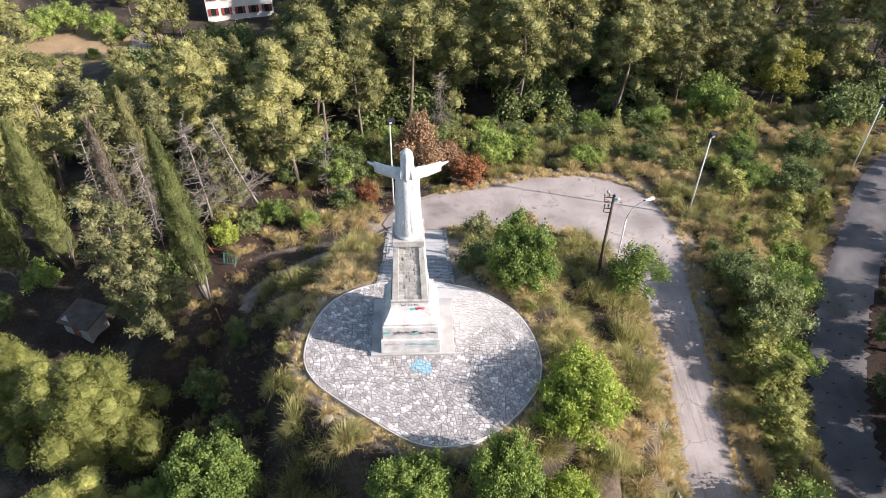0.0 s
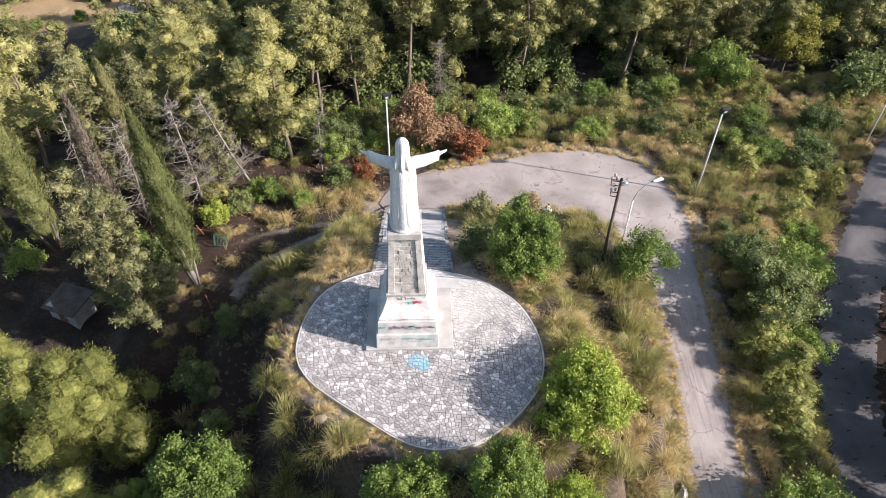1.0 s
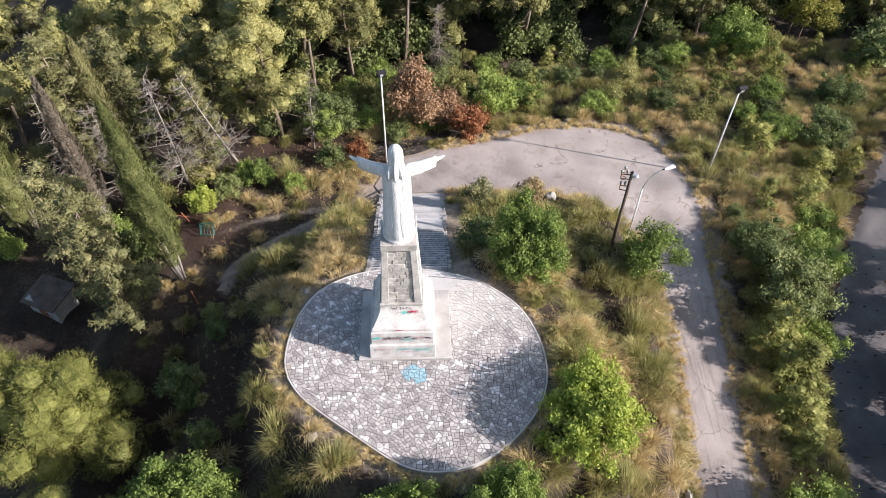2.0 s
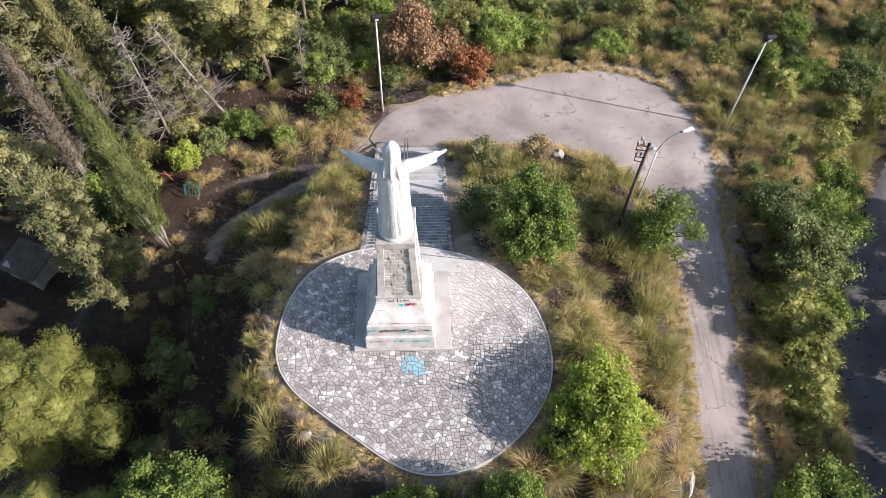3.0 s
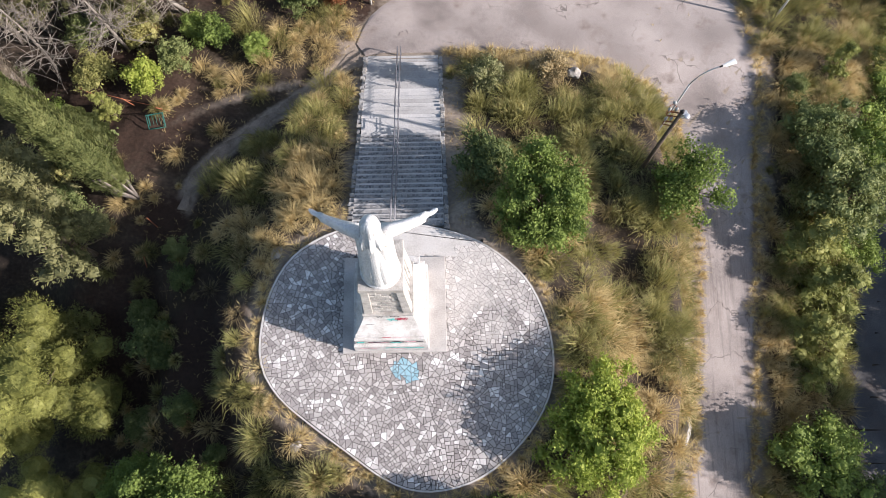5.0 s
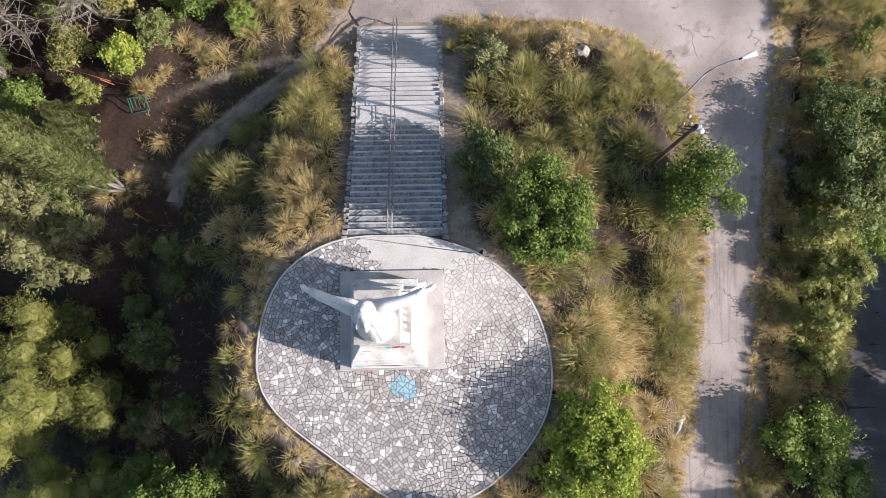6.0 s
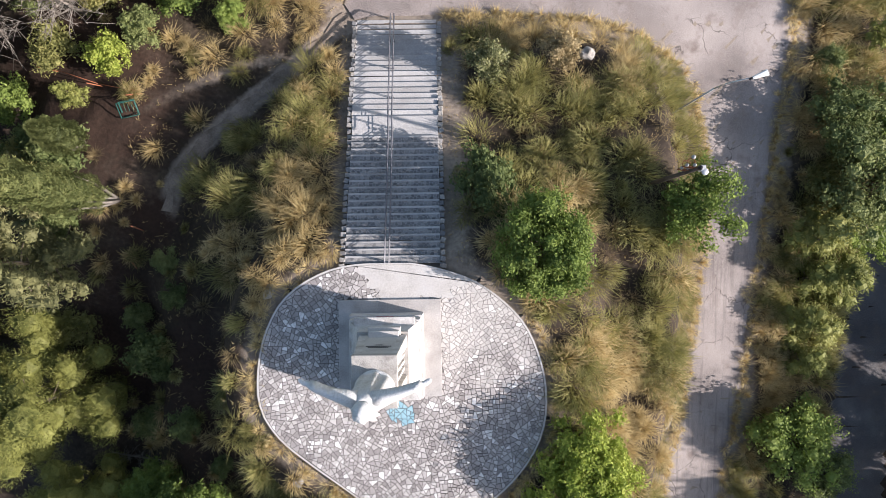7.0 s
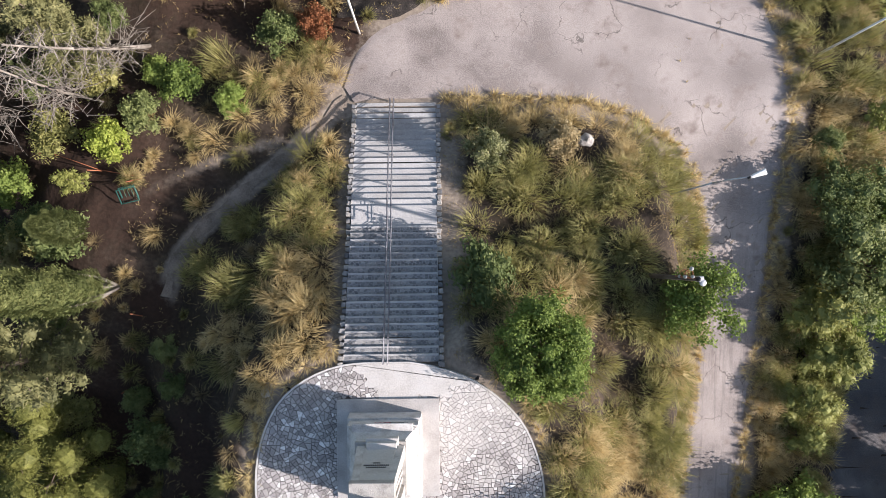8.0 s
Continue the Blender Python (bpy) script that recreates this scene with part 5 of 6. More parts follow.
plant("dead_tree", "dead_a", None, M_DEADWOOD, None, *DEAD, (-20.8, 16.2), 0.95, 100, "dead trees", lean=(0, -5))
plant("dead_tree", "dead_b", None, M_DEADWOOD, None, *DEAD, (-24.5, 16.0), 0.9, 200, "dead trees")
plant("dead_tree", "dead_b", None, M_DEADWOOD, None, *DEAD, (-8.0, 23.2), 0.6, 250, "dead trees", lean=(0, -12))
plant("dead_tree", "dead_a", None, M_DEADWOOD, None, *DEAD, (3.0, 41.0), 0.8, 300, "dead trees")
plant("fallen_branch", "dead_b", None, M_DEADWOOD, None, "fallen bleached branch with bare twigs on shaded soil", "branch", (-16.2, -6.6), (0.4, 0.4, 0.42), 0, lean=(0, 80), sink=-0.35)

# the wood beyond: trees set by chance, kept apart
_r = np.random.default_rng(17)
_kinds = ["pine_a", "pine_b", "pine_c", "pine_d"]
_spots = [(-9.9, 23.6), (-9.7, 36.9), (-6.1, 39.9), (-0.9, 42.5), (10.7, 49.1), (18.9, 51.6), (36.1, 57.7), (43.4, 56.5), (3.5, 47), (26.5, 54), (-20, 20), (-15, 19), (-27, 13.7), (-34, 18), (-24, 7)]
for _ in range(6000):
    if len(_spots) > 270:
        break
    _x, _y = _r.uniform(-75, 85), _r.uniform(14, 125)
    if _y < 41 + 0.12 * abs(_x - 8) and _x > -11 or _y < 22 - 0.1 * _x and _x <= -11 and _x > -30 or _x <= -30 and _y < 14:
        continue
    if ((_x + 62) / 20) ** 2 + ((_y - 93) / 15) ** 2 < 1 or -72 < _x < -36 and 60 < _y < 108 and _x < -20 - 0.36 * (_y - 60) + 6 or -46 < _x < -22 and _y > 90 or 12 < _x < 24 and _y > 96 or _x > 38 and _y < 45 and _x < 75:
        continue
    _k = (_x - 0.5) / (_y + 27)
    if _y > 40 and -0.66 < _k < -0.43 or _y > 62 and -0.31 < _k < -0.235:
        continue
    if abs(_x - 0.5) > 0.66 * (_y + 27) + (12 if _x > 0 else 6):
        continue
    if any((_x - a) ** 2 + (_y - b) ** 2 < (12.0 if _y < 70 else 14.0) for a, b in _spots):
        continue
    _spots.append((_x, _y))
    _tall = max(0.3, (28 - (0.44 if _k < -0.38 else 0.405) * (_y + 27) - high(_x, _y)) / 14.0) if _y > 24 and (-0.66 < _k < -0.4 or -0.35 < _k < -0.19) else 9.0
    _k = _kinds[_r.integers(4)] if _y < 52 else ("far_a", "far_b", "far_c")[_r.integers(3)]
    if _x < -14 and _y < 50 and _r.random() < 0.3:
        plant("conifer", "grey_a" if _r.random() < 0.5 else "grey_b", None, M_BARK, M_GREYCON, *GREYC, (_x, _y), min(_tall, _r.uniform(0.75, 1.1)), _r.uniform(0, 360), "grey conifers")
    else:
        pine(_k, _x, _y, min(_tall, _r.uniform(0.65, 1.2) * (0.9 if _x > 20 else 1)), _r.uniform(0, 360))


# ---------------------------------------------------------------- bushes
def bush(kind, make, mat, label, x, y, s=1.0, turn=0.0, group="bushes", name="bush", category="bush", **more):
    return plant(name, kind, make, M_BARK, mat, label, category, (x, y), s, turn, group, **more)


FRESH, LIME, DARKB, OLIVEB = "bright green leafy bush on the grassy slope", "yellow-green leafy bush beside the terrace", "dark green dense bush among the scrub", "olive-green rounded shrub in dry grass"
_big = lambda: broadleaf_meshes(71, 4.6, 2.4, 15000, 0.14, 95, 0.1, 0.03, 0.62, (0.09, 0.21))
_lim = lambda: broadleaf_meshes(72, 3.6, 2.3, 14000, 0.135, 90, 0.03, 0.03, 0.62, (0.09, 0.21))
_sml = lambda: broadleaf_meshes(73, 2.2, 1.3, 2400, 0.15, 34, 0.06, 0.0, 0.62, (0.14, 0.3))
_drk = lambda: broadleaf_meshes(74, 3.4, 2.2, 4600, 0.15, 60, 0.05, 0.0, 0.62, (0.11, 0.26))
_spr = lambda: broadleaf_meshes(75, 4.6, 2.1, 4600, 0.18, 30, 0.25, 0.15, 0.62, (0.12, 0.3))
_olv = lambda: broadleaf_meshes(76, 1.9, 1.5, 1500, 0.18, 30, 0.0, 0.0, 0.36, (0.15, 0.3))
_yng = lambda: pine_meshes(81, 3.0, 0.95, 1700, 0.17, bare=0.03, clump=0.3, top=0.6, dead=0, tiers=7, arms=5, slim=0.26)
YOUNGP = "young bushy pine with upright tips in scrub"
bush("young_oak", _big, M_BROAD, FRESH, 6.7, 4.5, (1.08, 1.1, 1.18), 0, z=-1.6)
bush("dark_small", _sml, M_SHRUB, "small dark green dense bush", 4.7, 7.3, (1.2, 1.7, 1.0), 20, z=-2.5)
bush("sapling", _spr, M_BROAD, "open young tree with sparse green leaves", 14.5, 6.4, (1, 1, 1), 0, name="young_tree", category="tree", z=-4.6)
bush("lime_bush", _lim, M_LIME, LIME, 8.4, -5.6, (1.12, 1.2, 1.3), 0, z=-1.7)
bush("young_oak", None, M_BROAD, FRESH, 4.2, -9.8, (0.95, 0.8, 1.15), 90, z=-2.4)
bush("lime_bush", None, M_LIME, LIME, 7.0, -10.6, (0.75, 0.75, 0.95), 130, z=-2.6)
bush("young_oak", None, M_BROAD, FRESH, -0.3, -10.2, (1.0, 0.8, 1.05), 200, z=-2.6)
bush("young_oak", None, M_BROAD, FRESH, -9.9, -8.3, (1.05, 0.9, 1.05), 40, z=-4.0)
bush("young_oak", None, M_BROAD, FRESH, -12.4, -7.6, (0.8, 0.7, 0.75), 100, z=-5.6)
for _x, _y, _s in ((-10.5, -4.2, 0.7), (-12.2, -1.5, 0.6), (-13.5, -4.5, 0.8), (-11.0, 2.2, 0.6), (-13.8, 1.2, 0.7), (-8.8, -6.2, 0.5), (-17.3, 9.8, 1.25), (-18.6, 10.6, 1.0), (-13.3, 16.4, 0.95), (-21.3, 9.4, 1.1), (-11.8, 4.0, 0.6)):
    bush("dark_small", None, M_SHRUB, "small dark green dense bush on the shaded slope", _x, _y, _s, _x * 70 % 360)
bush("young_oak", None, M_BROAD, FRESH, -13.0, -11.5, (1.1, 1.0, 0.9), 140, z=-5.4)
bush("young_oak", None, M_BROAD, FRESH, -4.5, -13.0, (1.1, 1.0, 0.9), 300, z=-4.2)
bush("young_oak", None, M_BROAD, FRESH, 10.0, -12.5, (1.0, 1.0, 0.9), 20, z=-4.0)
bush("lime_small", _sml, M_LIME, "small yellow-green leafy bush", -14.8, 14.7, 1.0, 0, z=-5.9)
bush("leafy_small", _sml, M_BROAD, "small bright green leafy bush", -11.2, 18.0, (1.05, 0.95, 0.95), 60)
bush("leafy_small", None, M_BROAD, "small bright green leafy bush", -8.7, 17.1, 0.8, 160)
bush("leafy_small", None, M_BROAD, "small bright green leafy bush", -12.6, 18.6, 0.8, 200)
bush("rust_small", _sml, M_RUST, "rusty red dying bush near asphalt", -4.2, 21.2, (0.85, 0.85, 1.0), 0)
bush("dark_small", None, M_SHRUB, "small dark green dense bush", -6.2, 20.9, 1.0, 100)
bush("dark_bush", _drk, M_SHRUB, DARKB, -6.4, 25.4, 1.0, 0)
bush("dark_bush", None, M_SHRUB, DARKB, -9.6, 27.6, 0.9, 90)
bush("brown_tree", lambda: broadleaf_meshes(78, 5.6, 2.2, 6500, 0.21, 22, 0.15, 0.15), M_BROWN, "scorched brown-leaved tree beside burnt ground", 0.2, 26.2, (1.1, 1.1, 1.2), 0, name="scorched_tree", category="tree")
bush("rust_big", lambda: broadleaf_meshes(79, 2.8, 1.7, 4200, 0.19, 16, 0.1, 0.1), M_RUST, "rusty red scorched bush near asphalt", 4.6, 25.6, 1.0, 0)
bush("brown_tree", None, M_BROWN, "scorched brown-leaved bush beside burnt ground", 3.2, 27.0, (0.9, 0.9, 0.7), 120)
bush("green_mid", _drk, M_BROAD, "green leafy bush behind the turning place", 7.1, 28.6, (1, 1, 1.25), 0)
bush("green_mid", None, M_BROAD, "green leafy bush under a tall pine", -7.0, 24.4, (0.8, 0.8, 0.9), 60)
bush("green_mid", None, M_BROAD, "green leafy bush behind the turning place", 9.8, 30.0, (0.9, 0.9, 0.8), 110)
bush("blossom", _sml, M_BLOSSOM, "pale flowering shrub beside the lane", 4.85, 13.8, (0.95, 0.95, 1.1), 0)
bush("brown_small", _sml, M_DRY, "dry brownish shrub beside the lane", 8.6, 14.4, (0.9, 0.9, 0.75), 0)
bush("green_mid", None, M_BROAD, "broad round green bush on the grassy bank", 32.6, 40.5, (1.5, 1.5, 1.6), 180)
# the belt between the two roads
for _x, _y, _s, _k, _t in ((25.8, 7.4, 1.4, "dark_bush", 0), (24.8, 11.6, 1.05, "dark_bush", 140), (27.4, 5.0, 0.9, "green_mid", 70), (28.6, 11.0, 1.15, "green_mid", 200), (31.5, 15.0, 1.0, "green_mid", 20), (23.2, -7.3, 1.3, "green_mid", 50), (25.2, -9.5, 1.0, "dark_bush", 10), (35.0, 24.5, 1.1, "dark_bush", 330), (39.0, 31.0, 1.0, "dark_bush", 210), (31.0, 24.6, 0.9, "green_mid", 120)):
    bush(_k, None, {"dark_bush": M_SHRUB, "green_mid": M_BROAD, "lime_small": M_LIME}[_k], {"dark_bush": DARKB, "green_mid": "green leafy bush between the two roads", "lime_small": "small yellow-green leafy bush"}[_k], _x, _y, _s, _t, "bushes between the roads")
for _x, _y, _s in ((23.5, 4.6, 1.25), (24.9, 5.4, 1.4), (24.1, 2.4, 1.2), (25.8, 3.0, 1.3), (23.3, 0.2, 1.1), (24.9, -0.6, 1.2), (23.9, -2.6, 1.1), (30.6, 17.2, 1.1), (33.6, 21.2, 1.3), (29.0, 22.8, 1.2)):
    bush("bright_pine", _yng, M_YOUNGPINE, "bright yellow-green young pine between two roads", _x, _y, (_s * 1.35, _s * 1.35, _s * 0.85), _x * 90 % 360, "young pines", name="young_pine", category="pine tree")
# scrub at the wood's edge and round the slope
_r = np.random.default_rng(19)
_made = []
for _ in range(900):
    if len(_made) > 105:
        break
    _x, _y = _r.uniform(-34, 46), _r.uniform(-8, 45)
    _d = float(away_from_paving(_x, _y)[0])
    _west, _north, _east = _x < -12 and _y > -2, _y > 24 and -14 < _x < 45, _x > 23.5
    if _d < 1.6 or not (_west or _north or _east) or any((_x - a) ** 2 + (_y - b) ** 2 < 6.0 for a, b in _made) or ((_x + 24.5) ** 2 + (_y - 5) ** 2 < 30):
        continue
    if _x > 33 and _y < 14:
        continue
    if math.hypot(_x + 14.3, _y - 6.6) < 3.2:
        _x, _y = -20.5, 12.5
    _made.append((_x, _y))
    _u = _r.random()
    if _u < 0.25 or _east and _u > 0.75:
        bush("young_pine", _yng, M_YOUNGPINE, YOUNGP, _x, _y, _r.uniform(0.7, 1.15), _r.uniform(0, 360), "young pines", name="young_pine", category="pine tree")
    elif _u < 0.5 or _east and _u < 0.68:
        bush("olive_shrub", _olv, M_OLIVE, OLIVEB, _x, _y, _r.uniform(0.6, 1.2), _r.uniform(0, 360), "scrub")
    elif _u < 0.72:
        bush("dark_bush", None, M_SHRUB, DARKB, _x, _y, _r.uniform(0.4, 0.75), _r.uniform(0, 360), "scrub")
    elif _u < 0.85:
        bush("dark_small", None, M_SHRUB, "small dark green dense bush", _x, _y, _r.uniform(0.7, 1.2), _r.uniform(0, 360), "scrub")
    else:
        bush("leafy_small", None, M_BROAD, "small bright green leafy bush", _x, _y, _r.uniform(0.7, 1.3), _r.uniform(0, 360), "scrub")
for _ in range(500):
    if len(_made) > 150:
        break
    _x, _y = _r.uniform(-12, 34), _r.uniform(26.5, 42)
    if any((_x - a) ** 2 + (_y - b) ** 2 < 4.5 for a, b in _made) or float(away_from_paving(_x, _y)[0]) < 2.0:
        continue
    _made.append((_x, _y))
    _u = _r.random()
    _k = "dark_bush" if _u < 0.2 else "green_mid" if _u < 0.4 else "olive_shrub" if _u < 0.68 else "young_pine"
    if _k == "young_pine":
        bush(_k, None, M_OLIVE, YOUNGP, _x, _y, _r.uniform(0.8, 1.3), _r.uniform(0, 360), "young pines", name="young_pine", category="pine tree")
        continue
    bush(_k, None, {"dark_bush": M_SHRUB, "green_mid": M_BROAD, "olive_shrub": M_OLIVE}[_k], {"dark_bush": DARKB, "green_mid": "green leafy bush at the wood's edge", "olive_shrub": OLIVEB}[_k], _x, _y, _r.uniform(0.5, 0.9) * (1.4 if _u >= 0.4 else 1.0), _r.uniform(0, 360), "scrub")
_under, _uv, _uf = broadleaf_meshes(77, 2.6, 2.1, 420, 0.36, 14, 0.02)[1], [], []
for _ in range(1500):
    if len(_made) > 330:
        break
    _x, _y = _r.uniform(-40, 60), _r.uniform(36, 66)
    if any((_x - a) ** 2 + (_y - b) ** 2 < 5.0 for a, b in _made) or float(away_from_paving(_x, _y)[0]) < 2.5 or 30 < _x < 47 and _y < 49:
        continue
    _made.append((_x, _y))
    _k, _s = _r.uniform(0, 6.283), _r.uniform(0.7, 1.5)
    _turn = np.array([(math.cos(_k), math.sin(_k), 0), (-math.sin(_k), math.cos(_k), 0), (0, 0, 1)])
    _uv.append(_under[0] @ _turn * _s + (_x, _y, high(_x, _y) - 0.1))
    _uf.append(_under[1] + len(_under[0]) * len(_uf))
tagged(new("undergrowth", mesh_of("undergrowth", np.vstack(_uv), np.vstack(_uf), M_SHRUB)), "dark shrubby undergrowth beneath the pine wood", "undergrowth", kind="stuff")
bush("leafy_tree", lambda: broadleaf_meshes(83, 7.5, 3.3, 9000, 0.24, 70, 0.15, 0.03, 0.62, (0.1, 0.22)), M_YELLOWTREE, "tall yellowing leafy tree at the wood's edge", 43.0, 46.5, 1.1, 75, name="leafy_tree", category="tree")
# trees beyond the lower road, which shade it
for _x, _y, _s in ((36.5, -3, 1.0), (37.5, 4, 0.9), (40.5, -8, 1.0), (39.5, 8.5, 0.85), (43, 1, 1.1), (36, -12, 0.9), (45.5, 12, 0.9), (52, 24, 0.9), (59, 27, 1.0), (35.2, 1.5, 0.9), (34.4, -6.5, 0.95), (38.2, -1, 1.1), (41.5, 6, 1.1), (43.5, -5, 1.1), (47.5, 18, 1.0), (34.8, -16, 1.0), (49, 9, 1.1)):
    pine(_kinds[int(_x) % 4], _x, _y, _s * (1.12 if _y < -7 else 0.68 if _x < 40 else 0.8), _x * 40 % 360, group="pines beside the lower road")


for _k in range(6):
    pine(("pine_c", "pine_d", "pine_a")[_k % 3], 37.0 + 1.6 * (_k % 3), -24 + 5.5 * _k, (1.05 if _k < 3 else 0.62) + 0.08 * (_k % 2), _k * 77 % 360, group="pines beside the lower road")
for _x, _y, _s in ((34.6, -14, 1.0), (34.4, -9, 0.9), (34.8, -2, 1.0), (35.2, 3.5, 1.0), (37.5, 8.0, 1.0), (34.5, -19, 1.0)):
    bush("dark_bush", None, M_SHRUB, "dark green bush on the bank of the lower road", _x, _y, _s, _x * 50 % 360, "bushes beside the lower road")
# trees and bushes round the far meadow
for _x, _y, _s in ((-70, 88, 1.0), (-70, 79, 0.7), (-74, 95, 1.1), (-61, 71, 0.5), (-55, 62, 0.5), (-48, 57, 0.5), (-43, 54, 0.5), (-38, 56, 0.55), (-52, 56, 0.5), (-47, 102, 0.8), (-56, 106, 0.9)):
    pine(("far_a", "far_c", "far_b")[int(-_x) % 3], _x, _y, _s, _x * 31 % 360)
for _x, _y, _s in ((-66, 102, 1.9), (-60, 101, 1.4), (-55.5, 98, 1.1), (-58, 90, 0.7), (-54, 89, 0.5), (-64, 86, 0.8), (-71, 99, 1.8)):
    bush("green_mid", None, M_BROAD, "leafy green bush round the far meadow", _x, _y, _s, _x * 31 % 360, "bushes round the meadow")


# ---------------------------------------------------------------- grass
def blades(cx, cy, cz, height, radius, count, r, width, arch, fill):
    """Tufts of fine arching blades at many places, as arrays. fill: how evenly a tuft is filled, from a fan (0) to a dome (1)."""
    n = len(cx) * count
    i = np.repeat(np.arange(len(cx)), count)
    a, k = r.uniform(0, 6.283, n), r.random(n) ** (0.75 - 0.2 * fill)
    h, rad = height[i] * r.uniform(0.6, 1.1, n) * (1 - 0.35 * fill * k * k), radius[i]
    spread0 = 0.18 + 0.45 * fill
    base = np.stack([cx[i] + spread0 * rad * k * np.cos(a), cy[i] + spread0 * rad * k * np.sin(a), cz[i] - 0.08], 1)
    b = a + r.normal(0, 0.7, n)
    out = np.stack([np.cos(b), np.sin(b), np.zeros(n)], 1) * ((1 - 0.6 * fill) * rad * k * r.uniform(0.6, 1.25, n))[:, None]
    sway = r.normal(0, 0.16, (len(cx), 2))[i] * h[:, None]
    side = np.stack([-np.sin(b), np.cos(b), np.zeros(n)], 1) * (width * r.uniform(0.7, 1.4, n))[:, None]
    mid = base + out * 0.4 + (0, 0, 1) * (h * 0.7)[:, None]
    tip = base + out * (1.0 + arch * 0.3) + (0, 0, 1) * (h * (1.0 - arch * k * 0.55))[:, None]
    mid[:, :2] += sway * 0.35
    tip[:, :2] += sway
    v = np.stack([base, mid + side, tip, mid - side], 1).reshape(-1, 3)
    return v, np.arange(4 * n).reshape(n, 4)


_r = np.random.default_rng(29)
_n = 6600
_x, _y = _r.uniform(-16, 52, _n), _r.uniform(-13, 44, _n)
_d = away_from_paving(_x, _y)
_zone = np.where((_x > -13.5) & (_x < 18.5) & (_y < 19), 1.0, np.where((_x > 20) & (_x < 40), 0.9, 0.6))
_zone = np.where((_x < -7.0) & (_y < 7), np.clip(0.6 + 0.12 * (_x + 7), 0.28, 1), _zone)
_zone = np.where((_y < -8) & (_x < 11), 0.35, _zone)
_zone = np.where((_x < -11.5) & (_y >= 7), 0.2, np.where((_x < -9.0) & (_y >= 7), 0.4, np.where((_x < -6) & (_y > 7), 0.7, _zone)))
_zone = np.where((_x > 21) & (_y < -5), 0.3, np.where((_x > 28) & (_y > 27), 0.95, _zone))
_zone = np.where((_x < -5) & (_y > 19.5), 0.15, _zone)
_zone = np.where((_x > 2.2) & (_x < 3.9) & (_y > 4) & (_y < 17), 0.22, _zone)
_zone = np.where((np.hypot((_x - 7.9) / 0.9, (_y - 0.9) / 1.8) < 1) | (np.hypot(_x - 7.8, _y + 3.4) < 0.8), 0.25, _zone)
_keep = (_d > 0.12) & (_r.random(_n) < _zone) & ~((_x > 33) & (_y < 12)) & ~((_y > 38) & (_x < 22)) & ~((np.abs(_x - 10.1) < 1.1) & (np.abs(_y - 14.1) < 1.1)) & (np.hypot(_x - 4.8, _y - 13.4) > 1.2) & (np.hypot(_x - 8.7, _y - 14.0) > 1.1)
_keep &= ~((np.abs(_x - 1.5) < 5) & (np.abs(_y - 24.2 - 0.4 * (_x - 1)) < 1.3))
_x, _y, _d = _x[_keep], _y[_keep], _d[_keep]
_gz = ground(_x, _y)
_patchy = np.sin(_x * 0.55 + 1.3 * np.sin(_y * 0.4)) + np.cos(_y * 0.62 + 0.8 * np.sin(_x * 0.5)) + _r.normal(0, 1.0, len(_x))
_patchy -= 0.9 * ((_x > 2) & (_x < 13) & (_y > 11.3) & (_y < 18)) + 1.7 * ((_x > 8.5 - 0.3 * _y) & (_x < 19) & (_y < 4)) + 0.8 * ((_x > 28) & (_y > 27)) + 1.1 * ((_x > 20.5) & (_x < 24.5) & (_y > -4)) + 0.9 * ((_x >= 24.5) & (_x < 34) & (_y > 9) & (_y < 27)) + 1.1 * ((_x > -7) & (_x < -2) & (_y > 2) & (_y < 9)) + 0.5 * ((_x > -7) & (_x < -2) & (_y >= 9)) + np.where((_x < -2) & (_y > 3), 0.35, 0.0) + np.where(_d < 0.9, 0.8, 0) - np.where((_x > 6) & (_x < 18), 0.6, 0)
_sets = [
    ("straw_tufts", _patchy < -0.9, M_STRAW, 200, 1.1, 0.95, 0.0105, 0.75, 0.45, "golden dry grass tufts all over the slope"),
    ("olive_tufts", (_patchy >= -0.9) & (_patchy < 0.1), M_GRASS, 200, 1.1, 0.95, 0.0105, 0.7, 0.55, "olive-green feather grass tufts on the slope"),
    ("broom_scrub", (_patchy >= 0.1) & (_patchy < 1.6), M_BROOM, 230, 1.4, 1.0, 0.0105, 0.4, 0.75, "soft grey-olive broom scrub on the slope"),
    ("dry_tufts", _patchy >= 1.6, M_DRY, 120, 0.7, 0.75, 0.008, 0.6, 0.4, "brown withered grass tufts on the slope"),
]
for _name, _m, _mat, _c, _h, _rad, _w, _arch, _fill, _label in _sets:
    _k = int(_m.sum())
    _size = _r.uniform(0.55, 1.3, _k) * np.where((_x[_m] < -8.5) & (_y[_m] < 7) | (_x[_m] < -10.5), 0.68, 1.0) * np.where(_d[_m] < 0.5, 0.65, 1.0)
    _v, _q = blades(_x[_m], _y[_m], _gz[_m], _h * _size, _rad * _size, _c, _r, _w, _arch, _fill)
    tagged(new(_name, mesh_of(_name, _v, _q, _mat)), _label, "grass", kind="stuff")
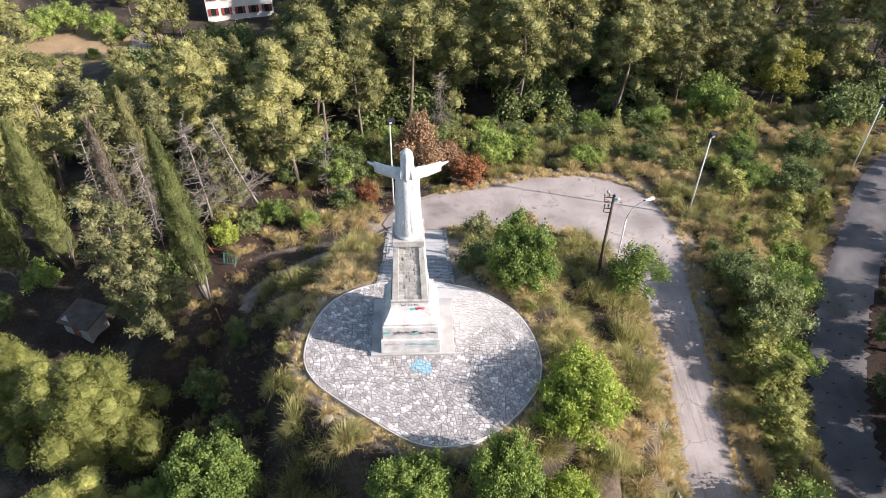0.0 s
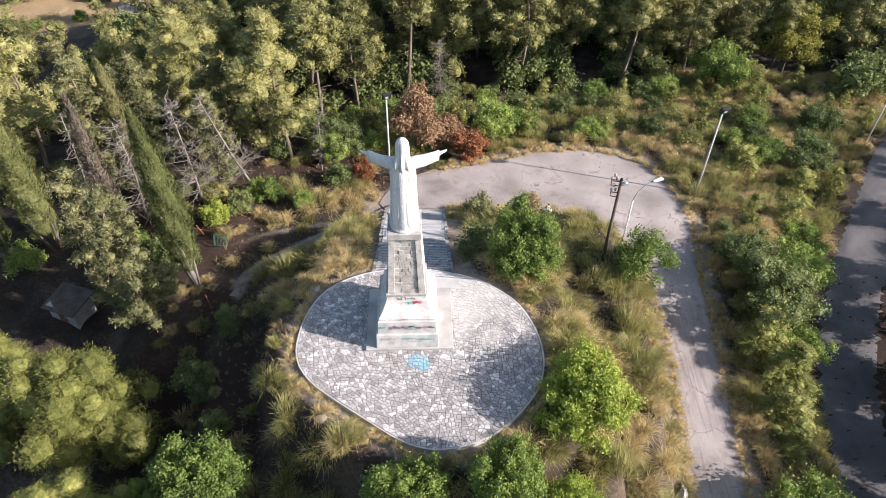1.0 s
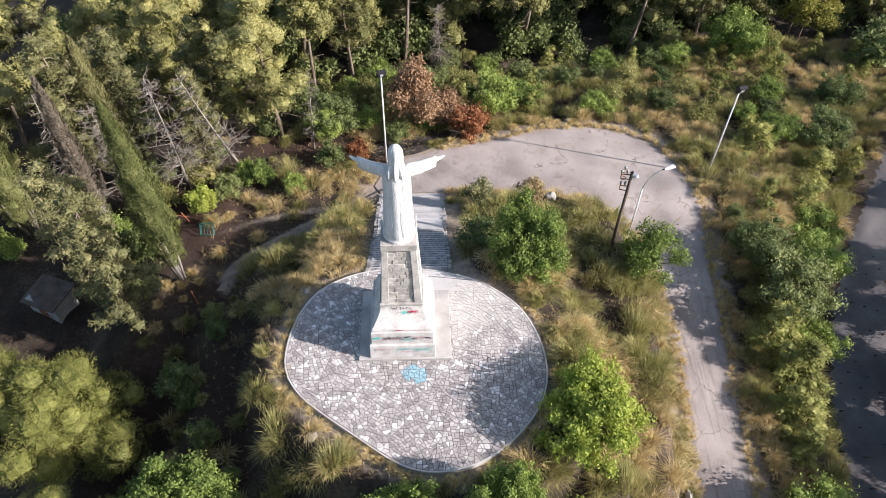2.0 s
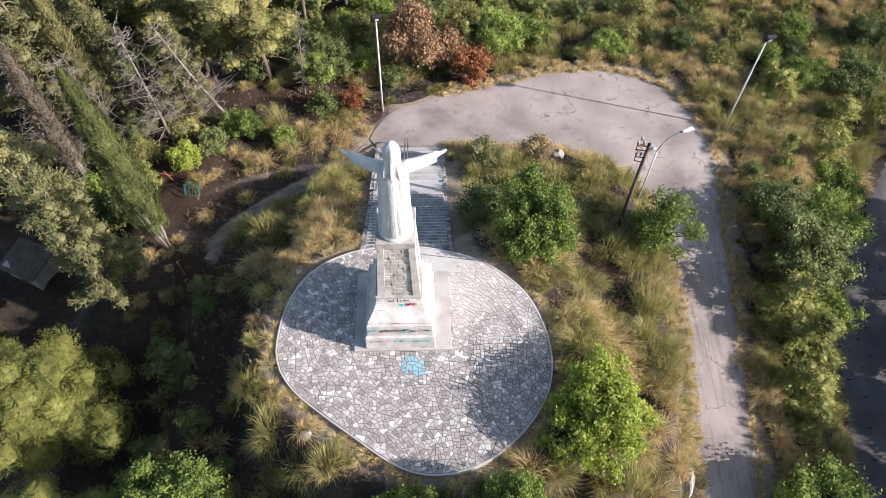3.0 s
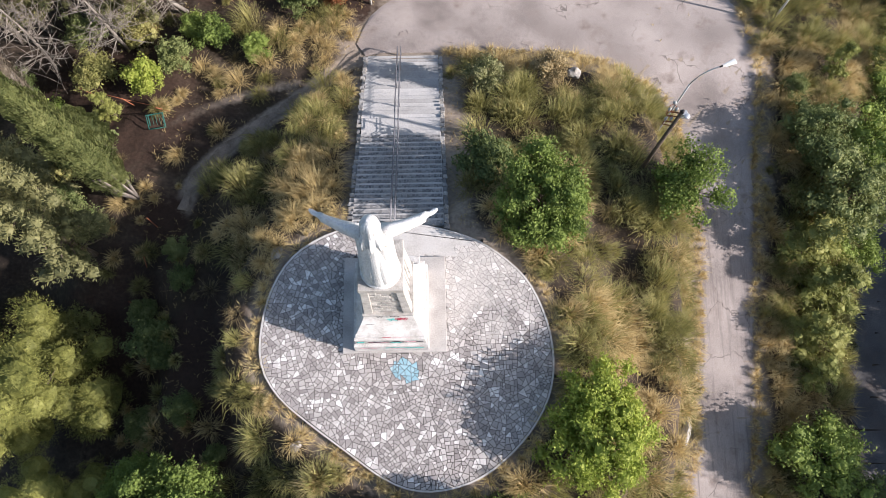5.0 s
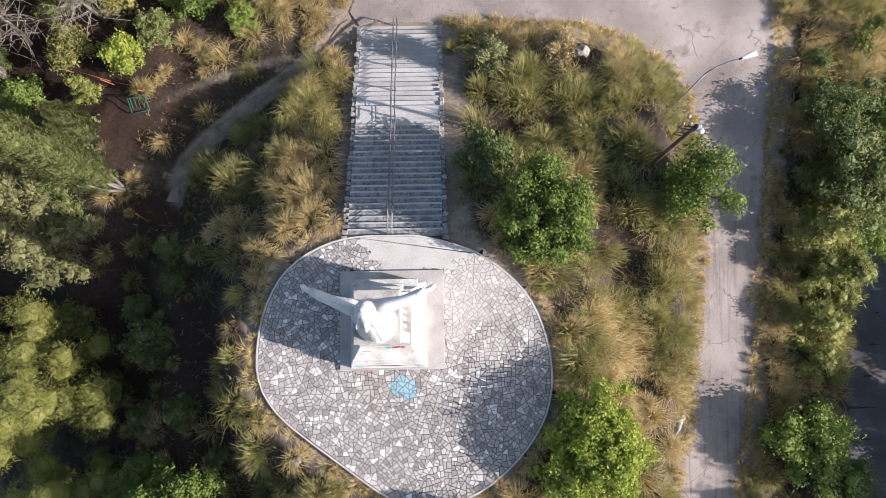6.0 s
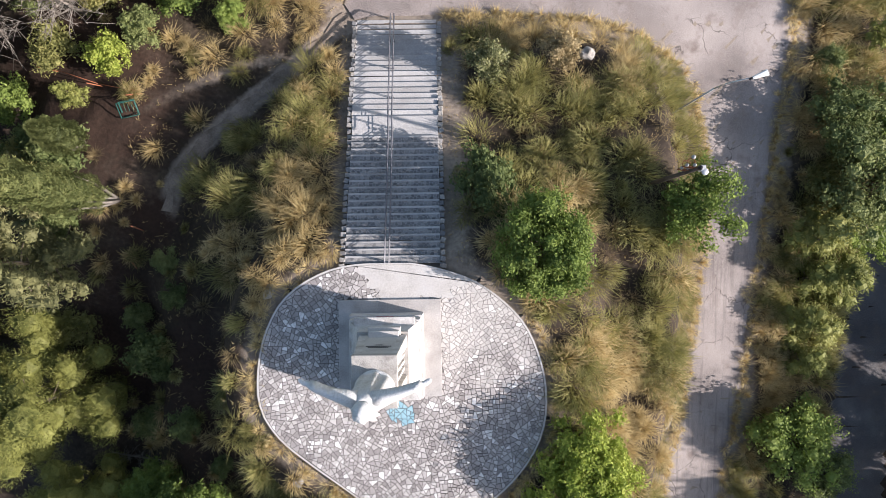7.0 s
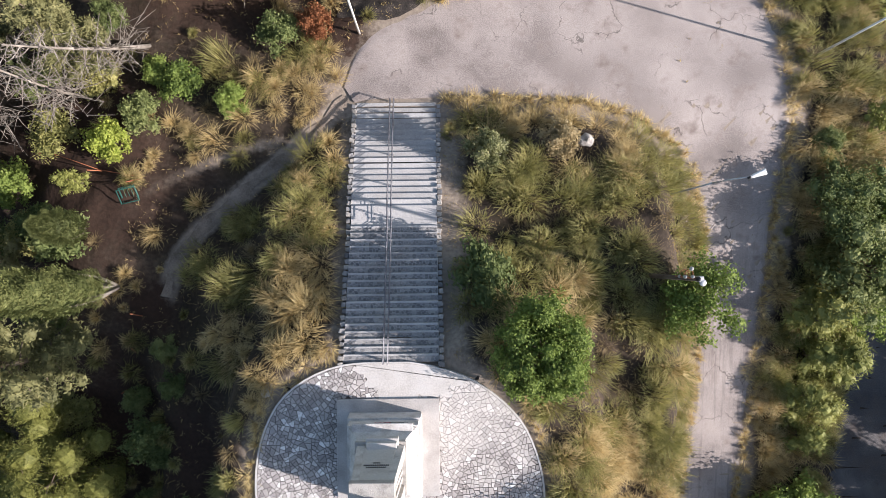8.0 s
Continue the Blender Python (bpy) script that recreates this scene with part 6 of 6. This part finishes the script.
# a fringe of straw along the edges of the lane and the terrace
_e = np.vstack([along(ROAD_LEFT[:-1], 0.22), along(ROAD_RIGHT[2:-1], 0.3), np.array([rim(a, 0.35) for a in np.linspace(2.2, 6.9, 110)])])
_e = _e + _r.normal(0, 0.14, _e.shape) + (np.arange(len(_e)) < 150)[:, None] * (0, -0.12)
_e = _e[(away_from_paving(_e[:, 0], _e[:, 1]) > -0.3) & ~((np.abs(_e[:, 0]) < 2.6) & (_e[:, 1] > 3) & (_e[:, 1] < 18)) & (_e[:, 1] > -16)]
_v, _q = blades(_e[:, 0], _e[:, 1], ground(_e[:, 0], _e[:, 1]), _r.uniform(0.25, 0.7, len(_e)), _r.uniform(0.25, 0.6, len(_e)), 60, _r, 0.011, 0.6, 0.25)
tagged(new("edge_grass", mesh_of("edge_grass", _v, _q, M_STRAW)), "pale straw fringe along the lane's edge", "grass", kind="stuff")
# short dry growth between the tufts
_n = 17000
_x, _y = _r.uniform(-14, 30, _n), _r.uniform(-12, 30, _n)
_keep = (away_from_paving(_x, _y) > 0.05) & ((_y > -8) | (_x > 11)) & ((_x > -7) | (_r.random(_n) < 0.4))
_x, _y = _x[_keep], _y[_keep]
_v, _q = blades(_x, _y, ground(_x, _y), _r.uniform(0.15, 0.4, len(_x)), _r.uniform(0.15, 0.35, len(_x)), 4, _r, 0.012, 0.5, 0.3)
tagged(new("low_grass", mesh_of("low_grass", _v, _q, M_STRAW)), "short dry straw-coloured grass between the tufts", "grass", kind="stuff")

# ---------------------------------------------------------------- poles and lamps
_pz = -3.4
pole = thing("utility_pole", "dark creosoted wooden utility pole with insulators on a steel bracket", "utility pole", pose(12.52, 7.5, _pz))
part("shaft", tubes("shaft", [([(0, 0, -0.4), (0, 0, 7.0)], [0.125, 0.085])], M_POLE, 10), M_POLE, pole)
for _k, (_z, _w) in enumerate(((6.85, 0.55), (6.0, 0.45))):
    _b = part("bracket", tubes("bracket", [([(0.05, 0, _z), (-_w, 0.1, _z), (-_w, 0.1, _z + 0.22)], 0.035), ([(0.05, 0, _z - 0.35), (-_w, 0.1, _z - 0.3), (-_w, 0.1, _z)], 0.03)], M_RUSTMETAL, 6), M_RUSTMETAL, pole, "bent steel bracket")
    for _x in (-_w, -_w * 0.45):
        part("insulator", tubes("insulator", [([(_x, 0.1, _z + 0.05), (_x, 0.1, _z + 0.16), (_x, 0.1, _z + 0.17), (_x, 0.1, _z + 0.26), (_x, 0.1, _z + 0.33)], [0.04, 0.06, 0.075, 0.065, 0.03])], M_CERAMIC, 8), M_CERAMIC, _b, "white porcelain insulator")
part("junction_box", block(0.02, 0.26, -0.12, 0.12, 6.6, 6.95, bevel=0.03), M_STEEL, pole, "grey metal junction box")
part("cap", tubes("cap", [([(0.0, 0.0, 7.0), (0.02, 0.0, 7.12)], [0.11, 0.05])], M_BLACK, 8), M_BLACK, pole)


def ball(x, y, z, r, flat=1.0):
    bm = bmesh.new()
    bmesh.ops.create_uvsphere(bm, u_segments=12, v_segments=8, radius=r)
    for v in bm.verts:
        v.co = Vector((x + v.co.x, y + v.co.y, z + v.co.z * flat))
    return bm


part("globe", ball(-0.28, 0.42, 7.05, 0.09), M_CERAMIC, pole, "grey glass globe", smooth=True)
part("shade", ball(0.22, -0.15, 6.9, 0.15, 0.45), M_STEEL, pole, "pale round lamp shade", smooth=True)
for _k, _z in enumerate((6.95, 6.45)):
    _a = np.linspace(0, 6.283, 13)
    part("hoop", tubes("hoop", [(np.stack([-0.35 + 0.16 * np.cos(_a), 0.22 + 0.16 * np.sin(_a), np.full(13, _z)], 1), 0.018)], M_RUSTMETAL, 5), M_RUSTMETAL, pole, "rusty steel hoop")

_lz = high(15.3, 11.9)
lamp = thing("street_lamp", "galvanised street lamp with a curved arm beside the lane", "street lamp", pose(15.3, 11.9, _lz))
_t = -0.04 - _lz
part("post", tubes("post", [([(0, 0, -0.3), (0, 0, 0.5), (0, 0, _t - 1.6)], [0.06, 0.055, 0.045]), ], M_STEEL, 8), M_STEEL, lamp)
_k = np.linspace(0, 1, 9)
part("arm", tubes("arm", [(np.stack([1.15 * _k ** 1.6, 0.1 * _k ** 1.6, _t - 1.65 + 1.6 * np.sin(_k * 1.45)], 1), np.linspace(0.04, 0.028, 9))], M_STEEL, 8), M_STEEL, lamp)
_bm = bmesh.new()
_v = [_bm.verts.new(p) for p in ((-0.1, -0.07, -0.05), (0.72, -0.17, -0.06), (0.72, 0.17, -0.06), (-0.1, 0.07, -0.05), (-0.08, -0.05, 0.05), (0.66, -0.12, 0.09), (0.66, 0.12, 0.09), (-0.08, 0.05, 0.05))]
for _q4 in ((3, 2, 1, 0), (4, 5, 6, 7), (0, 1, 5, 4), (1, 2, 6, 5), (2, 3, 7, 6), (3, 0, 4, 7)):
    _bm.faces.new([_v[i] for i in _q4])
bmesh.ops.bevel(_bm, geom=list(_bm.edges), offset=0.03, segments=2, affect="EDGES")
_h = part("lamp_head", _bm, M_WHITEMETAL, lamp, "pale enamelled lamp head", pose(1.15, 0.1, _t, 0, -4, 20))
part("lens", block(0.12, 0.6, -0.1, 0.1, -0.09, -0.055), M_GLASS, _h, "clear lamp glass")
part("clamp", tubes("clamp", [([(-0.2, 0, 0), (0.05, 0, 0)], 0.05)], M_BLACK, 8), M_BLACK, _h, "dark clamp")


def floodlight(x, y, top, lean, turn, label):
    """A white pole with a black floodlight on top."""
    z = high(x, y)
    ob = thing("floodlight_pole", label, "floodlight", pose(x, y, z, *lean), group="floodlights")
    t = top - z
    part("pole", tubes("pole", [([(0, 0, -0.4), (0, 0, t)], [0.075, 0.05])], M_WHITEMETAL, 8), M_WHITEMETAL, ob)
    part("bracket", tubes("bracket", [([(-0.22, 0, t), (0.22, 0, t)], 0.03)], M_STEEL, 6), M_STEEL, ob)
    m = pose(0, 0, t + 0.02, 0, 0, turn)
    h = part("lamp_housing", box(bmesh.new(), -0.27, 0.27, -0.1, 0.1, 0.02, 0.5, bevel=0.03), M_BLACK, ob, "black lamp housing", m @ pose(0, 0, 0, 25) @ Matrix.Scale(1.25, 4))
    part("lamp_glass", block(-0.2, 0.2, -0.125, -0.098, 0.08, 0.44), M_BLACK, h, "dark front glass")
    part("lamp_chip", block(-0.09, 0.09, -0.14, -0.122, 0.17, 0.35), M_GLASS, h, "pale light-emitting square")
    for k in range(5):
        part("fin", block(-0.2 + k * 0.09, -0.18 + k * 0.09, 0.1, 0.16, 0.08, 0.44), M_BLACK, h)
    return ob


floodlight(23.62, 19.65, 0.45, (0, 0), 10, "white floodlight pole in dry grass beside the turning place")
floodlight(-2.0, 20.9, 1.2, (0, 0), 15, "white floodlight pole beside burnt ground")
floodlight(44.0, 29.6, -2.0, (0, 0), -40, "white floodlight pole beside the lower road")

# ---------------------------------------------------------------- hut, crate, stones
_hz = -7.5
hut = thing("hut", "small grey rendered hut with a sloping sheet roof under trees", "hut", pose(-23.6, 7.6, _hz, 0, 0, -24) @ Matrix.Scale(0.72, 4))
part("wall", block(-1.6, 1.6, -1.2, 1.2, -0.5, 1.7, bevel=0.02), M_HUTWALL, hut)
part("roof", block(-2.0, 2.0, -1.6, 1.6, -0.06, 0.06, bevel=0.02), M_HUTROOF, hut, "brown sheet roof", pose(0, 0, 1.88, 9, -5))
_d = part("door", block(-0.45, 0.45, -1.24, -1.2, -0.1, 1.5), M_RUSTMETAL, hut, "rusty metal door")
part("handle", block(0.3, 0.36, -1.28, -1.24, 0.65, 0.8), M_STEEL, _d)

_cz = high(-14.0, 12.1)
crate = thing("trolley_frame", "overturned green wire basket lying in dry grass", "wire basket", pose(-14.0, 12.1, _cz + 0.15, 35, 10, 15))
part("rim", tubes("rim", [([(-0.45, -0.4, 0.35), (0.45, -0.4, 0.35), (0.45, 0.4, 0.35), (-0.45, 0.4, 0.35), (-0.45, -0.4, 0.35)], 0.035), ([(-0.4, -0.35, 0), (0.4, -0.35, 0), (0.4, 0.35, 0), (-0.4, 0.35, 0), (-0.4, -0.35, 0)], 0.03)], M_GREENMETAL, 5), M_GREENMETAL, crate)
for _k in range(5):
    _x = -0.36 + _k * 0.18
    part("wire", tubes("wire", [([(_x, -0.4, 0.35), (_x, -0.35, 0), (_x, 0.35, 0), (_x, 0.4, 0.35)], 0.014)], M_GREENMETAL, 4), M_GREENMETAL, crate)


def boulder(x, y, s, seed, label, mat=M_ROCK):
    r = np.random.default_rng(seed)
    bm = bmesh.new()
    bmesh.ops.create_icosphere(bm, subdivisions=3, radius=1)
    for v in bm.verts:
        k = noise.noise(v.co * 1.3 + Vector((seed, 0, 0)))
        v.co *= 1 + 0.35 * k + 0.1 * noise.noise(v.co * 4)
        v.co = Vector((v.co.x * s[0], v.co.y * s[1], v.co.z * s[2]))
    ob = new("boulder", bm_mesh("boulder", bm, mat))
    ob.matrix_basis = pose(x, y, high(x, y) + 0.15 * s[2], 0, 0, float(r.uniform(0, 360)))
    return tagged(ob, label, "rock")


boulder(10.0, 14.55, (0.42, 0.34, 0.42), 1, "white limestone boulder at the edge of the lane")
boulder(15.9, -5.6, (0.3, 1.1, 0.5), 4, "pale rock outcrop in the bank beside the lane")
boulder(13.6, 26.9, (0.35, 0.3, 0.25), 5, "pale stone at the edge of the turning place")

boulder(7.2, -4.3, (0.30, 0.26, 0.2), 11, "pale rough rock beside the terrace edge")
boulder(-5.6, 2.6, (0.35, 0.26, 0.2), 15, "pale rough rock beside the terrace edge")
boulder(-4.4, -6, (0.25, 0.22, 0.2), 16, "pale rough rock beside the terrace edge")
# orange net fence on leaning stakes along the wood
fence = thing("net_fence", "collapsed orange plastic net on leaning stakes", "fence")
_stakes = [(-13.4, 12.9), (-15.5, 13.3), (-18.0, 14.2), (-13.2, 5.6), (-14.0, 3.6), (-14.6, 1.6)]
_r = np.random.default_rng(8)
for _x, _y in _stakes:
    _z = high(_x, _y)
    part("stake", tubes("stake", [([(_x, _y, _z - 0.1), (_x + _r.normal(0, 0.25), _y + _r.normal(0, 0.25), _z + 1.0)], 0.03)], M_ORANGE, 5), M_ORANGE, fence)
for (_x, _y), (_u, _v) in zip(_stakes[:2], _stakes[1:3]):
    part("net_edge", tubes("net_edge", [([(_x, _y, high(_x, _y) + 0.5), ((_x + _u) / 2, (_y + _v) / 2, high((_x + _u) / 2, (_y + _v) / 2) + 0.3), (_u, _v, high(_u, _v) + 0.5)], 0.02)], M_ORANGE, 5), M_ORANGE, fence)

# low wall and dark fence on the far side of the lower road's bend
_wall = thing("roadside_wall", "low grey concrete wall along the lower road's bend", "wall", kind="structure")
_fence = thing("mesh_fence", "dark green mesh fence behind a low wall", "fence")
_w = along([(52.4, 49.2), (50.6, 42.0), (51.0, 38.6), (53.4, 36.6), (62, 38.2)], 2.0)
for (_x, _y), (_u, _v) in zip(_w, _w[1:]):
    _m = pose((_x + _u) / 2, (_y + _v) / 2, high((_x + _u) / 2, (_y + _v) / 2), 0, 0, math.degrees(math.atan2(_v - _y, _u - _x)))
    part("wall_panel", block(-0.97, 0.97, -0.12, 0.12, -0.6, 0.5, bevel=0.02), M_STEPSTONE, _wall, at=_m)
    part("fence_panel", block(-0.97, 0.97, 0.22, 0.26, -0.5, 1.35), M_BLACK, _fence, at=_m)
    part("fence_post", tubes("fence_post", [([(-0.98, 0.24, -0.5), (-0.98, 0.24, 1.5)], 0.04)], M_RAIL, 5), M_RAIL, _fence, at=_m)


# ---------------------------------------------------------------- houses in the distance
def house(x, y, w, d, h, turn, storeys, bays, label):
    z = high(x, y)
    ob = thing("house", label, "house", pose(x, y, z, 0, 0, turn))
    part("wall", block(-w / 2, w / 2, -d / 2, d / 2, -3, h, bevel=0.03), M_HOUSE, ob, "whitewashed rendered wall")
    bm = bmesh.new()
    v = [bm.verts.new(p) for p in ((-w / 2 - 0.5, -d / 2 - 0.5, h), (w / 2 + 0.5, -d / 2 - 0.5, h), (w / 2 + 0.5, d / 2 + 0.5, h), (-w / 2 - 0.5, d / 2 + 0.5, h), (-w / 2 + d / 3, 0, h + 1.9), (w / 2 - d / 3, 0, h + 1.9))]
    for q in ((0, 1, 5, 4), (1, 2, 5), (2, 3, 4, 5), (3, 0, 4), (3, 2, 1, 0)):
        bm.faces.new([v[i] for i in q])
    part("roof", bm, M_ROOFTILE, ob, "red clay tile roof")
    for s in range(storeys):
        for b in range(bays):
            cx, cz = -w / 2 + (b + 0.5) * w / bays, 0.9 + s * 3.0
            win = part("window", block(cx - 0.5, cx + 0.5, -d / 2 - 0.04, -d / 2 + 0.02, cz, cz + 1.4), M_BLACK, ob, "dark window")
            part("shutter", block(cx - 1.0, cx - 0.52, -d / 2 - 0.09, -d / 2 - 0.03, cz, cz + 1.4), M_SHUTTER, win, "red wooden shutter")
            part("shutter", block(cx + 0.52, cx + 1.0, -d / 2 - 0.09, -d / 2 - 0.03, cz, cz + 1.4), M_SHUTTER, win, "red wooden shutter")
            part("sill", block(cx - 0.6, cx + 0.6, -d / 2 - 0.16, -d / 2, cz - 0.1, cz), M_CEMENT, win)
    return ob


house(-36.6, 114.0, 13, 9, 7.2, 14, 2, 5, "white two-storey house with red shutters beyond the wood")
house(18.5, 110, 13, 8, 4.6, -5, 1, 5, "pale low house beyond the pine wood")

# ---------------------------------------------------------------- single paving stones nearest the pedestal
for _poly, _mat in PAVING_PIECES:
    _o = np.array((*np.mean(_poly, 0), 0))
    part("paving_stone", stones_mesh("paving_stone", [_poly], -0.06, 0.0, rng, _mat, _o), _mat, pavement, "blue-painted stone" if _mat is M_BLUE else "", pose(*_o))
